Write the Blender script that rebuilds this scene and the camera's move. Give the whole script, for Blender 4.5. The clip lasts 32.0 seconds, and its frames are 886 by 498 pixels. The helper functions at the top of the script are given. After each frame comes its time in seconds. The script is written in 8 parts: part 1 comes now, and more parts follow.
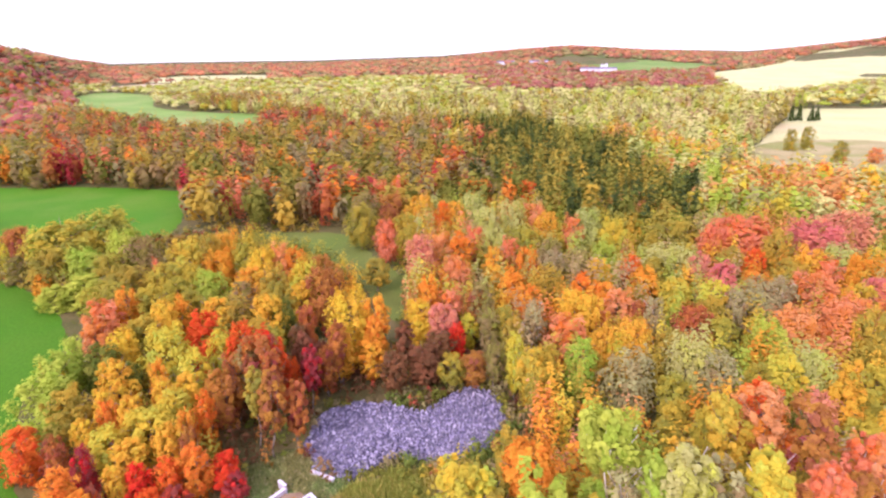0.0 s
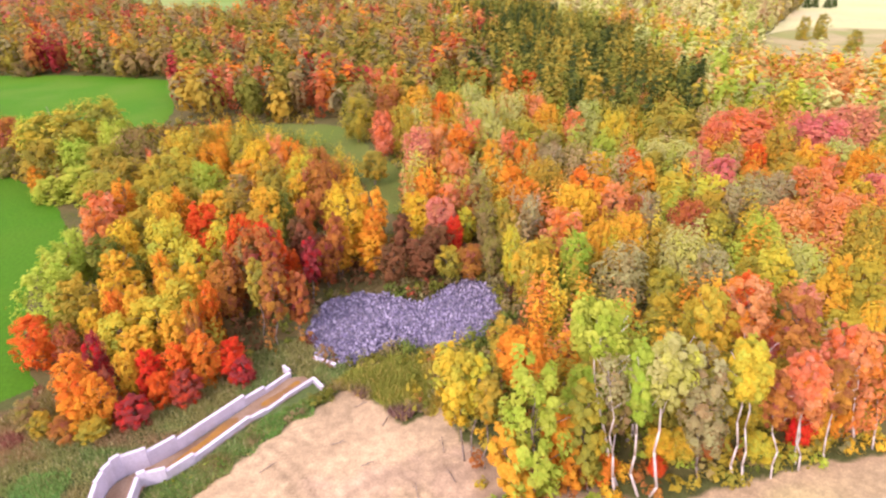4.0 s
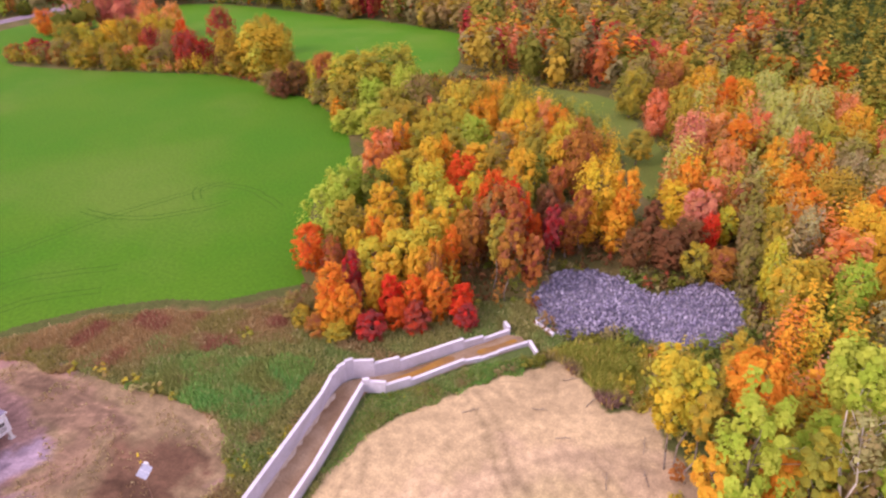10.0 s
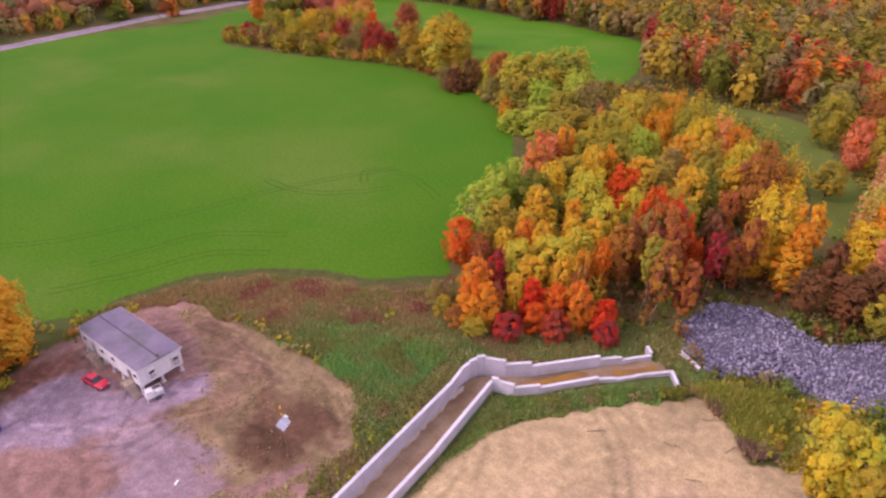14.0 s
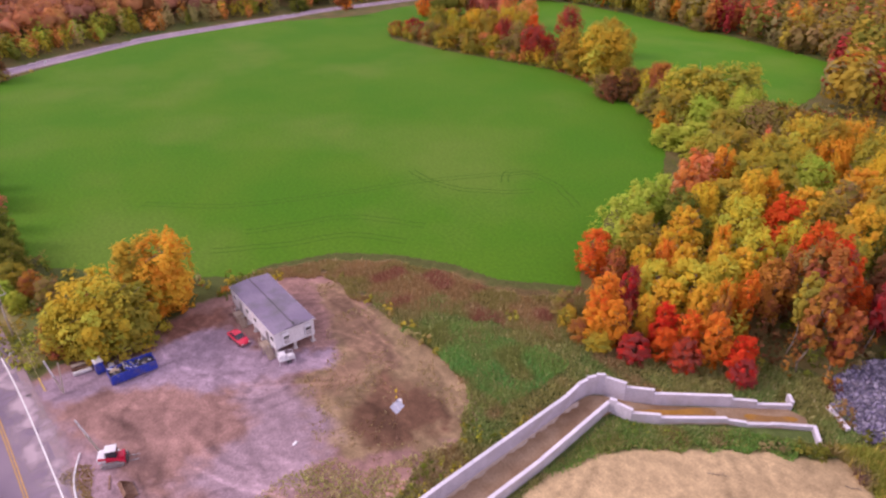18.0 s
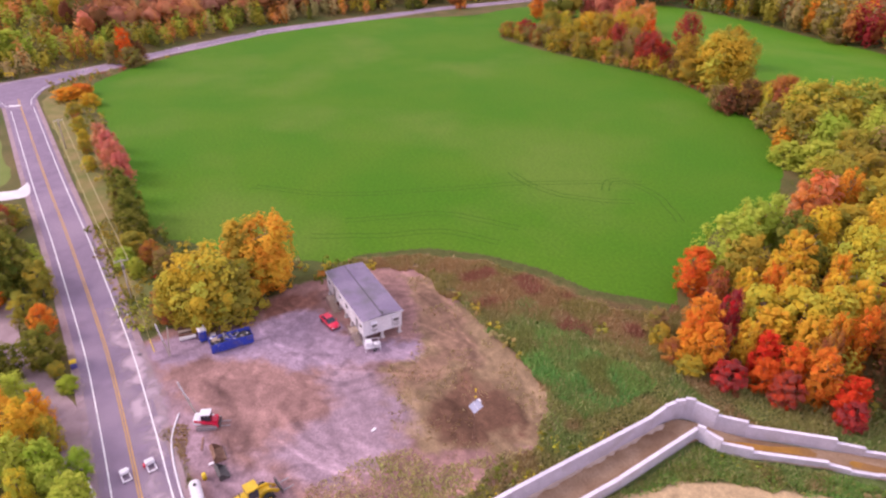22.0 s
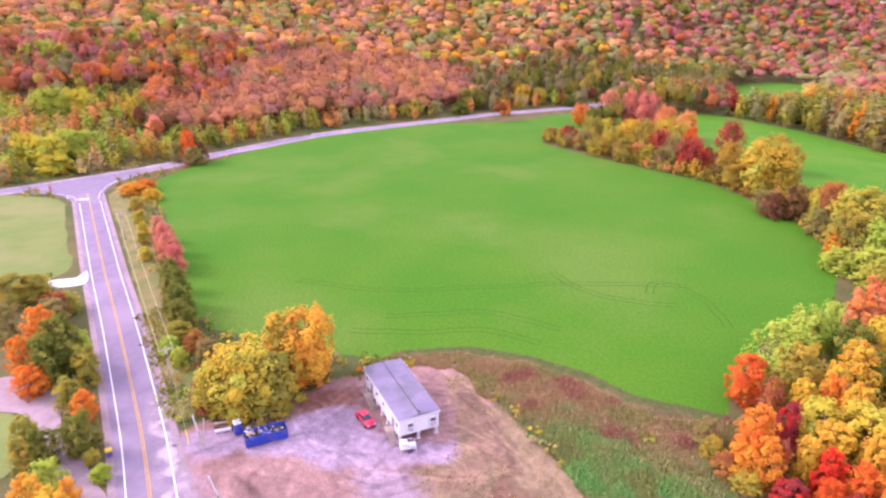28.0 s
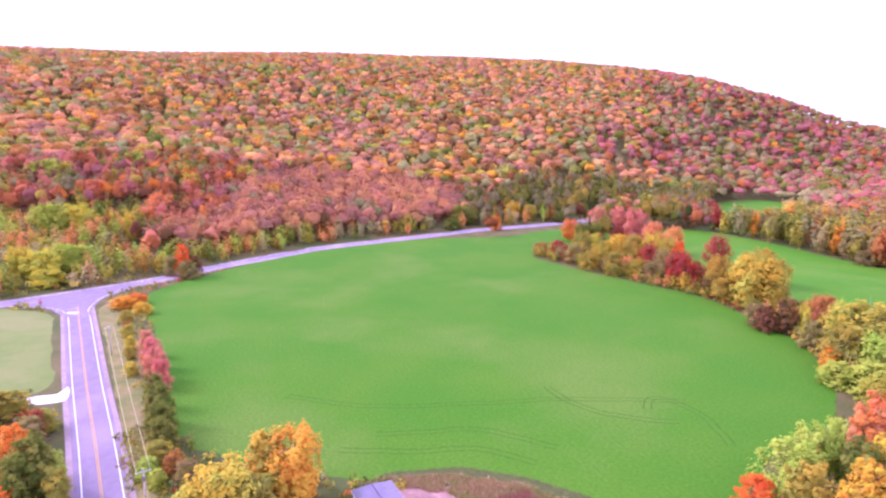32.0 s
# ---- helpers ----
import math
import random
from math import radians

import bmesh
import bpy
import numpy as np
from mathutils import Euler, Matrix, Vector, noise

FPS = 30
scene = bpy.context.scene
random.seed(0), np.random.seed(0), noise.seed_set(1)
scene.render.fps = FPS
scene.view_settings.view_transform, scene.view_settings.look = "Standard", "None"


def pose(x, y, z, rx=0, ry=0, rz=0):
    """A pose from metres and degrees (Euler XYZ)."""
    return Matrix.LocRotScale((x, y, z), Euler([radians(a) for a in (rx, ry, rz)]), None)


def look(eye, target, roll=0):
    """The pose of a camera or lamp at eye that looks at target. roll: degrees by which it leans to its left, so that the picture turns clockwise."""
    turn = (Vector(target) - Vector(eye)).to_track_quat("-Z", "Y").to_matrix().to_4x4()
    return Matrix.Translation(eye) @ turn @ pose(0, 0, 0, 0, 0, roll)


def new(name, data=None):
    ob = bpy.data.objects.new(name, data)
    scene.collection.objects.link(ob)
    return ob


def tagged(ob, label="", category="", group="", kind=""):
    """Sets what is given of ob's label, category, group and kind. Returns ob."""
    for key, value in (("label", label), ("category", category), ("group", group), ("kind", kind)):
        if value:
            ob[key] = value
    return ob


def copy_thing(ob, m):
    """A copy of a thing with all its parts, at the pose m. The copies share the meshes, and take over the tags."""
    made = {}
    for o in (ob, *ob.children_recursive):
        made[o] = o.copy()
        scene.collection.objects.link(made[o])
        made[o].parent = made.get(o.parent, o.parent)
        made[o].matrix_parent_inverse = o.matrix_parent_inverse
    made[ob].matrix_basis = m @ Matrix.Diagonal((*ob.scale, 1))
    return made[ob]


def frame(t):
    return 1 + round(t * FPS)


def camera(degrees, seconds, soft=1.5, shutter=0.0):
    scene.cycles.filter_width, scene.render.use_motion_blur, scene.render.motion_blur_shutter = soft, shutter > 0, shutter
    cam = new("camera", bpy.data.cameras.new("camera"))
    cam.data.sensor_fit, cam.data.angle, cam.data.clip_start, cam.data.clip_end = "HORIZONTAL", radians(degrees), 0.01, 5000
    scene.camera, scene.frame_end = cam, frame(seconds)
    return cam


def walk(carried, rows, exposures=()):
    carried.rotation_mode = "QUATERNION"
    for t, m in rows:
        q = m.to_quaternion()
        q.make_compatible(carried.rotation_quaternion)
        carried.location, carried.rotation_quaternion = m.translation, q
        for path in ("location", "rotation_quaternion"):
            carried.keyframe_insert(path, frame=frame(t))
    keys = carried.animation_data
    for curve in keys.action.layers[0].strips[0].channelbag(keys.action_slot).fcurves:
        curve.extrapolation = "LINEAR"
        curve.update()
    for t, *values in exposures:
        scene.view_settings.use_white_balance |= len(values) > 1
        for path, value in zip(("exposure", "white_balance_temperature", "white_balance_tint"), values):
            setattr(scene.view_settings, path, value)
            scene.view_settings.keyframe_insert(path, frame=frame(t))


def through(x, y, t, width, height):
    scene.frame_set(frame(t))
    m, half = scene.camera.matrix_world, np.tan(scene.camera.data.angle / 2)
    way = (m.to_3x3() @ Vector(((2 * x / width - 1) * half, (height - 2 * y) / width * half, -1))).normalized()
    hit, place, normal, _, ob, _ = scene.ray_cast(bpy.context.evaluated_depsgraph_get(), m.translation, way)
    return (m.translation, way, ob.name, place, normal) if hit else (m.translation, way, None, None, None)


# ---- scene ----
# camera: a drone that hovers in one place, tilts down, pans left and tilts up again
EYE = 66.0
cam = camera(70.5, 32.0, soft=2.4)
walk(cam, [
    (0.0, pose(0, 0, EYE, 72.16, 0.96, 0.00)),
    (0.5, pose(0, 0, EYE, 72.05, 0.98, 0.01)),
    (1.0, pose(0, 0, EYE, 71.60, 0.95, 0.02)),
    (1.5, pose(0, 0, EYE, 70.05, 0.90, 0.05)),
    (2.0, pose(0, 0, EYE, 68.37, 0.85, 0.01)),
    (2.5, pose(0, 0, EYE, 66.72, 0.91, -0.02)),
    (3.0, pose(0, 0, EYE, 65.12, 0.79, -0.04)),
    (3.5, pose(0, 0, EYE, 63.73, 0.74, -0.07)),
    (4.0, pose(0, 0, EYE, 62.47, 0.64, -0.11)),
    (4.5, pose(0, 0, EYE, 61.06, 0.51, -0.21)),
    (6.5, pose(0, 0, EYE, 59.70, 0.20, 0.43)),
    (7.0, pose(0, 0, EYE, 59.73, 0.15, 3.01)),
    (7.5, pose(0, 0, EYE, 59.81, 0.11, 5.63)),
    (8.0, pose(0, 0, EYE, 59.81, 0.14, 8.80)),
    (8.5, pose(0, 0, EYE, 59.84, 0.15, 12.26)),
    (9.0, pose(0, 0, EYE, 59.83, 0.14, 17.12)),
    (9.5, pose(0, 0, EYE, 59.83, 0.03, 21.83)),
    (10.0, pose(0, 0, EYE, 59.86, 0.02, 24.94)),
    (10.5, pose(0, 0, EYE, 59.86, 0.03, 26.70)),
    (11.0, pose(0, 0, EYE, 59.86, 0.07, 27.51)),
    (11.5, pose(0, 0, EYE, 59.93, 0.09, 28.51)),
    (12.0, pose(0, 0, EYE, 59.93, 0.04, 30.09)),
    (12.5, pose(0, 0, EYE, 59.94, -0.07, 32.27)),
    (13.0, pose(0, 0, EYE, 59.95, -0.20, 35.01)),
    (13.5, pose(0, 0, EYE, 59.94, -0.24, 37.70)),
    (14.0, pose(0, 0, EYE, 59.95, -0.33, 40.69)),
    (14.5, pose(0, 0, EYE, 59.95, -0.39, 43.42)),
    (16.5, pose(0, 0, EYE, 60.01, -0.50, 49.10)),
    (17.0, pose(0, 0, EYE, 59.98, -0.54, 50.76)),
    (17.5, pose(0, 0, EYE, 59.99, -0.60, 52.79)),
    (18.0, pose(0, 0, EYE, 59.98, -0.71, 54.76)),
    (18.5, pose(0, 0, EYE, 59.96, -0.76, 56.29)),
    (19.0, pose(0, 0, EYE, 59.97, -0.75, 57.49)),
    (19.5, pose(0, 0, EYE, 59.97, -0.72, 58.68)),
    (20.0, pose(0, 0, EYE, 59.97, -0.74, 60.04)),
    (20.5, pose(0, 0, EYE, 59.91, -0.78, 61.59)),
    (21.0, pose(0, 0, EYE, 59.89, -0.81, 62.76)),
    (21.5, pose(0, 0, EYE, 59.88, -0.80, 63.58)),
    (22.0, pose(0, 0, EYE, 59.89, -0.80, 64.53)),
    (22.5, pose(0, 0, EYE, 59.86, -0.76, 65.53)),
    (23.0, pose(0, 0, EYE, 59.87, -0.79, 66.35)),
    (23.5, pose(0, 0, EYE, 59.82, -0.81, 67.35)),
    (24.0, pose(0, 0, EYE, 59.79, -0.77, 68.42)),
    (24.5, pose(0, 0, EYE, 59.88, -0.80, 69.03)),
    (25.0, pose(0, 0, EYE, 60.35, -0.78, 69.06)),
    (25.5, pose(0, 0, EYE, 61.38, -0.72, 68.97)),
    (27.5, pose(0, 0, EYE, 67.19, -0.59, 68.64)),
    (28.0, pose(0, 0, EYE, 68.75, -0.58, 68.56)),
    (28.5, pose(0, 0, EYE, 70.28, -0.56, 68.43)),
    (29.0, pose(0, 0, EYE, 71.80, -0.57, 68.36)),
    (29.5, pose(0, 0, EYE, 73.38, -0.55, 68.26)),
    (30.0, pose(0, 0, EYE, 74.94, -0.56, 68.15)),
    (30.5, pose(0, 0, EYE, 76.51, -0.61, 68.08)),
    (31.0, pose(0, 0, EYE, 77.55, -0.65, 67.94)),
    (31.5, pose(0, 0, EYE, 78.22, -0.67, 67.87)),
    (32.0, pose(0, 0, EYE, 79.10, -0.73, 67.89)),
], exposures=[
    (0.0, 0.66, 5900, 37), (2.0, 0.68, 6050, 36), (4.0, 0.68, 6350, 32), (7.0, 0.57, 6450, 33), (8.0, 0.63, 6500, 34), (10.0, 0.3, 6500, 35), (11.0, 0.11, 6500, 36), (12.0, 0.07, 6500, 36), (14.0, -0.03, 6500, 36), (17.0, -0.07, 6500, 35),
    (20.0, 0.1, 6500, 35), (22.0, 0.17, 6500, 35), (25.0, 0.34, 6500, 34), (28.0, 0.88, 5850, 40), (30.0, 0.93, 5450, 50), (32.0, 0.92, 5280, 55),
])
import colorsys
from mathutils import geometry

# ---------------------------------------------------------------- light
SUN_TURN, SUN_UP = 214.0, 36.0          # degrees clockwise from +y, degrees above the horizon
world = bpy.data.worlds.new("sky")
scene.world = world
world.use_nodes = True
wn, wl = world.node_tree.nodes, world.node_tree.links
wn.clear()
sky = wn.new("ShaderNodeTexSky")
sky.sky_type, sky.sun_disc = "NISHITA", False
sky.sun_elevation, sky.sun_rotation = radians(SUN_UP), radians(SUN_TURN)
sky_light = wn.new("ShaderNodeBackground")
sky_light.inputs["Strength"].default_value = 0.06
cloud = wn.new("ShaderNodeBackground")
cloud.inputs["Color"].default_value = (1.0, 0.97, 0.98, 1)
cloud.inputs["Strength"].default_value = 0.86
both, sky_out = wn.new("ShaderNodeAddShader"), wn.new("ShaderNodeOutputWorld")
wl.new(sky.outputs[0], sky_light.inputs["Color"])
wl.new(sky_light.outputs[0], both.inputs[0])
wl.new(cloud.outputs[0], both.inputs[1])
wl.new(both.outputs[0], sky_out.inputs[0])

sun = new("sun", bpy.data.lights.new("sun", "SUN"))
sun.data.energy, sun.data.angle, sun.data.color = 1.95, radians(20), (1.0, 0.91, 0.8)
sa, se = radians(SUN_TURN), radians(SUN_UP)
sun.matrix_world = look((math.sin(sa) * math.cos(se) * 300, math.cos(sa) * math.cos(se) * 300, math.sin(se) * 300), (0, 0, 0))


# ---------------------------------------------------------------- materials
def surface(name, colour, other=None, scale=1.0, rough=0.85, metal=0.0, fine=8.0, bump=0.2, bump_size=0.05,
            spread=0.08, third=None, third_scale=0.05, detail=6.0):
    """Two colours mixed by noise at one scale, a third in broad patches, fine grain and relief; a little chance from object to object."""
    mat = bpy.data.materials.new(name)
    mat.use_nodes = True
    nt = mat.node_tree
    nd, lk = nt.nodes, nt.links
    bsdf = nd["Principled BSDF"]
    bsdf.inputs["Roughness"].default_value, bsdf.inputs["Metallic"].default_value = rough, metal
    if rough >= 0.84:
        bsdf.inputs["Specular IOR Level"].default_value = 0.12
    place = nd.new("ShaderNodeNewGeometry").outputs["Position"]
    other = other or tuple(c * 0.75 for c in colour)

    def noise_at(size, det=detail):
        n = nd.new("ShaderNodeTexNoise")
        n.inputs["Scale"].default_value, n.inputs["Detail"].default_value = size, det
        lk.new(place, n.inputs["Vector"])
        return n.outputs[0]

    def ramp(value, low, high):
        m = nd.new("ShaderNodeMapRange")
        m.inputs["From Min"].default_value, m.inputs["From Max"].default_value = low, high
        lk.new(value, m.inputs["Value"])
        return m.outputs[0]

    def mix(fac, a, b):
        m = nd.new("ShaderNodeMix")
        m.data_type = "RGBA"
        lk.new(fac, m.inputs[0])
        for v, slot in ((a, 6), (b, 7)):
            if isinstance(v, tuple):
                m.inputs[slot].default_value = (*v, 1)
            else:
                lk.new(v, m.inputs[slot])
        return m.outputs[2]

    col = mix(ramp(noise_at(scale), 0.38, 0.62), colour, other)
    if third:
        col = mix(ramp(noise_at(third_scale, 4), 0.5, 0.66), col, third)
    grain = noise_at(fine, 3)
    bright = nd.new("ShaderNodeHueSaturation")
    value = nd.new("ShaderNodeMath")
    value.operation = "MULTIPLY_ADD"
    lk.new(grain, value.inputs[0])
    value.inputs[1].default_value, value.inputs[2].default_value = 0.7, 0.65
    chance = nd.new("ShaderNodeObjectInfo").outputs["Random"]
    jit = nd.new("ShaderNodeMath")
    jit.operation = "MULTIPLY_ADD"
    lk.new(chance, jit.inputs[0])
    jit.inputs[1].default_value = spread * 2
    off = nd.new("ShaderNodeMath")
    off.operation = "SUBTRACT"
    lk.new(value.outputs[0], off.inputs[0])
    off.inputs[1].default_value = spread
    lk.new(off.outputs[0], jit.inputs[2])
    lk.new(jit.outputs[0], bright.inputs["Value"])
    lk.new(col, bright.inputs["Color"])
    lk.new(bright.outputs[0], bsdf.inputs["Base Color"])
    if bump:
        b = nd.new("ShaderNodeBump")
        b.inputs["Strength"].default_value, b.inputs["Distance"].default_value = bump, bump_size
        lk.new(grain, b.inputs["Height"])
        lk.new(b.outputs[0], bsdf.inputs["Normal"])
    return mat


def leafage(name, through=0.35):
    """Leaves: the colour comes from the mesh, varied from leaf to leaf and tree to tree; some light shines through."""
    mat = bpy.data.materials.new(name)
    mat.use_nodes = True
    nd, lk = mat.node_tree.nodes, mat.node_tree.links
    nd.clear()
    tint = nd.new("ShaderNodeAttribute")
    tint.attribute_name = "tint"
    isle = nd.new("ShaderNodeNewGeometry").outputs["Random Per Island"]
    chance = nd.new("ShaderNodeObjectInfo").outputs["Random"]
    hsv = nd.new("ShaderNodeHueSaturation")
    val = nd.new("ShaderNodeMapRange")
    val.inputs["To Min"].default_value, val.inputs["To Max"].default_value = 0.87, 1.14
    lk.new(isle, val.inputs["Value"])
    hue = nd.new("ShaderNodeMapRange")
    hue.inputs["To Min"].default_value, hue.inputs["To Max"].default_value = 0.485, 0.515
    lk.new(chance, hue.inputs["Value"])
    lk.new(val.outputs[0], hsv.inputs["Value"])
    lk.new(hue.outputs[0], hsv.inputs["Hue"])
    lk.new(tint.outputs["Color"], hsv.inputs["Color"])
    dif, tra, mx, out = (nd.new("ShaderNode" + k) for k in ("BsdfDiffuse", "BsdfTranslucent", "MixShader", "OutputMaterial"))
    mx.inputs[0].default_value = through
    lk.new(hsv.outputs[0], dif.inputs["Color"])
    lk.new(hsv.outputs[0], tra.inputs["Color"])
    lk.new(dif.outputs[0], mx.inputs[1])
    lk.new(tra.outputs[0], mx.inputs[2])
    lk.new(mx.outputs[0], out.inputs[0])
    return mat


LEAF = leafage("leaves")
M_GROUND = surface("undergrowth", (0.1, 0.1, 0.032), (0.16, 0.125, 0.05), 0.12, fine=2.5, bump=0.5, bump_size=0.3, third=(0.07, 0.1, 0.025), third_scale=0.02)
M_FIELD = surface("young_crop", (0.056, 0.186, 0.006), (0.078, 0.196, 0.009), 0.03, fine=1.3, bump=0.5, bump_size=0.2, third=(0.108, 0.205, 0.021), third_scale=0.018)
M_STRIP = surface("rough_meadow", (0.115, 0.165, 0.028), (0.15, 0.175, 0.04), 0.06, fine=1.5, bump=0.4, bump_size=0.15, third=(0.09, 0.12, 0.025), third_scale=0.03)
M_FIELD_FAR = surface("far_meadow", (0.15, 0.27, 0.05), (0.2, 0.31, 0.07), 0.02, fine=1.0, bump=0.2, third=(0.26, 0.3, 0.09), third_scale=0.006)
# Base colour includes the sun glare on the far fields.
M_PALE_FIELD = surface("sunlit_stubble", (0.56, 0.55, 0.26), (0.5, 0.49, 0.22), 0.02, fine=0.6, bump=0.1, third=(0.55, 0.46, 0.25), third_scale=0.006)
M_BANK = surface("rough_bank_grass", (0.4, 0.33, 0.16), (0.3, 0.27, 0.11), 0.06, fine=1.5, bump=0.3, third=(0.26, 0.27, 0.08), third_scale=0.03)
M_LAWN = surface("mown_lawn", (0.16, 0.21, 0.05), (0.2, 0.23, 0.065), 0.1, fine=5.0, third=(0.23, 0.235, 0.08), third_scale=0.04)
M_ASPHALT = surface("asphalt", (0.25, 0.19, 0.26), (0.29, 0.22, 0.3), 0.35, rough=0.9, fine=14, bump=0.1, third=(0.34, 0.26, 0.335), third_scale=0.06)
M_SHOULDER = surface("gravel_shoulder", (0.31, 0.22, 0.24), (0.37, 0.27, 0.29), 0.5, fine=10, third=(0.24, 0.18, 0.17), third_scale=0.1)
M_PAINT_W = surface("white_road_paint", (0.8, 0.78, 0.8), (0.7, 0.68, 0.7), 2.0, rough=0.6, fine=10, bump=0.0)
M_PAINT_Y = surface("yellow_road_paint", (0.62, 0.34, 0.06), (0.54, 0.3, 0.07), 2.0, rough=0.6, fine=10, bump=0.0)
M_STRAW = surface("straw_mulch", (0.6, 0.46, 0.3), (0.68, 0.55, 0.36), 0.2, fine=3.0, bump=0.5, bump_size=0.12, third=(0.5, 0.36, 0.23), third_scale=0.1)
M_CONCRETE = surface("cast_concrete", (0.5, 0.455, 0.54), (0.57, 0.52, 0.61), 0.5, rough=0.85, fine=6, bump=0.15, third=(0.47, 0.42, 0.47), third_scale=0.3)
M_BED = surface("muddy_channel_bed", (0.25, 0.16, 0.1), (0.32, 0.22, 0.15), 0.4, fine=3, bump=0.5, bump_size=0.15, third=(0.2, 0.12, 0.075), third_scale=0.12)
M_RUST_MUD = surface("rust_stained_mud", (0.34, 0.17, 0.035), (0.4, 0.2, 0.05), 0.4, fine=3, bump=0.5, bump_size=0.15, third=(0.28, 0.15, 0.06), third_scale=0.2)
M_SILT = surface("pale_silt", (0.46, 0.37, 0.32), (0.4, 0.31, 0.26), 0.4, fine=3, bump=0.5, bump_size=0.15)
# Darker than the stones, so that the gaps between them read dark.
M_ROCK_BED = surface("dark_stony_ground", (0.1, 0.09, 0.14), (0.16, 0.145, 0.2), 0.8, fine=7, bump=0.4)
M_ROCK = surface("blue_grey_stone", (0.17, 0.145, 0.235), (0.34, 0.305, 0.395), 1.2, fine=7, bump=0.3, spread=0.42)
M_BARK = surface("grey_bark", (0.2, 0.15, 0.12), (0.27, 0.22, 0.18), 1.5, fine=6, bump=0.4)
M_BIRCH = surface("white_birch_bark", (0.7, 0.62, 0.56), (0.55, 0.47, 0.42), 0.8, fine=5, bump=0.2)
M_ROOF = surface("grey_membrane_roof", (0.185, 0.145, 0.225), (0.22, 0.178, 0.26), 0.35, rough=0.75, fine=5, bump=0.1, third=(0.14, 0.125, 0.155), third_scale=0.2)
M_WHITE = surface("white_siding", (0.78, 0.75, 0.8), (0.72, 0.69, 0.75), 0.6, rough=0.55, fine=5, bump=0.05)


def tinted_ground(name):
    """Bare ground whose colours come from the mesh, with grain, pebbles and relief."""
    mat = surface(name, (0.5, 0.5, 0.5), (0.43, 0.43, 0.43), 0.5, rough=0.95, fine=5.0, bump=0.55, bump_size=0.12)
    nd, lk = mat.node_tree.nodes, mat.node_tree.links
    bsdf = nd["Principled BSDF"]
    tint = nd.new("ShaderNodeAttribute")
    tint.attribute_name = "tint"
    mul = nd.new("ShaderNodeMix")
    mul.data_type, mul.blend_type = "RGBA", "MULTIPLY"
    mul.inputs[0].default_value = 1.0
    gain = nd.new("ShaderNodeMix")
    gain.data_type, gain.blend_type = "RGBA", "MULTIPLY"
    gain.inputs[0].default_value = 1.0
    gain.inputs[7].default_value = (1.75, 1.75, 1.75, 1)
    old = bsdf.inputs["Base Color"].links[0].from_socket
    place = nd.new("ShaderNodeNewGeometry").outputs["Position"]
    for size, low, high, dark, light in ((0.9, 0.36, 0.64, 0.86, 1.12), (3.2, 0.34, 0.66, 0.84, 1.14)):
        mottle, spread, mul2 = nd.new("ShaderNodeTexNoise"), nd.new("ShaderNodeMapRange"), nd.new("ShaderNodeMix")
        mottle.inputs["Scale"].default_value, mottle.inputs["Detail"].default_value, mottle.inputs["Roughness"].default_value = size, 8, 0.65
        for slot, v in zip(("From Min", "From Max", "To Min", "To Max"), (low, high, dark, light)):
            spread.inputs[slot].default_value = v
        mul2.data_type, mul2.blend_type = "RGBA", "MULTIPLY"
        mul2.inputs[0].default_value = 1.0
        lk.new(place, mottle.inputs["Vector"])
        lk.new(mottle.outputs[0], spread.inputs["Value"])
        lk.new(old, mul2.inputs[6])
        lk.new(spread.outputs[0], mul2.inputs[7])
        old = mul2.outputs[2]
    lk.new(old, mul.inputs[6])
    lk.new(tint.outputs["Color"], mul.inputs[7])
    lk.new(mul.outputs[2], gain.inputs[6])
    lk.new(gain.outputs[2], bsdf.inputs["Base Color"])
    return mat


M_SITE = tinted_ground("worksite_earth")
M_RED = surface("red_car_paint", (0.72, 0.02, 0.07), (0.64, 0.02, 0.06), 1.0, rough=0.3, fine=5, bump=0)
M_GLASS = surface("dark_glass", (0.03, 0.035, 0.05), (0.05, 0.05, 0.07), 1.0, rough=0.08, fine=5, bump=0)
M_RUBBER = surface("black_rubber", (0.03, 0.03, 0.03), (0.05, 0.045, 0.045), 2.0, rough=0.9, fine=12)
M_DUSTY = surface("dusty_rubber", (0.26, 0.23, 0.24), (0.34, 0.3, 0.31), 1.5, rough=0.9, fine=10)
M_STEEL = surface("dull_steel", (0.42, 0.4, 0.43), (0.3, 0.28, 0.3), 2.0, rough=0.45, metal=0.7, fine=10, bump=0.1)
M_BLUE = surface("blue_steel_paint", (0.03, 0.07, 0.5), (0.025, 0.05, 0.38), 0.8, rough=0.5, fine=6, bump=0.1, third=(0.12, 0.1, 0.25), third_scale=0.6)
M_YELLOW = surface("machine_yellow_paint", (0.75, 0.5, 0.02), (0.65, 0.4, 0.02), 0.8, rough=0.45, fine=6, bump=0.1)
M_RUST = surface("rusty_steel", (0.2, 0.11, 0.08), (0.3, 0.18, 0.13), 1.5, rough=0.85, fine=10)
M_DARK = surface("dark_iron", (0.06, 0.055, 0.06), (0.1, 0.09, 0.09), 1.5, rough=0.7, fine=10)
M_WOOD = surface("weathered_wood", (0.36, 0.28, 0.22), (0.45, 0.36, 0.3), 1.5, rough=0.85, fine=10)
M_POLE = surface("grey_pole_wood", (0.45, 0.38, 0.33), (0.54, 0.47, 0.42), 1.5, rough=0.9, fine=10)
M_LAMP = surface("clear_lamp_glass", (0.75, 0.75, 0.75), (0.7, 0.7, 0.7), 1.0, rough=0.15, fine=5, bump=0)
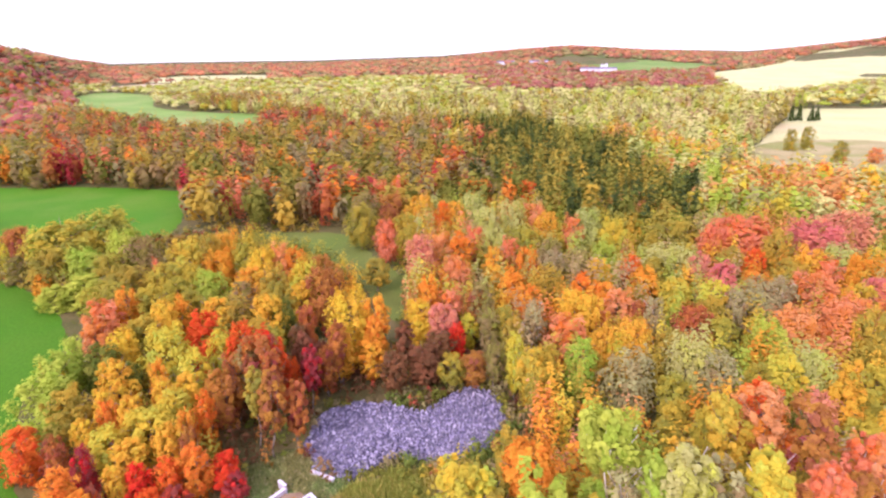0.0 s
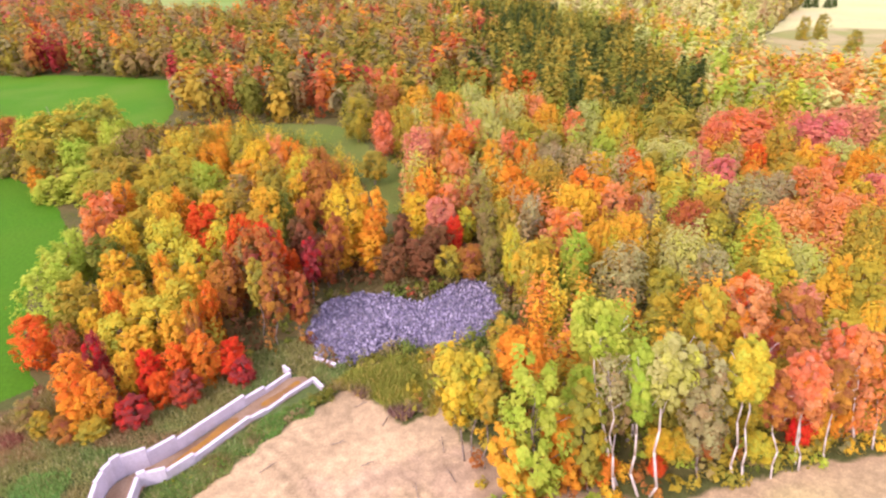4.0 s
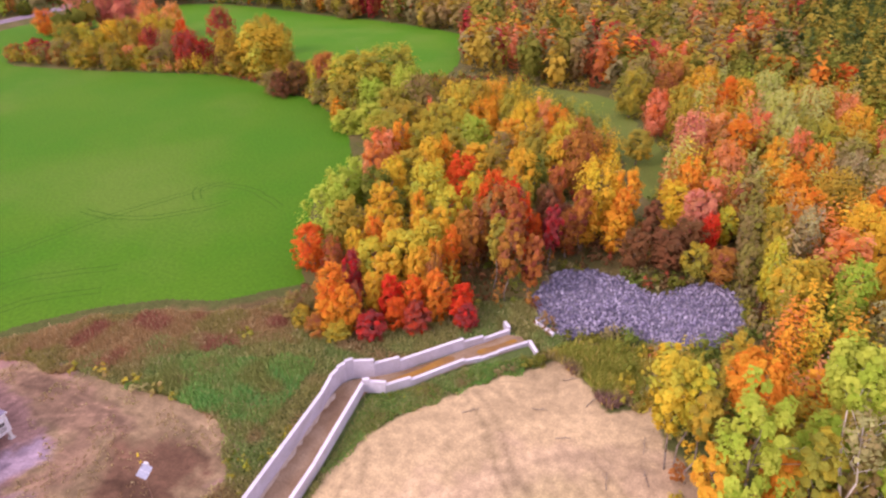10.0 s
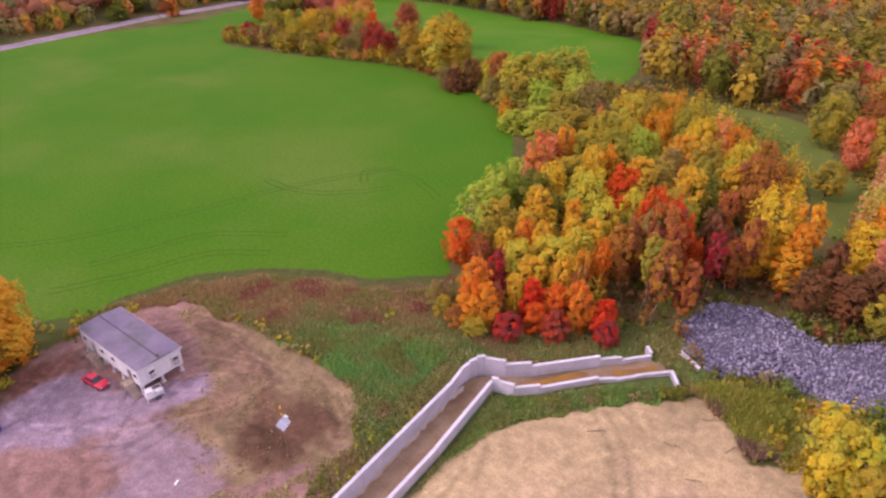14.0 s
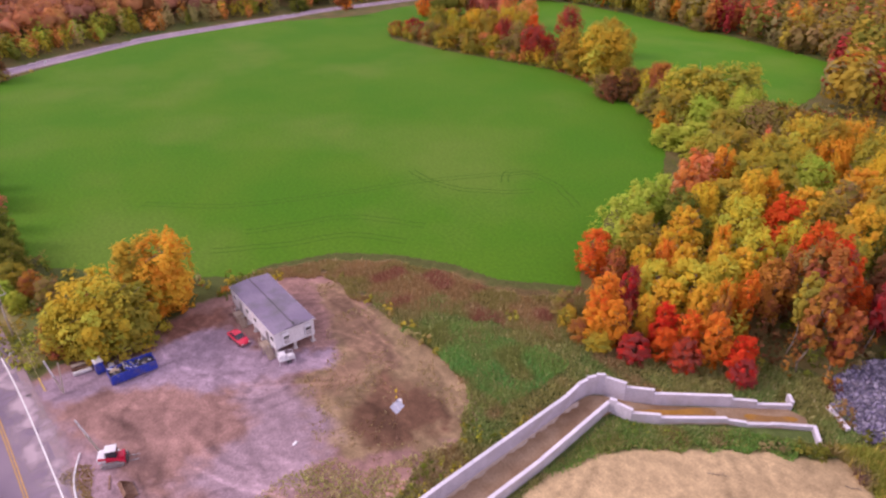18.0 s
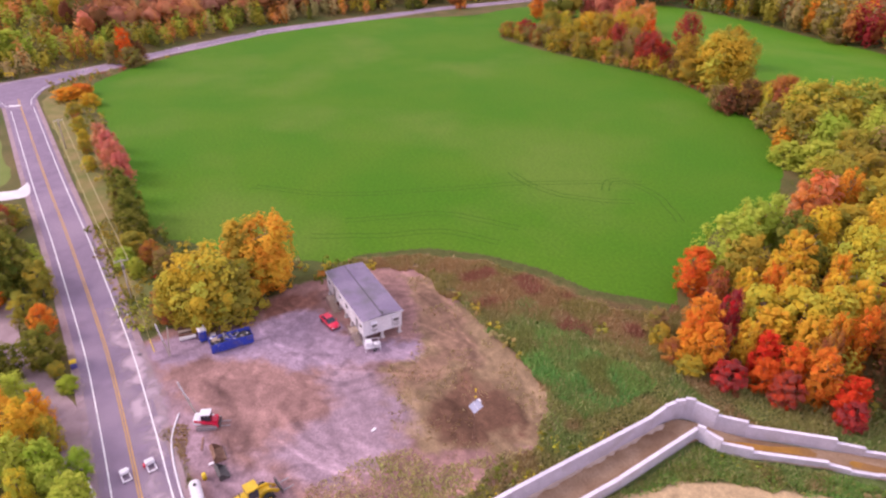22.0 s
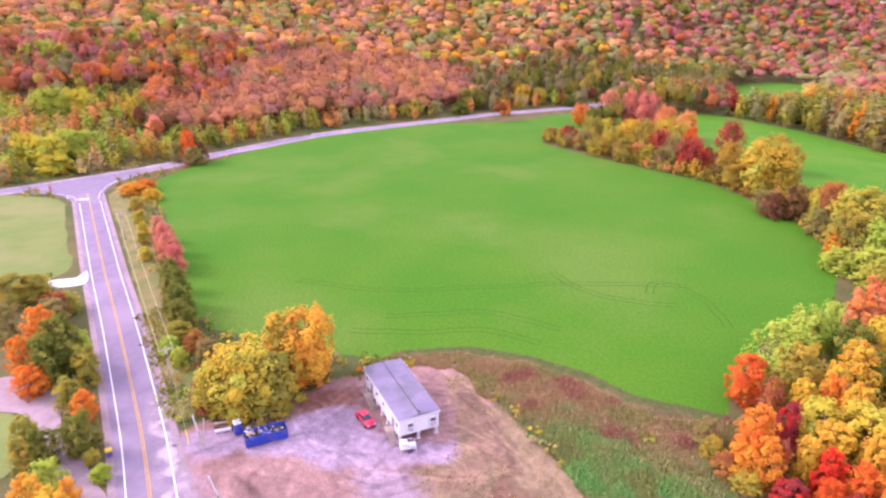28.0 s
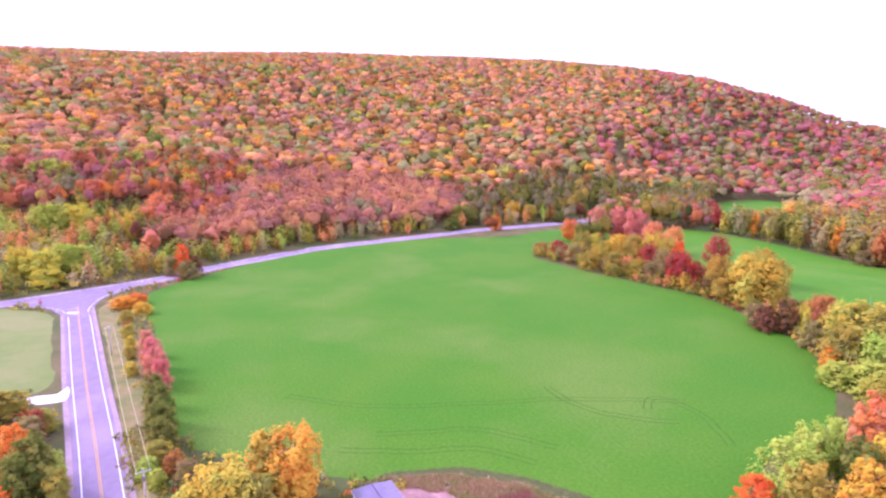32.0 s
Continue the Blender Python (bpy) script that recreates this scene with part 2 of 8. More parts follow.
M_SOLAR = surface("solar_cells", (0.5, 0.5, 0.62), (0.42, 0.42, 0.55), 2.0, rough=0.15, fine=5, bump=0)
# The yellow is sunlight on the wires, put into their base colour.
M_WIRE = surface("sunlit_wire", (0.5, 0.42, 0.2), (0.45, 0.38, 0.2), 2.0, rough=0.6, fine=10, bump=0)
M_SIGN = surface("sign_yellow", (0.85, 0.6, 0.02), (0.8, 0.55, 0.02), 1.0, rough=0.5, fine=8, bump=0)


# ---------------------------------------------------------------- mesh helpers
def mesh_from(name, verts, faces, mat, smooth=False, tint=None):
    """A mesh from an array of places and an array of faces of one size; tint: a colour for each face."""
    verts, faces = np.asarray(verts, float), np.asarray(faces, int)
    me = bpy.data.meshes.new(name)
    n, k = faces.shape
    me.vertices.add(len(verts))
    me.vertices.foreach_set("co", verts.ravel())
    me.loops.add(n * k)
    me.loops.foreach_set("vertex_index", faces.ravel())
    me.polygons.add(n)
    me.polygons.foreach_set("loop_start", np.arange(n) * k)
    me.polygons.foreach_set("use_smooth", np.full(n, smooth))
    me.materials.append(mat)
    me.update(calc_edges=True)
    if tint is not None:
        att = me.attributes.new("tint", "FLOAT_COLOR", "FACE")
        att.data.foreach_set("color", np.c_[np.asarray(tint, float), np.ones(n)].ravel())
    return me


def part(name, bm, material, parent, label="", smooth=False):
    """One mesh object from a bmesh, under a thing or a part (or on its own)."""
    me = bpy.data.meshes.new(name)
    bmesh.ops.recalc_face_normals(bm, faces=bm.faces)
    for f in bm.faces:
        f.smooth = smooth
    bm.to_mesh(me)
    bm.free()
    me.materials.append(material)
    ob = new(name, me)
    ob.parent = parent
    return tagged(ob, label) if label else ob


def box(size, at=(0, 0, 0), bevel=0.0, bm=None, turn=None):
    """A bevelled box about the point at."""
    bm = bm or bmesh.new()
    m = Matrix.Translation(at) @ (turn or Matrix()) @ Matrix.Diagonal((*size, 1))
    made = bmesh.ops.create_cube(bm, size=1, matrix=m)["verts"]
    if bevel:
        bmesh.ops.bevel(bm, geom=list({e for v in made for e in v.link_edges}), offset=bevel, segments=2, affect="EDGES")
    return bm


def rod(a, b, r0, r1=None, sides=8, bm=None):
    """A tapered round bar from a to b."""
    bm = bm or bmesh.new()
    a, b = Vector(a), Vector(b)
    m = Matrix.Translation((a + b) / 2) @ (b - a).to_track_quat("Z", "Y").to_matrix().to_4x4()
    bmesh.ops.create_cone(bm, cap_ends=True, segments=sides, radius1=r0, radius2=r0 if r1 is None else r1, depth=(b - a).length, matrix=m)
    return bm


def prism(outline, depth, m=None, bm=None):
    """An outline in x and z, drawn out along y by depth, centred."""
    bm = bm or bmesh.new()
    m = m or Matrix()
    front = [bm.verts.new(m @ Vector((x, -depth / 2, z))) for x, z in outline]
    back = [bm.verts.new(m @ Vector((x, depth / 2, z))) for x, z in outline]
    bm.faces.new(front)
    bm.faces.new(back[::-1])
    for i in range(len(outline)):
        j = (i + 1) % len(outline)
        bm.faces.new((front[j], front[i], back[i], back[j]))
    return bm


def thing(name, m, label, category, group=""):
    ob = new(name)
    ob.matrix_world = m
    return tagged(ob, label, category, group)
# ---------------------------------------------------------------- the lie of the land
# skyline: degrees to the left of +y, height of the skyline in degrees, where the slope begins and where the crest lies, in metres
LAND = np.array([
    (-180, 0.5, 900, 2600), (-60, 0.6, 1000, 2600), (-34, 0.15, 1300, 2300), (-29, -0.5, 1400, 2400), (-25, -0.9, 1700, 2900),
    (-17, -0.5, 1700, 2900), (-11, -0.05, 1700, 2700), (-5, -0.35, 1800, 3200), (0, -0.8, 1900, 3400), (11, -1.05, 2000, 3400),
    (23, -0.95, 2000, 3300), (27, -1.0, 1900, 3200), (30, -0.5, 1250, 2000), (33, 0.5, 950, 1500), (36, 0.95, 850, 1400), (40, 2.4, 740, 1350),
    (46, 4.1, 640, 1350), (52, 5.1, 540, 1350), (59, 5.75, 465, 1350), (67, 6.0, 415, 1350)])
LAND = np.vstack([LAND, np.array([(77, 6.0, 375, 1350), (87, 5.8, 335, 1300), (96, 5.45, 305, 1250), (104, 5.1, 300, 1200), (140, 3.0, 350, 1400), (180, 0.5, 900, 2600)])])


def ground_at(x, y):
    """The height of the ground (arrays)."""
    x, y = np.asarray(x, float), np.asarray(y, float)
    turn, far = np.degrees(np.arctan2(-x, y)), np.hypot(x, y)
    up, foot, crest = (np.interp(turn, LAND[:, 0], LAND[:, k]) for k in (1, 2, 3))
    top = EYE + crest * np.tan(np.radians(up)) - 9
    s = np.clip((far - foot) / (crest - foot), 0, 1)
    roll = (np.sin(x * 0.011 + y * 0.006) + np.sin(y * 0.013 - x * 0.004)) * 6 * np.clip((far - foot) / 250, 0, 1) * (1 - s * 0.8)
    return top * (s * s * (3 - 2 * s)) * 0.6 + top * s * 0.4 + np.where(top > 60, roll, roll * 0.15)


def land_sheet():
    turns = np.radians(np.r_[np.arange(-45, 115, 0.75), np.arange(115, 315, 5)])
    rings = np.r_[0.0, 25, 60, 100, 150, 200, 250, np.arange(280, 1500, 28), np.geomspace(1500, 4700, 22)]
    a, r = np.meshgrid(turns, rings, indexing="ij")
    x, y = -np.sin(a) * r + np.where(r < 1, 8.0, 0), np.cos(a) * r - np.where(r < 1, 6.0, 0)
    z = ground_at(x, y)
    n, k = a.shape
    idx = np.arange(n * k).reshape(n, k)
    nxt = np.roll(idx, -1, 0)
    faces = np.stack([idx[:, :-1], idx[:, 1:], nxt[:, 1:], nxt[:, :-1]], -1).reshape(-1, 4)
    me = mesh_from("ground", np.stack([x, y, z], -1).reshape(-1, 3), faces, M_GROUND, True)
    return tagged(new("ground", me), "rolling land of brown and green undergrowth out to the horizon", "ground", kind="structure")


ground = land_sheet()


def flowing(points, step=3.0, wobble=0.0, closed=True, seed=1):
    """A smooth line through the points, with a slightly uneven run."""
    p = np.array(points, float)
    n = len(p)
    out = []
    for i in range(n if closed else n - 1):
        q = [p[(i + d) % n] if closed else p[min(max(i + d, 0), n - 1)] for d in (-1, 0, 1, 2)]
        m = max(2, int(np.linalg.norm(q[2] - q[1]) / step))
        for s in np.arange(m) / m:
            out.append(0.5 * (2 * q[1] + (q[2] - q[0]) * s + (2 * q[0] - 5 * q[1] + 4 * q[2] - q[3]) * s**2 + (3 * q[1] - q[0] - 3 * q[2] + q[3]) * s**3))
    if not closed:
        out.append(p[-1])
    out = np.array(out)
    if wobble:
        out += [[noise.noise((x * 0.25, y * 0.25, seed)) * wobble, noise.noise((x * 0.25, y * 0.25, seed + 7)) * wobble] for x, y in out]
    return out


def sheet(name, points, z, mat, label, category, wobble=0.8, step=3.0, drape=False):
    """A piece of ground cover with a natural outline, laid on the land."""
    line = flowing(points, step, wobble, seed=len(name))
    zs = ground_at(line[:, 0], line[:, 1]) + z if drape else np.full(len(line), z)
    tris = geometry.tessellate_polygon([[Vector((x, y, 0)) for x, y in line]])
    me = mesh_from(name, np.c_[line, zs], np.array([tuple(t) for t in tris]), mat)
    ob = tagged(new(name, me), label, category, kind="structure")
    if ob.data.polygons[0].normal.z < 0:
        me.flip_normals()
    return line


def ribbon(name, line, width, z, mat, label="", category="", side=0.0, parent=None, kind="structure"):
    """A strip of even width along a line; side: how far its middle lies to the left of the line."""
    line = np.asarray(line, float)
    d = np.gradient(line, axis=0)
    d /= np.linalg.norm(d, axis=1, keepdims=True)
    nrm = np.c_[-d[:, 1], d[:, 0]]
    a, b = line + nrm * (side + width / 2), line + nrm * (side - width / 2)
    n = len(line)
    verts = np.r_[np.c_[a, np.full(n, z)], np.c_[b, np.full(n, z)]]
    i = np.arange(n - 1)
    me = mesh_from(name, verts, np.stack([i + n, i + n + 1, i + 1, i], -1), mat)
    ob = new(name, me)
    if parent:
        ob.parent = parent
        return ob
    return tagged(ob, label, category, kind=kind)


M_PALE = surface("pale_concrete", (0.72, 0.67, 0.68), (0.62, 0.58, 0.6), 0.4, fine=6, bump=0.1)
M_VERGE = surface("verge_grass", (0.2, 0.19, 0.06), (0.28, 0.22, 0.09), 0.25, fine=4, bump=0.5, bump_size=0.1, third=(0.14, 0.17, 0.045), third_scale=0.1)
M_TRACK = surface("pressed_crop", (0.035, 0.1, 0.006), (0.05, 0.12, 0.008), 0.6, fine=4)
# fields and meadows
FIELD = [(-250, -19), (-266, -17), (-282, -6), (-296, 9), (-322, 40), (-337, 72), (-349, 108), (-350, 139), (-345, 165), (-345, 190), (-358, 228),
         (-352, 268), (-330, 300), (-300, 296), (-315, 230), (-296, 182), (-282, 168), (-264, 169), (-229, 178), (-203, 187), (-189, 191), (-158, 186), (-128, 175),
         (-105, 155), (-91, 134), (-87, 114), (-74, 90), (-65, 77), (-69, 69), (-76, 65), (-86, 61), (-95, 54), (-102, 44), (-105, 32), (-111, 20),
         (-127, 1), (-135, -4), (-150, -7), (-180, -9), (-234, -15)]
FIELD_BACK = [(-330, 310), (-309, 326), (-265, 325), (-224, 320), (-180, 318), (-132, 305), (-121, 288), (-105, 232), (-116, 226), (-172, 222), (-230, 232), (-290, 262)]
FIELD_STRIP = [(-80, 226), (-60, 229), (-37, 224), (-24, 198), (-8, 166), (-12, 146), (-20, 160), (-30, 181), (-45, 199), (-64, 211)]
FIELD_NORTH = [(-432, 436), (-460, 515), (-405, 525), (-350, 430), (-286, 362), (-308, 336), (-330, 336)]
FIELD_FAR = [(-572, 993), (-597, 1124), (-464, 1027), (-365, 810), (-265, 721), (-190, 678), (-140, 480), (-205, 500), (-265, 555), (-365, 650), (-470, 830)]
FIELD_EAST = [(155, 322), (215, 430), (300, 560), (360, 650), (470, 660), (640, 900), (740, 760), (460, 420), (250, 300)]
FIELD_EAST_FAR = [(380, 800), (520, 1250), (620, 1500), (1100, 1900), (1150, 1500), (800, 1130)]
FIELD_SLOPE = [(560, 1500), (430, 1650), (330, 2100), (420, 2250), (700, 2100), (760, 1800)]
FIELD_HAZE = [(-420, 1500), (-520, 1450), (-700, 1500), (-760, 1800), (-560, 1850), (-430, 1700)]
FIELD_BANK = [(186, 385), (215, 425), (250, 440), (300, 420), (240, 320), (196, 272), (170, 274), (152, 284), (152, 318)]
FIELD_TAN = [(-560, 1200), (-640, 1180), (-690, 1300), (-640, 1420), (-540, 1380)]
LAWN = [(-247, -47), (-256, -56), (-262, -70), (-255, -95), (-205, -80), (-172, -52), (-176, -36), (-200, -39), (-225, -43)]
YARD = [(-94, -9.2), (-97, -3), (-97, 8), (-101, 17), (-101, 33), (-97, 43), (-80, 44), (-62, 46), (-53, 45), (-47, 38), (-44, 27), (-44, 4), (-52, -4.5), (-60, -5.2), (-78, -7)]
SOIL = [(-96.1, 38.0), (-94.1, 42.9), (-79.8, 43.4), (-70.2, 44.1), (-62.1, 45.4), (-53.8, 46.1), (-50.4, 42.8), (-48.6, 37.3), (-46.5, 33.9), (-50.7, 29.4), (-54.0, 23.1), (-58.6, 22.7), (-67.2, 22.6), (-71.6, 26.1), (-73.8, 31.9), (-82.5, 35.8)]
STRAW = [(-36, 26), (-37.5, 44), (-36, 53), (-30, 62), (-23, 72), (-18.8, 75.5), (-15.8, 79), (-12.2, 76.8), (-10, 74.4), (-6.6, 70.9), (-3.3, 72.9), (0.1, 75), (1, 71.6), (2.3, 63.5), (2.9, 57), (6.4, 54), (10, 52.8), (17, 55.2), (22.6, 54.8),
         (31.4, 56.5), (38.8, 58.2), (45.3, 60.6), (52.2, 62.2), (62, 64), (70, 50), (30, 20), (-20, 10)]
ROCKS = [(-25, 94), (-24, 104), (-17, 108), (-5, 104), (0, 109), (5, 113), (10, 108), (11, 99), (6, 92), (-1, 88), (-9, 90), (-16, 85), (-22, 87)]
GREEN = [(-84, 46), (-78, 54), (-66, 62), (-56, 68), (-46, 74), (-32, 86), (-27, 90), (-18, 84), (-18, 78), (-24, 73), (-32, 61), (-38, 52), (-38, 26), (-44, 24), (-48, 39), (-56, 47), (-66, 48)]
GREEN_CORE = [(-73.3, 45.3), (-68.9, 53.8), (-59.8, 58.6), (-51.6, 61.3), (-50.3, 54.4), (-50.2, 47.3), (-57.2, 47.2), (-65.1, 46.0)]
DRY = [(-104, 33), (-101, 46), (-94, 55), (-85, 62), (-75, 66), (-66, 76), (-60, 80), (-54, 76), (-58, 68), (-70, 60), (-80, 52), (-88, 45), (-97, 44), (-101, 34)]
sheet("crop_field", FIELD, 0.03, M_FIELD, "broad field of low bright green young crop", "field", 1.5)
sheet("crop_field", FIELD_BACK, 0.055, M_FIELD, "green crop field behind a hedgerow of coloured trees", "field", 1.5)
sheet("meadow", FIELD_STRIP, 0.03, M_STRIP, "narrow dull green meadow between two woods", "field", 1.5)
sheet("crop_field", FIELD_NORTH, 0.05, M_FIELD, "small green field before the wooded hill", "field", 2, 8)
sheet("meadow", FIELD_FAR, 0.1, M_FIELD_FAR, "far pale green meadow between woods", "field", 3, 15)
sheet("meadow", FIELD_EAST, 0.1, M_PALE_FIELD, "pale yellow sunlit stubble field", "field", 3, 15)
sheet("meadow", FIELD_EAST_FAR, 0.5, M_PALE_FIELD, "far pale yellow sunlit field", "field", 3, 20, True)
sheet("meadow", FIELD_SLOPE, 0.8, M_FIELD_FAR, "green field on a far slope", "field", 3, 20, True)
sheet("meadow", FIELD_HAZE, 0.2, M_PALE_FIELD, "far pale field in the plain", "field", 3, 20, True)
sheet("meadow", FIELD_BANK, 0.25, M_BANK, "rough tan and olive grass bank above the wood", "meadow", 2, 8, True)
sheet("meadow", FIELD_TAN, 0.2, M_STRAW, "far tan stubble field", "field", 3, 20, True)
sheet("lawn", LAWN, 0.03, M_LAWN, "dull green mown lawn beside the road junction", "lawn", 0.8)


def lattice(x, y, size, seed):
    """Smooth value noise from -1 to 1."""
    gen = np.random.default_rng(seed)
    t = gen.uniform(-1, 1, (64, 64))
    u, v = np.asarray(x) / size, np.asarray(y) / size
    i, j = np.floor(u).astype(int), np.floor(v).astype(int)
    a, b = u - i, v - j
    a, b = a * a * (3 - 2 * a), b * b * (3 - 2 * b)
    g = lambda p, q: t[p % 64, q % 64]
    return (g(i, j) * (1 - a) + g(i + 1, j) * a) * (1 - b) + (g(i, j + 1) * (1 - a) + g(i + 1, j + 1) * a) * b


def depth_in(poly, x, y):
    """How far places lie within an outline (negative outside)."""
    p = np.asarray(poly, float)
    q = np.roll(p, -1, 0)
    best, within = np.full(x.shape, 1e9), np.zeros(x.shape, bool)
    for (x0, y0), (x1, y1) in zip(p, q):
        t = np.clip(((x - x0) * (x1 - x0) + (y - y0) * (y1 - y0)) / ((x1 - x0) ** 2 + (y1 - y0) ** 2 + 1e-9), 0, 1)
        best = np.minimum(best, np.hypot(x - x0 - t * (x1 - x0), y - y0 - t * (y1 - y0)))
        within ^= ((y0 > y) != (y1 > y)) & (x < (x1 - x0) * (y - y0) / (y1 - y0 + 1e-12) + x0)
    return np.where(within, best, -best)


GRAVEL_A = [(-94.3, -8.9), (-93.2, 0.8), (-90.9, 8.5), (-92.8, 14.8), (-91.3, 20.6), (-82.7, 22.1), (-78.7, 26.8), (-75.8, 32.2), (-73.5, 30.3), (-74.0, 24.1), (-76.0, 16.4), (-80.1, 10.1), (-84.4, 6.4), (-85.7, 0.4), (-86.4, -5.6), (-89.8, -8.8)]
GRAVEL_B = [(-77.3, 16.7), (-72.9, 23.8), (-67.4, 23.8), (-60.1, 23.3), (-55.9, 22.0), (-53.6, 17.7), (-54.3, 11.8), (-55.5, 7.7), (-61.9, 5.8), (-65.6, 10.2), (-67.0, 14.9), (-71.4, 17.3)]
GRAVEL_C = [(-86.1, -8.4), (-77.2, -4.7), (-70.0, -0.8), (-59.9, 2.9), (-55.4, 4.8), (-58.6, -4.3), (-66.9, -5.9), (-76.7, -7.7)]
SOIL_DARK = [(-64.4, 30.7), (-66.0, 36.2), (-61.2, 41.1), (-55.8, 41.5), (-52.0, 38.3), (-51.7, 33.8), (-52.9, 28.4), (-58.5, 27.6)]
RED_TOP = [(-97.7, 10.6), (-98.5, 18.3), (-97.3, 22.8), (-91.5, 21.1), (-92.6, 15.3), (-92.0, 9.7)]
SOIL_PALE = [(-94.6, 38.6), (-93.1, 42.0), (-79.4, 42.5), (-67.9, 39.3), (-67.0, 31.9), (-65.5, 25.1), (-67.5, 23.5), (-71.1, 27.4), (-73.3, 32.9), (-82.2, 36.6)]
RUT_DARK = [(-89.2, 38.4), (-87.9, 41.4), (-75.2, 40.9), (-66.4, 39.4), (-66.5, 37.5), (-74.5, 38.4)]
STRAW_TRACK = [(-30, 38), (-20, 55), (-8, 64), (10, 62), (34, 52), (60, 54), (60, 48), (30, 44), (8, 54), (-6, 56), (-16, 48), (-24, 34)]
SITE_LAYERS = [  # outline, colour, softness, unevenness
    (DRY, (0.2, 0.135, 0.06), 1.2, 2.2), (GREEN, (0.11, 0.15, 0.045), 1.2, 2.4), (YARD, (0.35, 0.2, 0.18), 0.8, 1.6), (RED_TOP, (0.27, 0.13, 0.1), 1.5, 2.0),
    (SOIL, (0.31, 0.21, 0.125), 0.9, 3.0), (SOIL_PALE, (0.28, 0.17, 0.115), 1.6, 2.6), (RUT_DARK, (0.24, 0.145, 0.1), 1.2, 1.6), (SOIL_DARK, (0.18, 0.095, 0.062), 2.6, 3.6),
    (GRAVEL_A, (0.4, 0.285, 0.365), 1.4, 2.4), (GRAVEL_B, (0.38, 0.262, 0.31), 3.2, 3.2), (GRAVEL_C, (0.385, 0.255, 0.295), 2.6, 3.0),
    (STRAW, (0.57, 0.405, 0.235), 0.35, 1.2), (STRAW_TRACK, (0.55, 0.38, 0.24), 3.0, 5.0)]


RUTS = [  # line, half width, how much paler or darker than the ground round it
    ([(-70.4, 6.1), (-64.9, 4.1), (-60.3, 3.6)], 0.9, 1.22),
    ([(-71.8, 7.8), (-66.6, 8.1), (-61.7, 6.3)], 0.7, 1.18),
    ([(-73.5, 7.3), (-68.4, 9.5), (-63.1, 10.5)], 0.6, 0.78),
    ([(-71.4, 12.3), (-66.3, 10.1), (-60.6, 11.5)], 0.6, 0.8),
    ([(-68.5, 3.5), (-63.4, 2.5), (-59.4, 2.4)], 0.5, 0.8),
    ([(-69.0, 15.2), (-64.4, 11.5), (-62.7, 7.1)], 0.5, 0.84),
    ([(-80.4, 2.8), (-75.7, 9.8), (-72.2, 17.9)], 0.6, 1.14),
    ([(-80.1, -0.7), (-75.0, 2.8), (-72.0, 5.7)], 0.5, 0.84),
    ([(-89.2, 38.4), (-78.1, 40.1), (-68.0, 39.1)], 0.5, 0.7),
    ([(-86.3, 40.6), (-73.4, 41.2), (-64.9, 41.2)], 0.45, 0.74),
    ([(-58.2, 31.9), (-54.5, 31.2), (-52.1, 30.3)], 1.1, 0.72),
    ([(-70.3, 26.6), (-62.5, 26.2), (-57.1, 24.8)], 0.7, 1.2),
    ([(-59.4, 46.0), (-54.9, 45.6), (-51.8, 43.0)], 0.9, 1.25),
    ([(-63.1, 43.7), (-57.6, 43.9), (-53.3, 42.2)], 0.6, 1.2)]


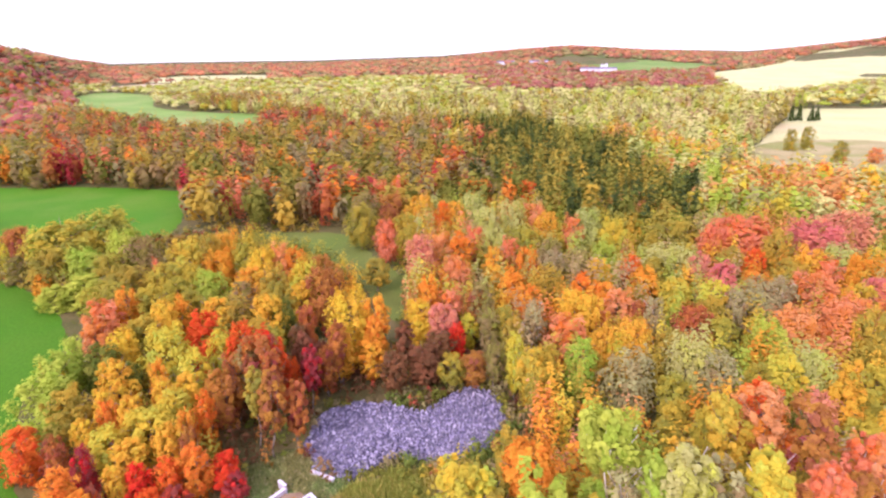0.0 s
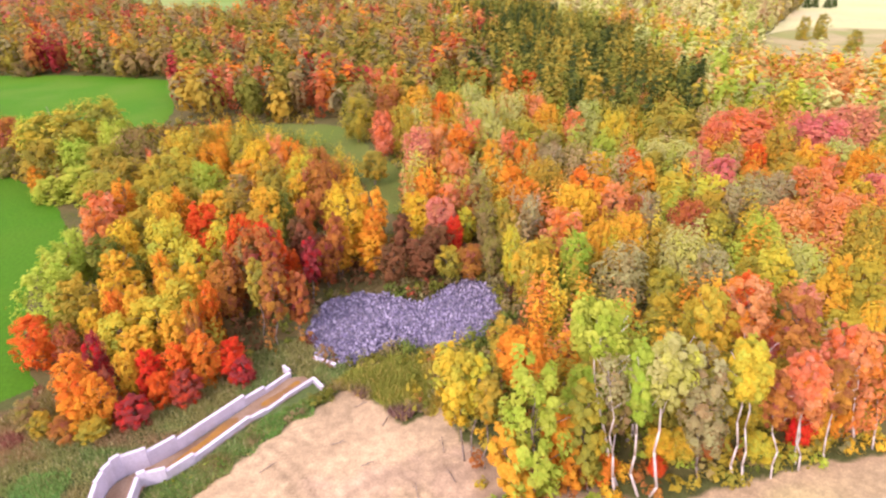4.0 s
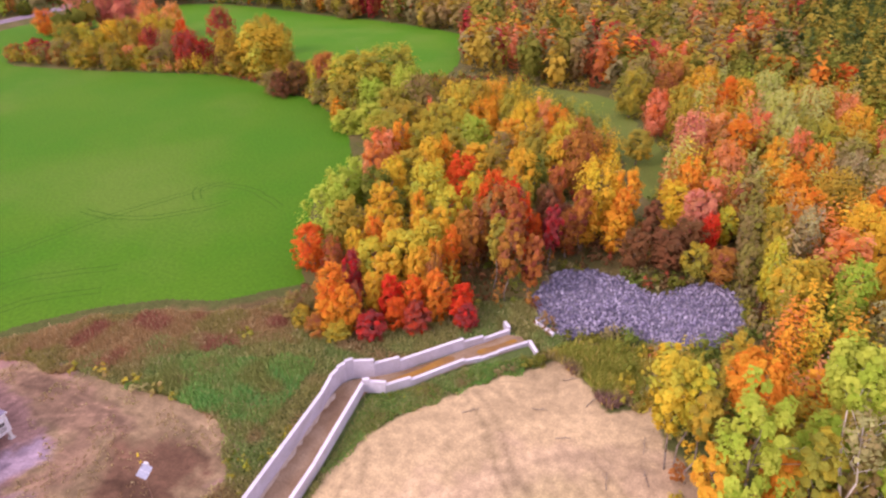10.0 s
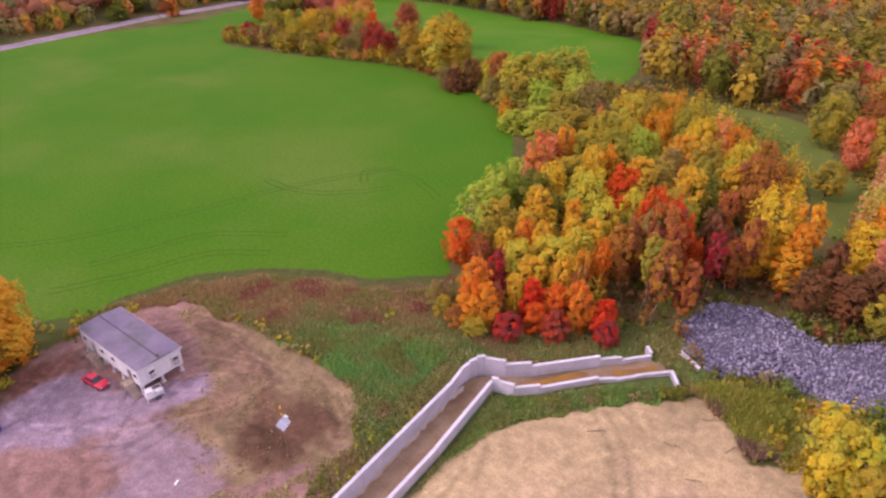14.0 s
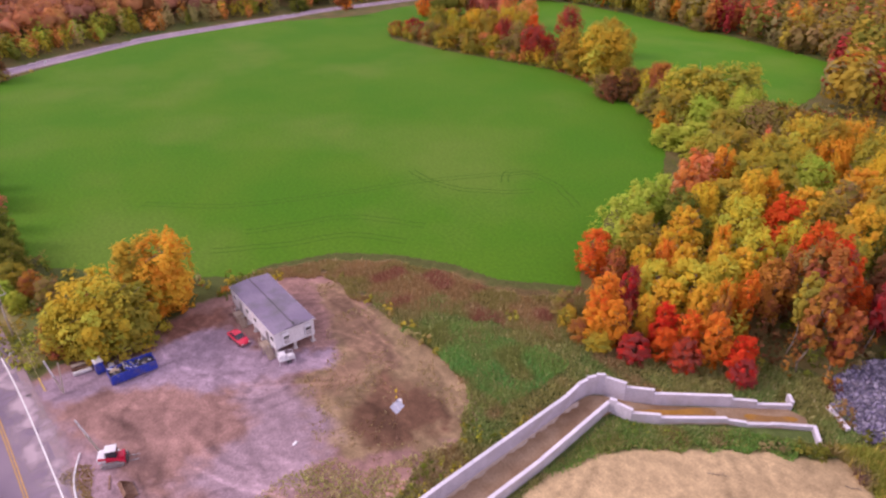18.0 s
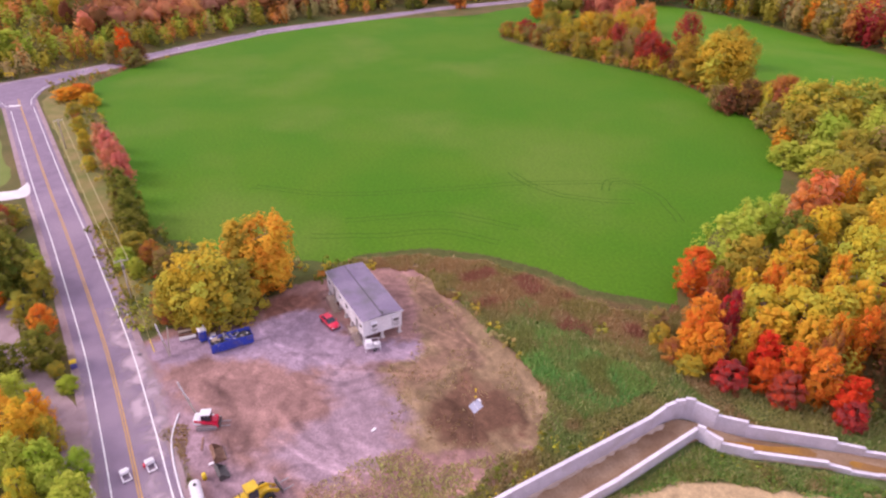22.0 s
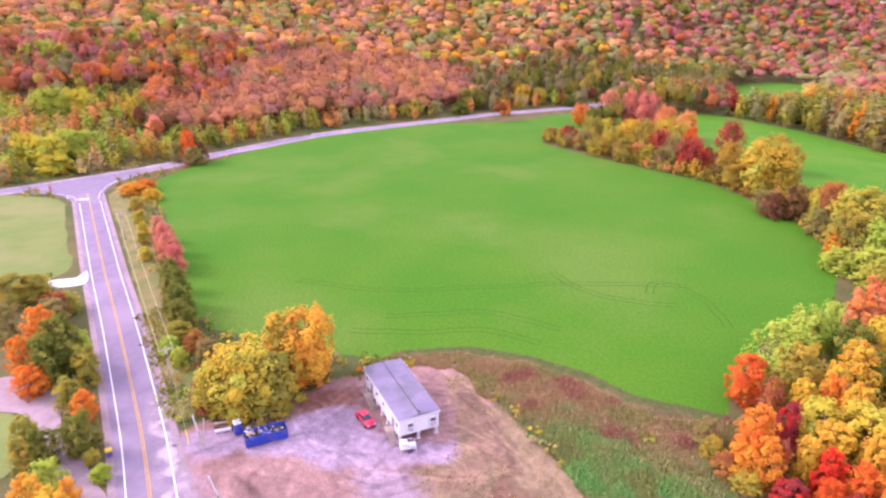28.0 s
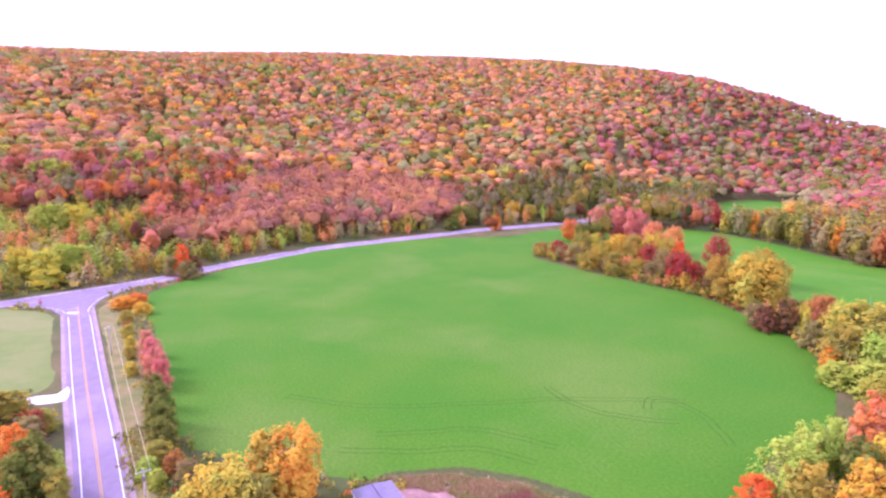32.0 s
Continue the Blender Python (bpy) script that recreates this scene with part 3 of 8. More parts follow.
def worksite():
    """The graded ground of the work site, a fine uneven sheet whose soils run into one another."""
    xs, ys = np.arange(-108, 76, 0.5), np.arange(-12, 118, 0.5)
    x, y = np.meshgrid(xs, ys, indexing="ij")
    wx = lattice(x, y, 5, 1) + 0.6 * lattice(x, y, 1.7, 2) + 0.45 * lattice(x, y, 0.8, 3)
    col = np.zeros((*x.shape, 3)) + (0.105, 0.115, 0.035)
    lie = np.full(x.shape, -9.0)
    for k, (poly, c, soft, rough) in enumerate(SITE_LAYERS):
        d = depth_in(poly, x, y)
        lie = np.maximum(lie, d)
        w = np.clip((d + rough * 0.6 * np.roll(wx, 37 * k, 0)) / soft * 0.8 + 0.5, 0, 1)[..., None]
        u, v = 0.82 * x + 0.57 * y, 0.82 * y - 0.57 * x
        calm = 0.5 if poly in (STRAW, GRAVEL_A, GRAVEL_B, GRAVEL_C) else 1.0
        shade = 1 + 0.13 * calm * lattice(u / 3.2, v, 1.6, 91 + k)[..., None] + calm * 0.15 * lattice(x, y, 3.1, 11 + k)[..., None] + 0.17 * lattice(x, y, 9.0, 31 + k)[..., None] + 0.08 * lattice(x, y, 0.9, 51 + k)[..., None]
        col = col * (1 - w) + np.array(c) * shade * w
    tint = np.clip(1.6 * lattice(x, y, 11, 171) - 0.2, 0, 1) * np.clip(depth_in(STRAW, x, y) / 2, 0, 1)
    col *= 1 - tint[..., None] * np.array([0.1, 0.0, 0.16])
    # pale scraped streaks and dark churned ones
    dug = np.clip(depth_in(YARD, x, y) / 3, 0, 1)
    for k, (turn, tone) in enumerate(((0.5, 0.42), (1.2, -0.36), (-0.6, 0.34), (0.1, -0.32))):
        u, v = math.cos(turn) * x + math.sin(turn) * y, math.cos(turn) * y - math.sin(turn) * x
        v = v + 2.5 * lattice(x, y, 9, 140 + k)
        line = np.clip(1 - 5 * np.abs(lattice(u / 3.5, v, 1.7, 150 + k)), 0, 1) * np.clip(2 * lattice(x, y, 8, 160 + k), 0, 1)
        col *= (1 + tone * line * dug)[..., None]
    # wheel ruts in the yard and on the straw
    gen = np.random.default_rng(23)
    arcs = [(-20, 30, 30, 0.7, 0.93), (-20, 30, 33, 0.7, 1.07), (10, 20, 44, 0.6, 0.9), (10, 20, 46.4, 0.6, 0.9), (30, 10, 48, 0.8, 1.1)]
    for k in range(15):
        cx, cy, r, tone = gen.uniform(-96, -40), gen.uniform(-6, 46), gen.uniform(16, 60), gen.choice([0.74, 0.82, 1.16, 1.26])
        arcs += [(cx, cy, r, 0.38, tone), (cx, cy, r + 2.1, 0.38, tone)]
    for k in range(8):
        cx, cy, r, tone = gen.uniform(-30, 50), gen.uniform(10, 60), gen.uniform(14, 44), gen.choice([0.84, 0.88, 1.12])
        arcs += [(cx, cy, r, 0.4, tone), (cx, cy, r + 2.3, 0.4, tone)]
    for cx, cy, r, wide, dark in arcs:
        off = np.abs(np.hypot(x - cx, y - cy) - r + 1.2 * lattice(x, y, 8, 77))
        ok = (lie > 0.5) & (lattice(x, y, 14, 5 + int(r * 7)) > 0.05)
        col *= np.where(ok[..., None], 1 + (dark - 1) * np.clip(1.4 - off / wide, 0, 1)[..., None], 1)
    for line, wide, tone in RUTS:
        off = np.full(x.shape, 1e9)
        for px, py in flowing(line, 0.5, closed=False):
            off = np.minimum(off, np.hypot(x - px, y - py))
        off = off + 0.35 * lattice(x, y, 1.3, 61)
        col *= (1 + (tone - 1) * np.clip(1.5 - off / wide, 0, 1))[..., None]
    z = 0.05 + 0.035 * np.clip(lattice(x, y, 2.2, 8), -0.7, 1) * np.clip(lie, 0, 1) + 0.08 * np.clip(lattice(x, y, 14, 9), 0, 1) * np.clip(lie / 6, 0, 1)
    keep = lie > -3.5
    n, m = x.shape
    idx = np.arange(n * m).reshape(n, m)
    f = np.stack([idx[:-1, :-1], idx[1:, :-1], idx[1:, 1:], idx[:-1, 1:]], -1).reshape(-1, 4)
    ok = keep.ravel()[f].all(1)
    me = mesh_from("worksite_ground", np.stack([x, y, z], -1).reshape(-1, 3), f[ok], M_SITE, True)
    att = me.attributes.new("tint", "FLOAT_COLOR", "POINT")
    att.data.foreach_set("color", np.concatenate([np.clip(col, 0.01, 0.85), np.ones((n, m, 1))], -1).ravel())
    return tagged(new("worksite_ground", me), "graded work site ground of dirt, gravel, straw mulch and weeds", "ground", kind="structure")


worksite()
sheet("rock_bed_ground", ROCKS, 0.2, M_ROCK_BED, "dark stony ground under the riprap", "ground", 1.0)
# roads
MAIN = flowing([(-20, -5.5), (-45, -8.6), (-59.2, -10.4), (-67.6, -11.2), (-79.5, -12.4), (-94.4, -14.1), (-113.7, -17.0), (-139.4, -21.1), (-175.2, -27.2), (-227.9, -35.6), (-268, -42)], 4, closed=False)
CROSS = flowing([(-235, -150), (-258, -105), (-268, -66), (-274, -50), (-281, -33), (-291, -13), (-307, 8), (-320, 30), (-338, 61), (-349, 96), (-359, 135), (-370, 172), (-374, 203), (-380, 243), (-390, 280), (-420, 340)], 5, closed=False)
road_main = ribbon("road", MAIN, 8.6, 0.13, M_ASPHALT, "two-lane grey asphalt road with painted lines", "road")
ribbon("road_shoulder", MAIN, 10.8, 0.11, M_SHOULDER, "pale dusty gravel shoulder of the road", "shoulder")
road_cross = ribbon("road", CROSS, 8.0, 0.136, M_ASPHALT, "narrow asphalt road curving past the wooded hill", "road")
ribbon("road_shoulder", CROSS, 11, 0.12, M_SHOULDER, "pale gravel shoulder of the crossing road", "shoulder")
sheet("junction", [(-246, -44), (-254, -48), (-262, -58), (-270, -60), (-281, -34), (-284, -22), (-276, -24), (-266, -32), (-252, -34.5), (-246, -34.4)], 0.142, M_ASPHALT, "asphalt mouth of the road junction", "road", 0.0)
short = MAIN[MAIN[:, 0] > -246]
for s in (3.05, -3.45):
    ribbon("edge_line", short, 0.2, 0.155, M_PAINT_W, side=s, parent=road_main)
for s in (0.16, -0.16):
    ribbon("centre_line", MAIN[MAIN[:, 0] > -258], 0.15, 0.155, M_PAINT_Y, side=s, parent=road_main)
for s, run in ((-3.3, CROSS[CROSS[:, 1] > -26]), (-3.3, CROSS[CROSS[:, 1] < -60]), (3.3, CROSS)):
    ribbon("edge_line", run, 0.2, 0.16, M_PAINT_W, side=s, parent=road_cross)
ribbon("edge_line", flowing([(-246, -35.4), (-254, -35.6), (-264, -33.8), (-272, -30), (-277, -24.5)], 1, closed=False), 0.2, 0.162, M_PAINT_W, parent=road_main)
ribbon("edge_line", flowing([(-246, -42.3), (-252, -44.6), (-256, -48.5), (-259, -55), (-263, -62)], 1, closed=False), 0.2, 0.162, M_PAINT_W, parent=road_main)
ribbon("stop_line", [(-246.6, -38.6), (-247.2, -41.9)], 1.6, 0.164, M_PAINT_W, parent=road_main)
sheet("driveway", [(-170.5, -33), (-175, -31.2), (-167.5, -30.2), (-165, -32), (-166, -38), (-171, -39)], 0.146, M_PALE, "white concrete driveway apron beside the road", "driveway", 0.2)
sheet("driveway", [(-124, -41), (-119, -30), (-103, -26.5), (-84, -18.6), (-76, -16.4), (-70, -16.2), (-66, -19), (-74.7, -20), (-85, -24), (-93, -28), (-107, -32), (-115, -40)], 0.05, M_SHOULDER, "grey gravel driveway among trees beside the road", "driveway", 0.8)
sheet("paved_lot", [(-90, -36), (-87, -32.3), (-81, -31), (-74, -28.5), (-67.5, -27), (-60, -26), (-58, -40), (-80, -46)], 0.045, M_PALE, "pale paved lot beyond the roadside trees", "lot", 0.5)
sheet("lawn", [(-112, -39), (-108.5, -33.8), (-102.8, -31.5), (-96, -31), (-92, -36), (-100, -46), (-112, -50)], 0.045, M_LAWN, "small patch of mown lawn beside a driveway", "lawn", 0.5)
sheet("verge", [(-99, -9.8), (-112, -11.5), (-140, -15.8), (-175, -21), (-215, -27), (-246, -32), (-262, -29), (-270, -24), (-262, -20), (-235, -18), (-180, -12), (-150, -9), (-134, -6), (-112, -5), (-99, -6)], 0.02, M_VERGE, "mown tan and green grass verge between road and field", "verge", 1.0)

def dust_material():
    """Pale dust that thins out to nothing at its edges."""
    mat = bpy.data.materials.new("road_dust")
    mat.use_nodes = True
    nd, lk = mat.node_tree.nodes, mat.node_tree.links
    bsdf = nd["Principled BSDF"]
    bsdf.inputs["Base Color"].default_value, bsdf.inputs["Roughness"].default_value = (0.47, 0.36, 0.42, 1), 0.95
    tint, streak, thin, mul = nd.new("ShaderNodeAttribute"), nd.new("ShaderNodeTexNoise"), nd.new("ShaderNodeMapRange"), nd.new("ShaderNodeMath")
    tint.attribute_name = "tint"
    streak.inputs["Scale"].default_value, streak.inputs["Detail"].default_value = 0.35, 7
    thin.inputs["From Min"].default_value, thin.inputs["From Max"].default_value = 0.36, 0.64
    mul.operation = "MULTIPLY"
    lk.new(nd.new("ShaderNodeNewGeometry").outputs["Position"], streak.inputs["Vector"])
    lk.new(streak.outputs[0], thin.inputs["Value"])
    lk.new(tint.outputs["Fac"], mul.inputs[0])
    lk.new(thin.outputs[0], mul.inputs[1])
    lk.new(mul.outputs[0], bsdf.inputs["Alpha"])
    return mat


def road_dust(poly, label):
    p = np.array(poly, float)
    x, y = np.meshgrid(np.arange(p[:, 0].min(), p[:, 0].max(), 0.6), np.arange(p[:, 1].min(), p[:, 1].max(), 0.6), indexing="ij")
    d = depth_in(poly, x, y)
    n, m = x.shape
    idx = np.arange(n * m).reshape(n, m)
    f = np.stack([idx[:-1, :-1], idx[1:, :-1], idx[1:, 1:], idx[:-1, 1:]], -1).reshape(-1, 4)
    me = mesh_from("road_dust", np.stack([x, y, np.full(x.shape, 0.15)], -1).reshape(-1, 3), f[(d.ravel()[f] > 0).all(1)], M_DUST, True)
    att = me.attributes.new("tint", "FLOAT_COLOR", "POINT")
    att.data.foreach_set("color", np.repeat(np.clip(d / 2.2, 0, 1).ravel(), 4))
    tagged(new("road_dust", me), label, "dust", kind="structure")


M_DUST = dust_material()
road_dust([(-108, -11.6), (-96, -8.0), (-80, -5.6), (-62, -5.6), (-50, -4.4), (-50, -9.6), (-64, -11.2), (-80, -12.8), (-96, -14.6), (-108, -15.4)], "pale dust carried from the yard onto the road")
road_dust([(-92, -19.5), (-80, -18.4), (-66, -16.6), (-56, -15.0), (-56, -13.0), (-66, -14.2), (-80, -15.2), (-92, -16.6)], "pale dust at the mouth of the driveway")
for run in ([(-123, 35), (-120, 46), (-117.4, 56.7), (-110, 64), (-103.4, 69.5)], [(-119, 26), (-113, 40), (-109.4, 53), (-100, 62)], [(-132, 84), (-124, 84), (-116, 87), (-108, 95), (-104, 102)], [(-112, 99.7), (-117, 106), (-108, 110), (-99, 108), (-91, 104.7)],
            [(-150, 20), (-138, 36), (-130, 60), (-124, 84), (-112, 112)]):
    line = flowing(run, 1.5, 0.5, closed=False)
    for s in (0.9, -0.9):
        tagged(ribbon("wheel_track", line, 0.28, 0.036, M_TRACK, "faint darker wheel track pressed into the crop", "track", s), kind="structure")
# ---------------------------------------------------------------- trees
HUES = {
    "red": (0.72, 0.08, 0.025), "scarlet": (0.78, 0.14, 0.03), "orange": (0.74, 0.24, 0.03), "amber": (0.78, 0.42, 0.045), "yellow": (0.7, 0.5, 0.045),
    "gold": (0.6, 0.41, 0.045), "olive": (0.33, 0.315, 0.055), "green": (0.115, 0.15, 0.024), "lime": (0.48, 0.53, 0.075), "pale": (0.52, 0.52, 0.17),
    "rust": (0.54, 0.23, 0.045), "salmon": (0.74, 0.32, 0.15), "pink": (0.66, 0.23, 0.17), "maroon": (0.34, 0.085, 0.065), "brown": (0.36, 0.24, 0.11), "pine": (0.075, 0.11, 0.038),
    "grey": (0.44, 0.41, 0.18), "leaf": (0.34, 0.48, 0.05),
    # Rose to citron are paled: distance haze is put into the leaf colour.
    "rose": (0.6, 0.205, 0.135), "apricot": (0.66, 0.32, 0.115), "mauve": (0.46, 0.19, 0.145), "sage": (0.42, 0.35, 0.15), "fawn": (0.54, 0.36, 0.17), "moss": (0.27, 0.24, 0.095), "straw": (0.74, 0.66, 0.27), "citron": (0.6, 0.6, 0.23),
    # Umber and russet were darkened for the shade beneath the grove trees.
    "blush": (0.68, 0.28, 0.155), "peach": (0.68, 0.38, 0.14), "plum": (0.42, 0.18, 0.135), "grass": (0.155, 0.23, 0.045), "hay": (0.28, 0.185, 0.075), "umber": (0.15, 0.09, 0.04), "russet": (0.3, 0.12, 0.055)}
rng = np.random.default_rng(7)


def unit(v):
    return v / np.maximum(np.linalg.norm(v, axis=-1, keepdims=True), 1e-9)


def cards(places, normals, sizes, gen, loose=0.16):
    """Small leaf sprays: three-cornered pieces at the places, facing roughly along the normals."""
    n = len(places)
    nrm = unit(normals + gen.normal(0, loose, (n, 3)))
    a = unit(np.cross(nrm, gen.normal(0, 1, (n, 3))))
    b = np.cross(nrm, a)
    s = sizes[:, None] * 1.25
    w = gen.uniform(0.6, 1.2, (3, n, 1))
    corners = np.stack([places + a * s * w[0], places - a * s * 0.55 + b * s * 0.85 * w[1], places - a * s * 0.5 - b * s * 0.85 * w[2]], 1)
    return corners.reshape(-1, 3), np.arange(3 * n).reshape(n, 3)


def crown_cards(gen, count, high, wide, base, lumps, leaf, lump_size, kind="round"):
    """Sprays over a crown of many uneven lumps within a lopsided outline; kind: round, tall, full (leafy to the ground) or cone."""
    u = (np.arange(lumps) + gen.uniform(0, 1, lumps)) / lumps
    widest, fall = {"round": (0.45, 0.62), "tall": (0.38, 0.7), "full": (0.34, 0.72), "cone": (0.0, 1.0)}[kind]
    above = np.sqrt(np.clip(1 - ((u - widest) / fall) ** 2, 0.03, 1))
    below = {"round": 0.62, "tall": 0.6, "full": 0.85, "cone": 1.0}[kind]
    shape = np.where(u > widest, above, below + (1 - below) * u / max(widest, 0.01)) if kind != "cone" else np.clip(1.04 - u, 0.06, 1)
    turn = gen.uniform(0, 6.28) + np.arange(lumps) * 2.4 + gen.normal(0, 0.3, lumps)
    a0, a1 = gen.uniform(0, 6.28, 2)
    uneven = 1 + 0.16 * np.cos(turn - a0) + 0.12 * np.cos(3 * turn - a1)
    out = shape * wide * uneven * gen.uniform(0.08, 1.0, lumps) ** 0.5 * 0.86
    mid = np.c_[np.cos(turn) * out, np.sin(turn) * out, base + u * (high - base) * gen.uniform(0.9, 1.0, lumps) - 0.02 * high]
    size = lump_size * wide * gen.uniform(0.5, 1.35, lumps) * (0.5 + 0.5 * shape)
    stretch = np.c_[gen.uniform(0.8, 1.25, (lumps, 2)), gen.uniform(0.95, 1.7, lumps)]
    which = gen.integers(0, lumps, count)
    d = unit(gen.normal(0, 1, (count, 3)) + [0, 0, 0.3])
    reach = gen.uniform(0.15, 1.0, count) ** 0.45 * gen.uniform(0.9, 1.18, count)
    place = mid[which] + d * stretch[which] * (size[which] * reach)[:, None]
    outward = unit((place - [0, 0, base + (high - base) * 0.35]) / [wide, wide, max(0.5 * (high - base), 0.01)])
    return place, unit(0.42 * d + 0.75 * outward + [0, 0, 0.35]), leaf * gen.uniform(0.6, 1.4, count), which


def shades(main, second, share, which, lumps, gen, spread=0.1):
    """A colour for each spray: lumps of a main and a second colour."""
    w = np.clip(gen.normal(share, 0.3, lumps)[which] + gen.normal(0, 0.12, len(which)), 0, 1)[:, None]
    col = (np.array(HUES[main]) * (1 - w) + np.array(HUES[second]) * w) * gen.uniform(1 - spread, 1 + spread, lumps)[which][:, None]
    return np.clip(col, 0, 0.9)


def limb(bm, a, b, r0, r1, gen, sides=6, bends=3):
    """A crooked tapered limb."""
    a, b = np.array(a, float), np.array(b, float)
    pts = [a + (b - a) * t + (gen.normal(0, 0.035, 3) * np.linalg.norm(b - a) if 0 < t < 1 else 0) for t in np.linspace(0, 1, bends + 1)]
    for i in range(bends):
        rod(pts[i], pts[i + 1], r0 + (r1 - r0) * i / bends, r0 + (r1 - r0) * (i + 1) / bends, sides, bm)


def tree_kind(name, seed, hue, second="", share=0.0, high=15.0, wide=4.2, base=4.0, count=3300, lumps=54, leaf=0.3, kind="round", bark=None, bare=0.0, lean=0.0, label="", lump_size=0.27, girth=1.0):
    """One tree: trunk with limbs, and a crown of leaf sprays. It stands out of the way; copies are set where the woods are."""
    gen = np.random.default_rng(seed)
    root = thing(name, pose(0, 0, -60), label, "tree")
    bm = bmesh.new()
    top = np.array([lean * high * 0.35, gen.normal(0, 0.3), high * 0.86])
    limb(bm, (0, 0, -0.3), top * [1, 1, 0.5] * [0.6, 0.5, 1], 0.016 * high * girth, 0.011 * high * girth, gen, 8)
    limb(bm, top * [0.6, 0.5, 0.5], top, 0.011 * high * girth, 0.03, gen, 7)
    for k in range(9):
        t = gen.uniform(max(0.32, base / high), 0.9)
        turn = k * 2.4 + gen.uniform(-0.4, 0.4)
        start = top * [0.6 if t < 0.5 else t, t, t]
        reach = wide * gen.uniform(0.55, 0.95)
        limb(bm, start, start + [math.cos(turn) * reach, math.sin(turn) * reach, high * gen.uniform(0.1, 0.22)], 0.006 * high * girth, 0.025, gen, 5, 2)
    part("trunk", bm, bark or M_BARK, root, smooth=True)
    place, nrm, size, which = crown_cards(gen, int(count * (1 - bare)), high, wide, base, lumps, leaf, lump_size, kind)
    place[:, 0] += lean * place[:, 2] * 0.35
    v, f = cards(place, nrm, size, gen)
    crown = new("crown", mesh_from("crown", v, f, LEAF, tint=shades(hue, second or hue, share, which, lumps, gen)))
    crown.parent = root
    return root


LABELS = {
    "red": "maple with a bright red autumn crown", "scarlet": "maple with a scarlet and orange crown", "orange": "tree with a full orange autumn crown",
    "amber": "tree with an amber orange crown", "yellow": "tree with a bright yellow crown", "gold": "tall tree with a dull golden crown",
    "olive": "tall tree with an olive green crown", "green": "tree with a dark green crown", "lime": "young tree with a yellow-green crown",
    "pale": "birch with a pale green thinning crown and white trunk", "rust": "tree with a rust brown crown", "salmon": "tree with a salmon pink autumn crown",
    "pink": "maple with a rose pink crown", "maroon": "tree with a dark wine red crown", "brown": "tree with a brown, half bare crown", "pine": "tall dark green conifer tree",
    "grey": "nearly leafless grey tree with a thin crown", "leaf": "tree with a fresh bright green crown", "russet": "tree with a dark russet brown crown"}
SECOND = {"red": ("scarlet", 0.3), "scarlet": ("orange", 0.4), "orange": ("amber", 0.35), "amber": ("yellow", 0.4), "yellow": ("lime", 0.3), "gold": ("olive", 0.4),
          "olive": ("gold", 0.3), "green": ("olive", 0.4), "lime": ("leaf", 0.3), "pale": ("lime", 0.3), "rust": ("maroon", 0.3), "salmon": ("orange", 0.35), "pink": ("salmon", 0.3),
          "maroon": ("red", 0.25), "brown": ("olive", 0.35), "pine": ("green", 0.3), "grey": ("brown", 0.3), "leaf": ("lime", 0.3),
          "rose": ("apricot", 0.3), "apricot": ("rose", 0.3), "mauve": ("rose", 0.3), "sage": ("moss", 0.3), "fawn": ("sage", 0.3), "moss": ("sage", 0.3), "straw": ("citron", 0.4), "citron": ("lime", 0.3),
          "blush": ("rose", 0.3), "peach": ("apricot", 0.4), "plum": ("mauve", 0.4), "grass": ("grass", 0.0), "hay": ("hay", 0.0), "umber": ("maroon", 0.15), "russet": ("umber", 0.35)}
TREES = {}
SHAPES = (  # form, foot of the crown, crown radius, sprays, lumps, size of a spray, size of a lump
    ("round", 3.4, 4.3, 3600, 80, 0.25, 0.24), ("tall", 2.6, 3.4, 3400, 74, 0.24, 0.26), ("full", 0.5, 4.3, 4200, 95, 0.25, 0.23), ("round", 1.6, 6.0, 5200, 120, 0.27, 0.24))
for i, hue in enumerate(LABELS):
    for j, (form, foot, wide, count, lumps, leaf, lump) in enumerate(SHAPES):
        birch = j < 2 and (hue in ("pale", "grey") or (hue == "lime" and j))
        TREES[hue, j] = tree_kind("birch_tree" if birch else "conifer_tree" if hue == "pine" else "maple_tree" if hue in ("red", "scarlet", "pink", "salmon", "maroon") else "broadleaf_tree", 100 + i * 5 + j, hue, *SECOND[hue],
                                  kind="cone" if hue == "pine" else form, base=6.0 if birch else foot, wide=wide, count=count, lumps=lumps, leaf=leaf, lump_size=lump,
                                  bark=M_BIRCH if birch else None, bare=0.4 if hue == "grey" else 0.2 if hue in ("brown", "pale") else 0.0, lean=0.25 if birch and j == 1 else 0.0, label=LABELS[hue])


def plant(hue, x, y, high=15.0, wide=None, group="", j=None):
    """Set a copy of a tree; wide: the crown's radius."""
    j = int(rng.integers(0, 2)) if j is None else j
    if wide and wide > 5.0 and high > 11:
        j = 3
    src = TREES[hue, j]
    sz = high / 15.0
    sx = wide / SHAPES[j][2] if wide else sz * rng.uniform(0.9, 1.15)
    turn = Matrix.Rotation(rng.uniform(0, 6.28), 4, "Z")
    ob = copy_thing(src, Matrix.Translation((x, y, float(ground_at(x, y)))) @ turn @ Matrix.Diagonal((sx, sx, sz, 1)))
    if group:
        ob["group"] = group
    return ob


def inside(poly, x, y):
    """Which of the places lie within the outline."""
    p = np.asarray(poly, float)
    res = np.zeros(len(x), bool)
    for (x0, y0), (x1, y1) in zip(p, np.roll(p, -1, 0)):
        cross = (y0 > y) != (y1 > y)
        res ^= cross & (x < (x1 - x0) * (y - y0) / (y1 - y0 + 1e-12) + x0)
    return res


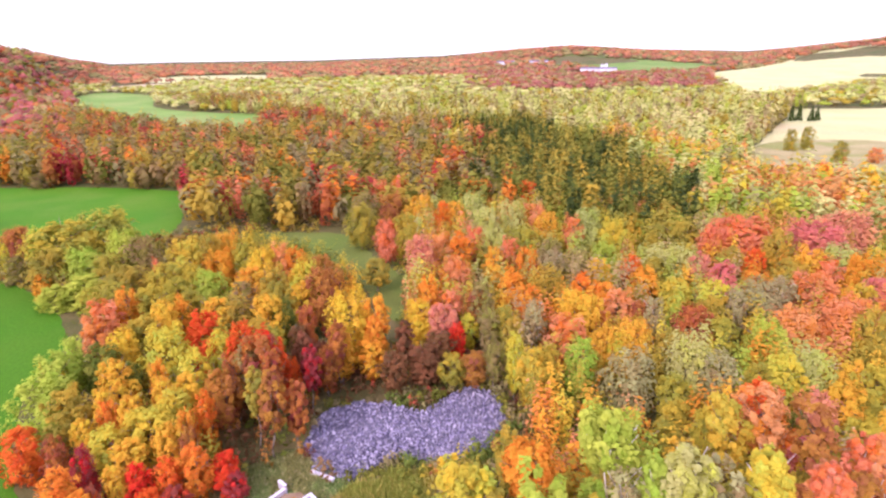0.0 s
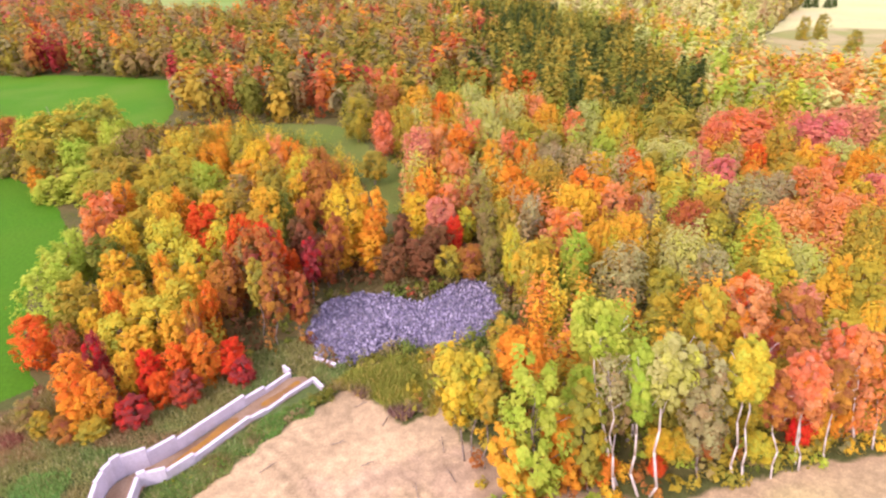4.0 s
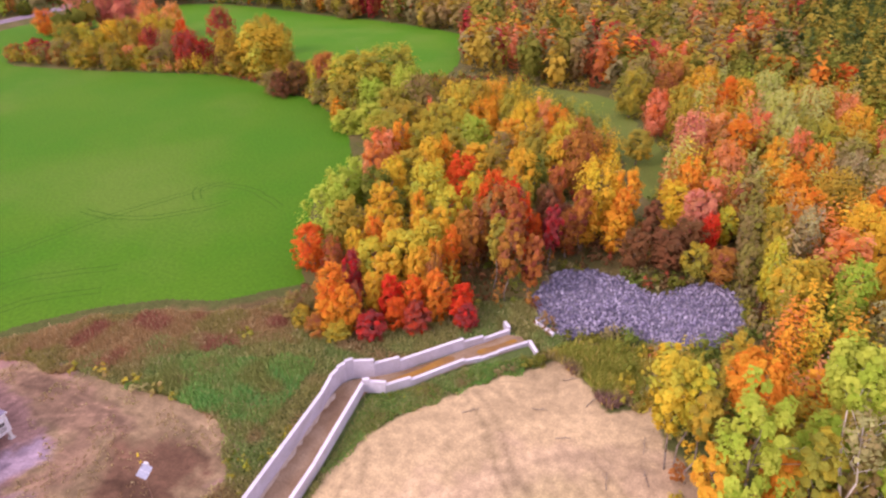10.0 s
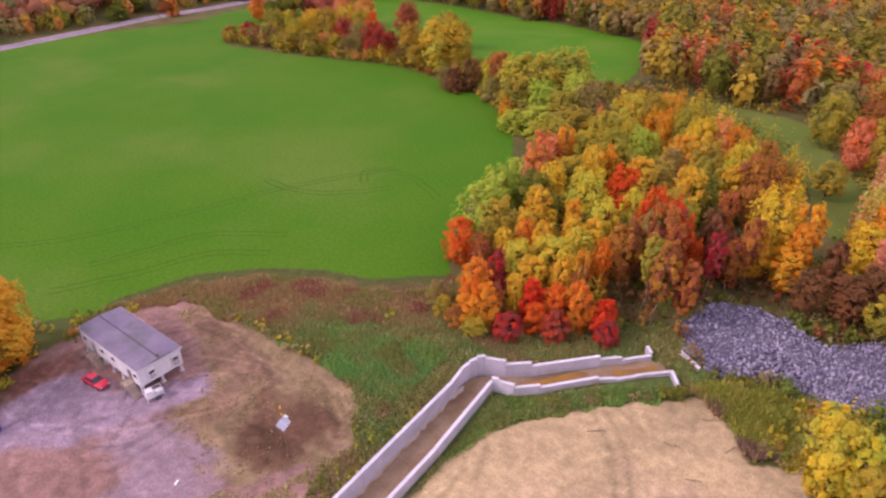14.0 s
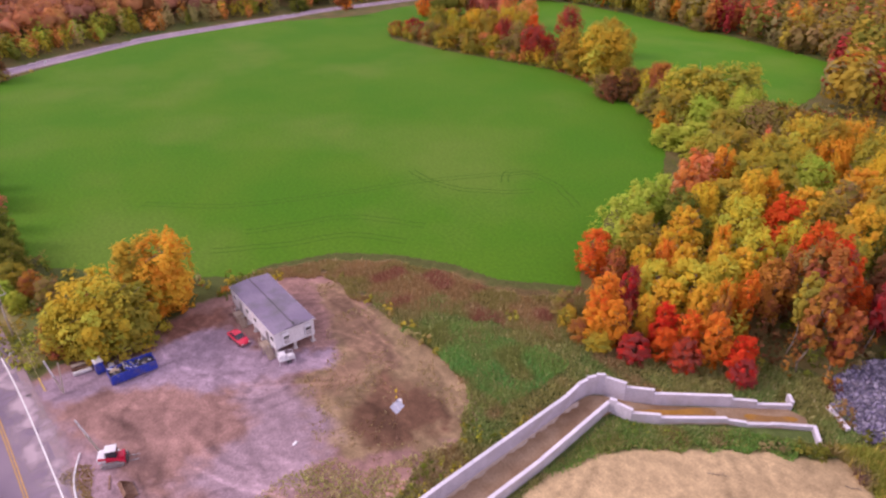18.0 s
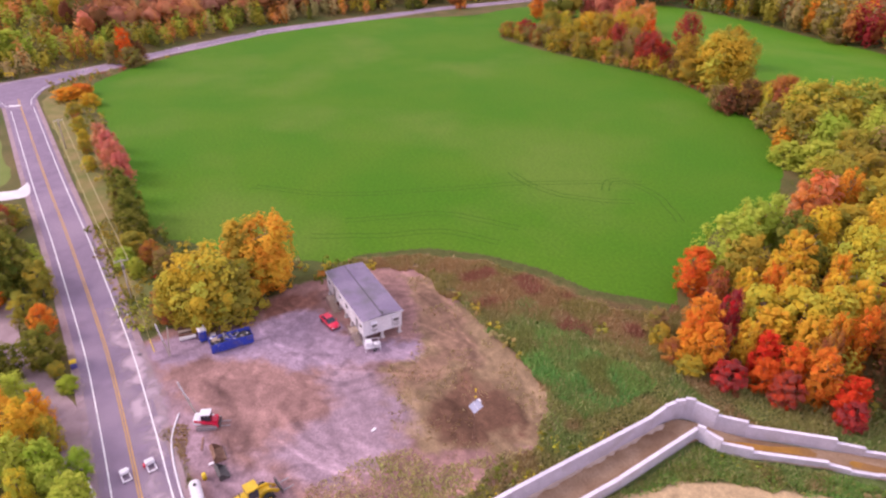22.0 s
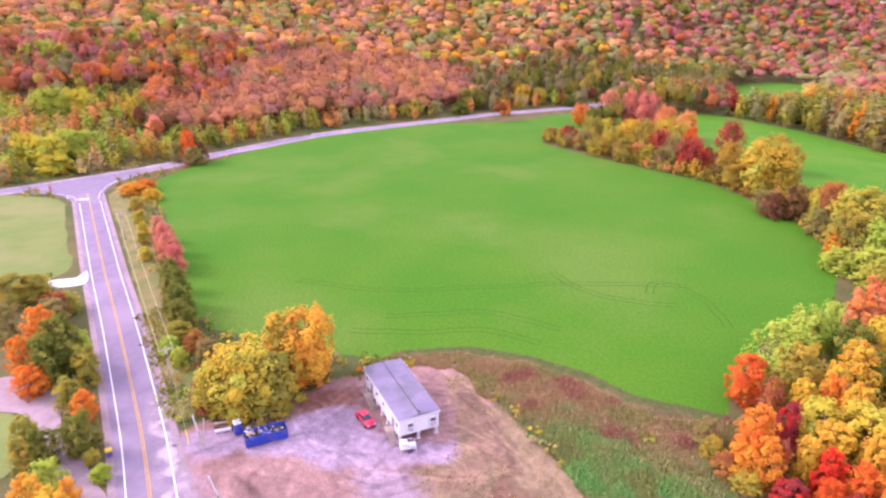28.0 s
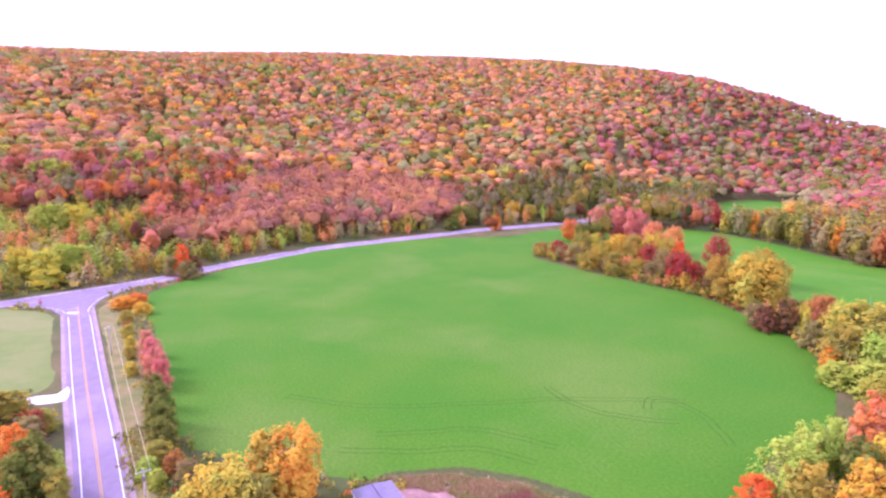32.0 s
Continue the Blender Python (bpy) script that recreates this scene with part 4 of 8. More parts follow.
HEDGE_AREA = [(-305, 160), (-282, 166), (-229, 176), (-189, 190), (-128, 174), (-100, 158), (-85, 195), (-70, 226), (-110, 240), (-130, 300), (-230, 318), (-300, 320), (-330, 312), (-350, 280), (-300, 230)]
OPEN = [FIELD, FIELD_BACK, FIELD_STRIP, FIELD_NORTH, FIELD_FAR, FIELD_EAST, FIELD_EAST_FAR, FIELD_SLOPE, FIELD_HAZE, FIELD_TAN, FIELD_BANK, LAWN, YARD, STRAW, ROCKS, GREEN, DRY]


def near_line(line, x, y, d):
    best = np.full(len(x), 1e9)
    for p in line[::2]:
        best = np.minimum(best, np.hypot(x - p[0], y - p[1]))
    return best < d


def clear(x, y, margin=0.0, brush=False):
    """Which places may carry woods."""
    ok = ~near_line(MAIN, x, y, 11) & ~near_line(CROSS, x, y, 8) & (brush | ~inside(HEDGE_AREA, x, y))
    for poly in OPEN:
        p = np.asarray(poly, float)
        ok &= ~inside(poly, x, y)
        if margin:
            d = np.full(len(x), 1e9)
            for q in flowing(poly, 4):
                d = np.minimum(d, np.hypot(x - q[0], y - q[1]))
            ok &= d > margin
    return ok


def scatter(turn0, turn1, r0, r1, gap, gen):
    """Places jittered on a grid, within a sector seen from the origin."""
    xs = np.arange(-r1, r1, gap)
    gx, gy = np.meshgrid(xs, xs)
    gx, gy = gx.ravel() + gen.uniform(-0.42, 0.42, gx.size) * gap, gy.ravel() + gen.uniform(-0.42, 0.42, gy.size) * gap
    t, r = np.degrees(np.arctan2(-gx, gy)), np.hypot(gx, gy)
    ok = (t > turn0) & (t < turn1) & (r >= r0) & (r < r1)
    return gx[ok], gy[ok]


def crown_dome(gen, foot):
    """A far crown of unit height and radius: an uneven dome of foliage, dented and lopsided."""
    bm = bmesh.new()
    bmesh.ops.create_icosphere(bm, subdivisions=2, radius=1.0)
    v = np.array([tuple(q.co) for q in bm.verts])
    f = np.array([[q.index for q in t.verts] for t in bm.faces])
    bm.free()
    shift = gen.uniform(0, 50, 3)
    dent = np.array([noise.noise(Vector(q * 1.9 + shift)) * 0.6 + noise.noise(Vector(q * 4.0 + shift)) * 0.45 for q in v])
    v = v * (0.88 + dent[:, None])
    keep = (v[f][:, :, 2] > -0.55).all(1)
    return v * [0.86, 0.86, 0.86 * (1 - foot) / 2] + [0, 0, (1 + foot) / 2 - 0.06], f[keep]


def woods(name, x, y, mix, label, gen, per=70, leaf=1.0, high=(11, 17), wide=(3.2, 5.2), lumps=9, clump=24.0, kind="round", lone=0.35, vary=0.12, calm=0.3, dome=False, deep=1.0):
    """Many trees as one mesh: each a crown of leaf sprays over a trunk. mix: colours and their shares; trees of a colour stand in loose groups."""
    n = len(x)
    if not n:
        return
    z = ground_at(x, y)
    keys = list(mix)
    share = np.cumsum([mix[k] for k in keys]) / sum(mix.values())
    drift = np.array([noise.noise((a / clump, b / clump, 3.3)) for a, b in zip(x, y)])
    pick = np.clip(np.searchsorted(share, np.clip(0.5 + drift * 0.95 + gen.normal(0, 0.12, n), 0, 0.999)), 0, len(keys) - 1)
    alone = gen.random(n) < lone
    pick[alone] = np.searchsorted(share, gen.random(alone.sum()))
    h, w = gen.uniform(*high, n), gen.uniform(*wide, n)
    vs, fs, cs, off = [], [], [], 0
    for k, hue in enumerate(keys):
        for v in range(4):
            idx = np.where((pick == k) & (np.arange(n) % 4 == v))[0]
            if not len(idx):
                continue
            place, nrm, size, which = crown_cards(gen, per, 1.0, 1.0, 0.34 if dome else 0.2, lumps, 1.0, 0.36, "cone" if hue == "pine" else kind)
            col = shades(hue, SECOND[hue][0], SECOND[hue][1], which, lumps, gen)
            col = col * (1 - calm) + col.mean(0) * calm
            nrm = unit(nrm * (1 - calm) + unit((place - [0, 0, 0.5]) / [1, 1, 0.45]) * calm)
            a = gen.uniform(0, 6.28, len(idx))
            tone = deep * gen.uniform(1 - vary, 1 + vary, (len(idx), 1, 1))
            rot = lambda p: np.stack([np.cos(a)[:, None] * p[None, :, 0] - np.sin(a)[:, None] * p[None, :, 1], np.sin(a)[:, None] * p[None, :, 0] + np.cos(a)[:, None] * p[None, :, 1], np.broadcast_to(p[None, :, 2], (len(a), len(p)))], -1)
            slim = 0.62 if hue == "pine" else 1.0
            pl = rot(place) * np.stack([w[idx] * slim, w[idx] * slim, h[idx]], -1)[:, None, :] + np.stack([x[idx], y[idx], z[idx]], -1)[:, None, :]
            nn = np.broadcast_to(rot(nrm), pl.shape).reshape(-1, 3)
            sz = (size[None, :] * leaf * (w[idx] / 4.2)[:, None]).ravel()
            v4, f4 = cards(pl.reshape(-1, 3), nn, sz, gen, 0.13)
            vs.append(v4)
            fs.append(f4 + off)
            off += len(v4)
            cs.append(np.clip((col[None] * tone).reshape(-1, 3), 0, 0.9))
            if dome:
                bv, bf = crown_dome(gen, 0.35)
                full = rot(bv) * np.stack([w[idx] * slim, w[idx] * slim, h[idx]], -1)[:, None, :] + np.stack([x[idx], y[idx], z[idx]], -1)[:, None, :]
                vs.append(full.reshape(-1, 3))
                fs.append((bf[None] + (np.arange(len(idx)) * len(bv))[:, None, None]).reshape(-1, 3) + off)
                off += full.shape[0] * full.shape[1]
                patch = col[gen.integers(0, len(col), len(bf))] * 0.35 + col.mean(0) * 0.65
                cs.append(np.clip((patch[None] * tone).reshape(-1, 3), 0, 0.9))
    return tagged(new(name, mesh_from(name, np.concatenate(vs), np.concatenate(fs), LEAF, dome, tint=np.concatenate(cs))), label, "woods", kind="stuff")


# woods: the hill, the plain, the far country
# Hill hues carry haze as a pink cast; plum stands in for shade.
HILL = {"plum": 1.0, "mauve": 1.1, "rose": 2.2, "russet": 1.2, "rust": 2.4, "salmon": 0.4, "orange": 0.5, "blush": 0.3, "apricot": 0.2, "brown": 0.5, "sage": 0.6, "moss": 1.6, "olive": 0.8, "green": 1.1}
PLAIN = {"maroon": 0.15, "rust": 0.8, "orange": 0.5, "salmon": 0.35, "brown": 1.3, "gold": 0.8, "moss": 1.3, "olive": 2.0, "green": 2.0}
BRIGHT = {"orange": 0.8, "amber": 1.0, "salmon": 1.6, "gold": 1.5, "yellow": 0.7, "pale": 1.0, "lime": 1.0, "olive": 0.9, "fawn": 0.6}
DARK = {"pine": 3.4, "green": 1.8, "olive": 1.3, "gold": 0.3}
# Far hues run pale: haze and sun glare are put into leaf colours.
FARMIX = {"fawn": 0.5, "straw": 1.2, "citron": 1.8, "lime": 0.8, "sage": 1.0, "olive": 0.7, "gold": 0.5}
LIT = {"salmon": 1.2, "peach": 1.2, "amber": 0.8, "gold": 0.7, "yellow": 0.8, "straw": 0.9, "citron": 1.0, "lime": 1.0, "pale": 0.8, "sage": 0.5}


def stand(name, sector, gap, mix, label, keep=None, **more):
    gen = np.random.default_rng(abs(hash_of(name + label)) % 99991)
    x, y = scatter(*sector, gap, gen)
    ok = clear(x, y, brush=name == "undergrowth")
    if keep:
        ok &= keep(x, y)
    return woods(name, x[ok], y[ok], mix, label, gen, **more)


def hash_of(text):
    v = 7
    for c in text:
        v = (v * 31 + ord(c)) % 1000003
    return v


FAR_ROW = [(-379, 836), (-317, 816), (-285, 744), (-208, 711), (-172, 730), (-242, 870), (-283, 961), (-406, 1063), (-466, 1052)]
CONIFERS = [(12, 500), (62, 515), (108, 390), (104, 262), (84, 206), (44, 196), (24, 240), (10, 320)]


def ragged(x, y, size=45.0, far=24.0):
    """Places shifted about, so that stands end in uneven edges."""
    return x + far * lattice(x, y, size, 71) + 0.5 * far * lattice(x, y, size / 3, 72), y + far * lattice(x, y, size, 73) + 0.5 * far * lattice(x, y, size / 3, 74)


def polar(x, y, far=30.0):
    x, y = ragged(x, y, 70.0, far)
    return np.degrees(np.arctan2(-x, y)), np.hypot(x, y)


def dark_wood(x, y):
    """The conifer stand in the plain."""
    return inside(CONIFERS, *ragged(x, y))


def pink_wood(x, y):
    """The rose red wood along the crossing road."""
    t, r = polar(x, y)
    return (t > 66) & (t < 89) & (r < np.interp(t, [65, 75, 95], [520, 500, 430])) & ~wayside(x, y)


def beyond_road(x, y):
    """Places on the hill's side of the crossing road, clear of its verge."""
    d = np.hypot(x[:, None] - CROSS[:, 0], y[:, None] - CROSS[:, 1])
    near = d.argmin(1)
    return (np.hypot(x, y) > np.hypot(CROSS[near, 0], CROSS[near, 1]) + 6) & (d.min(1) > 10)


def wayside(x, y):
    """Yellow and green trees in front of the hill woods, along the crossing road."""
    t, r = polar(x, y, 18.0)
    return ((t > 93) & (r < 410)) | near_line(CROSS, *ragged(x, y, 25.0, 8.0), 24)


def green_wood(x, y):
    """The dark green wood beyond the bend of the road."""
    t, r = polar(x, y)
    return (t > 44) & (t < 67) & (r < np.interp(t, [44, 55, 67], [670, 580, 480])) & ~pink_wood(x, y) & ~wayside(x, y)


# Plum takes the purple shade in the gaps between the crowns.
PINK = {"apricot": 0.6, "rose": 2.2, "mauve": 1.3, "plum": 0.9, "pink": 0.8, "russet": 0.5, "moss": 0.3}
DEEP = {"pine": 0.8, "green": 2.6, "moss": 1.2, "sage": 0.9, "olive": 1.0, "russet": 0.4, "rust": 0.3, "gold": 0.25}
WAYSIDE = {"green": 0.7, "olive": 1.5, "gold": 0.8, "lime": 0.5, "salmon": 1.2, "rust": 1.0, "fawn": 1.0, "sage": 0.8}
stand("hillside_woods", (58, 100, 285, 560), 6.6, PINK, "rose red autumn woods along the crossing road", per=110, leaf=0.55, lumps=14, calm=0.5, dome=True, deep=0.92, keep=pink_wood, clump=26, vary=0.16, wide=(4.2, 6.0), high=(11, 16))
stand("hillside_woods", (40, 72, 285, 760), 7.2, DEEP, "dark green and olive woods at the foot of the hill", per=110, leaf=0.55, lumps=14, calm=0.5, dome=True, deep=0.76, vary=0.2, high=(13, 20), keep=green_wood)
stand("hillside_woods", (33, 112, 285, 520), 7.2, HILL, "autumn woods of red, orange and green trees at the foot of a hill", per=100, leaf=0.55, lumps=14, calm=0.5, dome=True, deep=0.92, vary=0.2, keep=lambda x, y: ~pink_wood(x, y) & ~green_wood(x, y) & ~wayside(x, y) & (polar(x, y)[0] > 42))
stand("hillside_woods", (32, 56, 285, 540), 7.2, PLAIN, "rust and olive woods behind the fields", per=140, leaf=1.0, lumps=15, calm=0.6, keep=lambda x, y: ~pink_wood(x, y) & ~green_wood(x, y) & ~wayside(x, y) & (polar(x, y)[0] <= 42))
# deep above 1 lightens the upper hill in place of haze.
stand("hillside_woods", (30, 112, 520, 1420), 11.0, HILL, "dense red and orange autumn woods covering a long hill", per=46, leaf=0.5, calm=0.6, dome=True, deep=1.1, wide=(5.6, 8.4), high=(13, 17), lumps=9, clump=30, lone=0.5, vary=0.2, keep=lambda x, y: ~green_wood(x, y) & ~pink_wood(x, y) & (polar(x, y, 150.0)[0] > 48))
stand("hillside_woods", (30, 58, 520, 1420), 13.5, {"plum": 1.0, "umber": 0.6, "rust": 0.8, "mauve": 0.8, "brown": 1.0, "moss": 1.2, "green": 0.9}, "rust brown and olive woods on the far end of the hill", per=46, leaf=0.5, calm=0.6, dome=True, deep=1.1, wide=(5.6, 8.4), high=(13, 20), lumps=9, clump=30, lone=0.5, vary=0.2, keep=lambda x, y: ~green_wood(x, y) & (polar(x, y, 150.0)[0] <= 48))


def rusty(x, y):
    """The rust and olive woods, which run out unevenly towards the sunlit plain."""
    t, r = polar(x, y, 60.0)
    return (t > -4) & (r < np.interp(t, [-4, 6, 20], [380, 560, 720])) & ~dark_wood(x, y)


stand("valley_woods", (-9, 33, 235, 760), 7.6, PLAIN, "mixed autumn woods of rust, olive and orange trees", per=140, leaf=1.0, lumps=15, calm=0.6, keep=rusty)
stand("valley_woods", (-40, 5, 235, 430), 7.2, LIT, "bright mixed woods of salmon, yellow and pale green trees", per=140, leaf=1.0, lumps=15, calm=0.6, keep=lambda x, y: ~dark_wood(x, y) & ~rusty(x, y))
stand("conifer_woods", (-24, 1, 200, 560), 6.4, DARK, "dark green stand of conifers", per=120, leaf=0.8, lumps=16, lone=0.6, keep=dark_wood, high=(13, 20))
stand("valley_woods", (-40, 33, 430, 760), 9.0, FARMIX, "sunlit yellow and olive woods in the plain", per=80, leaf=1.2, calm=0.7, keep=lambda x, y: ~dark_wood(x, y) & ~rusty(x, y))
def mauve_wood(x, y):
    """The rust and mauve woods below the farm on the slope."""
    t, r = polar(x, y, 80.0)
    return (t > -25) & (t < -3) & (r > 1020)


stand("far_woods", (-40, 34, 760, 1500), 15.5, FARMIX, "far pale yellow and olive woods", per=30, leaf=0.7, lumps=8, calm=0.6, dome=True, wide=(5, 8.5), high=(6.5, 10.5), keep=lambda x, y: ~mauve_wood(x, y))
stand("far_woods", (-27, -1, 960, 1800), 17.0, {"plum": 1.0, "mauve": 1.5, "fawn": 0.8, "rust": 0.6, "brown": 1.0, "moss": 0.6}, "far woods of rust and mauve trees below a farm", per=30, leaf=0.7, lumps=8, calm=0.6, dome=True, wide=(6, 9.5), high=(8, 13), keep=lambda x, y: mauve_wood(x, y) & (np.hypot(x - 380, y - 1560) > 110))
# Pale pinkish mix: the ridges carry haze in their leaf colour.
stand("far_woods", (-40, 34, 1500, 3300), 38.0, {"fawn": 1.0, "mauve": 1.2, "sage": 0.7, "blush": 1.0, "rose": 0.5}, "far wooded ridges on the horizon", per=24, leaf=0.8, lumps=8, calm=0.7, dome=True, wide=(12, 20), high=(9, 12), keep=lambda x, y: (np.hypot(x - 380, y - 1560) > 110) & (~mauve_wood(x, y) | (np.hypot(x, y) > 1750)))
stand("far_woods", (8, 30, 420, 900), 9.5, {"green": 1.0, "olive": 1.2, "brown": 0.8, "russet": 0.8, "orange": 0.5, "moss": 1.0}, "dark olive and rust trees along the far meadow", per=60, leaf=0.8, calm=0.4, high=(13, 19), wide=(3.4, 5.4), keep=lambda x, y: inside(FAR_ROW, x, y))


# single trees where they stand: colour, x, y, height, crown radius
GROVE_FRONT = [
    ("scarlet", -68.1, 85.4, 10, 3.3), ("rust", -61.3, 83.1, 10, 2.1), ("orange", -55.4, 73.6, 11, 2.9), ("orange", -51.0, 71.3, 9, 2.4), ("orange", -53.2, 70.1, 7, 2.6), ("maroon", -54.7, 79.4, 11, 1.8),
    ("maroon", -50.2, 72.9, 9, 1.4), ("amber", -49.1, 77.1, 9, 1.9), ("red", -46.3, 77.7, 8.5, 2.2), ("red", -43.9, 75.6, 6, 1.9), ("scarlet", -42.1, 78.8, 9, 2.0), ("orange", -38.7, 80.5, 10, 2.5),
    ("maroon", -40.3, 75.9, 6, 2.2), ("scarlet", -40.4, 91.2, 13, 1.8), ("rust", -40.4, 83.4, 11, 1.8), ("red", -35.0, 82.5, 7, 2.4), ("maroon", -32.7, 80.4, 5, 1.9), ("gold", -58.9, 69.1, 4, 1.7),
    ("gold", -51.4, 68.8, 3.5, 2.4), ("brown", -61.5, 70.8, 5, 2.0), ("rust", -55.2, 68.3, 4, 1.9), ("maroon", -46.4, 71.3, 5, 2.4), ("scarlet", -54.2, 71.7, 9, 2.4)]
GROVE_MIDDLE = [
    ("lime", -71.7, 107.9, 15, 2.9), ("lime", -72.5, 102.7, 14, 4.1), ("lime", -69.1, 94.7, 14, 5.3), ("gold", -63.8, 91.9, 13, 3.9), ("green", -65.6, 106.3, 14, 3.7), ("amber", -59.3, 99.1, 15, 3.2),
    ("amber", -58.3, 92.8, 13, 2.2), ("orange", -56.8, 91.0, 12, 1.8), ("amber", -52.4, 90.5, 13, 2.4), ("orange", -52.6, 100.8, 14, 1.9), ("amber", -49.0, 94.7, 14, 2.3), ("yellow", -45.9, 91.8, 13, 2.8),
    ("yellow", -48.2, 87.5, 12, 4.1), ("yellow", -53.6, 84.2, 11, 2.7), ("amber", -49.7, 82.5, 10, 3.0), ("yellow", -54.5, 110.7, 16, 4.6), ("yellow", -43.7, 109.4, 16, 2.7), ("yellow", -46.7, 102.7, 15, 2.8),
    ("amber", -45.2, 96.3, 14, 2.7), ("rust", -39.4, 97.3, 14, 3.2), ("amber", -58.6, 86.6, 11, 2.1), ("amber", -43.9, 84.7, 11, 2.5), ("orange", -42.2, 87.7, 12, 1.7)]
GROVE_TOP = [
    ("red", -48.9, 114.3, 17, 4.0), ("red", -39.8, 109.8, 17, 3.0), ("red", -35.5, 109.5, 16, 2.3), ("rust", -33.6, 101.9, 18, 3.7), ("red", -31.1, 103.4, 16, 2.2), ("rust", -38.8, 101.9, 15, 2.7),
    ("brown", -36.2, 101.9, 16, 2.7), ("red", -28.8, 104.4, 12, 1.5), ("amber", -50.2, 125.8, 16, 3.9), ("olive", -47.1, 126.7, 15, 4.6), ("amber", -39.4, 126.5, 16, 3.8), ("gold", -38.7, 116.2, 15, 3.6),
    ("green", -36.3, 127.7, 14, 2.8), ("rust", -30.0, 122.1, 15, 2.3), ("russet", -26.9, 113.6, 11, 2.9), ("rust", -23.8, 110.4, 11, 2.3), ("amber", -20.8, 122.6, 18, 4.8), ("orange", -15.9, 122.3, 17, 3.6),
    ("yellow", -18.9, 127.6, 18, 1.0), ("orange", -15.8, 115.5, 11, 3.1), ("amber", -21.6, 114.6, 14, 2.9), ("olive", -47.7, 115.8, 14, 3.1), ("green", -59.0, 103.2, 12, 2.4), ("gold", -63.5, 119.5, 14, 3.9),
    ("amber", -64.8, 113.9, 14, 3.4), ("olive", -35.6, 115.5, 13, 3.0), ("russet", -30.5, 117.0, 13, 2.4)]
GROVE_BACK = [
    ("salmon", -75.8, 126.5, 15, 4.2), ("salmon", -74.6, 120.4, 13, 3.4), ("orange", -72.6, 132.3, 16, 3.3), ("gold", -67.2, 132.7, 16, 4.0), ("amber", -61.4, 125.7, 15, 3.4), ("orange", -59.1, 128.7, 15, 2.2),
    ("olive", -59.3, 134.2, 14, 3.5), ("brown", -88.8, 173.7, 15, 5.8), ("olive", -84.9, 155.9, 12, 6.7), ("yellow", -73.6, 169.5, 16, 5.2), ("gold", -74.9, 155.8, 13, 4.9), ("gold", -68.2, 173.0, 16, 4.3),
    ("amber", -66.3, 177.7, 15, 4.4), ("orange", -63.8, 168.1, 13, 4.6), ("salmon", -79.7, 162.1, 13, 1.2), ("lime", -61.0, 149.8, 13, 4.6), ("olive", -57.6, 169.0, 14, 3.4), ("amber", -49.9, 148.3, 15, 4.0),
    ("amber", -49.9, 162.5, 15, 4.0), ("salmon", -46.2, 166.3, 15, 3.6), ("orange", -41.8, 166.4, 14, 3.7), ("gold", -43.0, 148.0, 15, 3.8), ("yellow", -36.4, 151.0, 15, 4.4), ("rust", -32.6, 156.4, 15, 3.0),
    ("rust", -30.0, 140.6, 17, 4.4), ("brown", -48.3, 138.1, 15, 3.2), ("olive", -40.3, 137.8, 14, 4.1), ("amber", -35.1, 139.4, 14, 3.2), ("gold", -68.2, 155.2, 13, 4.8), ("olive", -84.1, 145.8, 12, 4.8),
    ("olive", -67.3, 145.6, 13, 3.8)]
GROVE_END = [
    ("gold", -114.9, 182.1, 18, 10.8), ("olive", -109.6, 195.4, 18, 9.5), ("lime", -95.5, 176.0, 17, 5.6), ("lime", -104.9, 170.6, 13, 6.2), ("olive", -113.3, 168.1, 13, 5.7), ("lime", -97.6, 158.5, 9, 6.1),
    ("rust", -134.1, 188.7, 15, 5.3), ("yellow", -132.0, 178.0, 13, 1.4), ("orange", -113.0, 163.3, 8, 2.6), ("olive", -95.4, 167.3, 12, 5.4), ("brown", -128.7, 177.4, 9, 4.1), ("lime", -105.3, 156.7, 7, 4.5),
    ("lime", -124.0, 182.7, 16, 5.1), ("brown", -80.9, 145.6, 9, 4.8)]
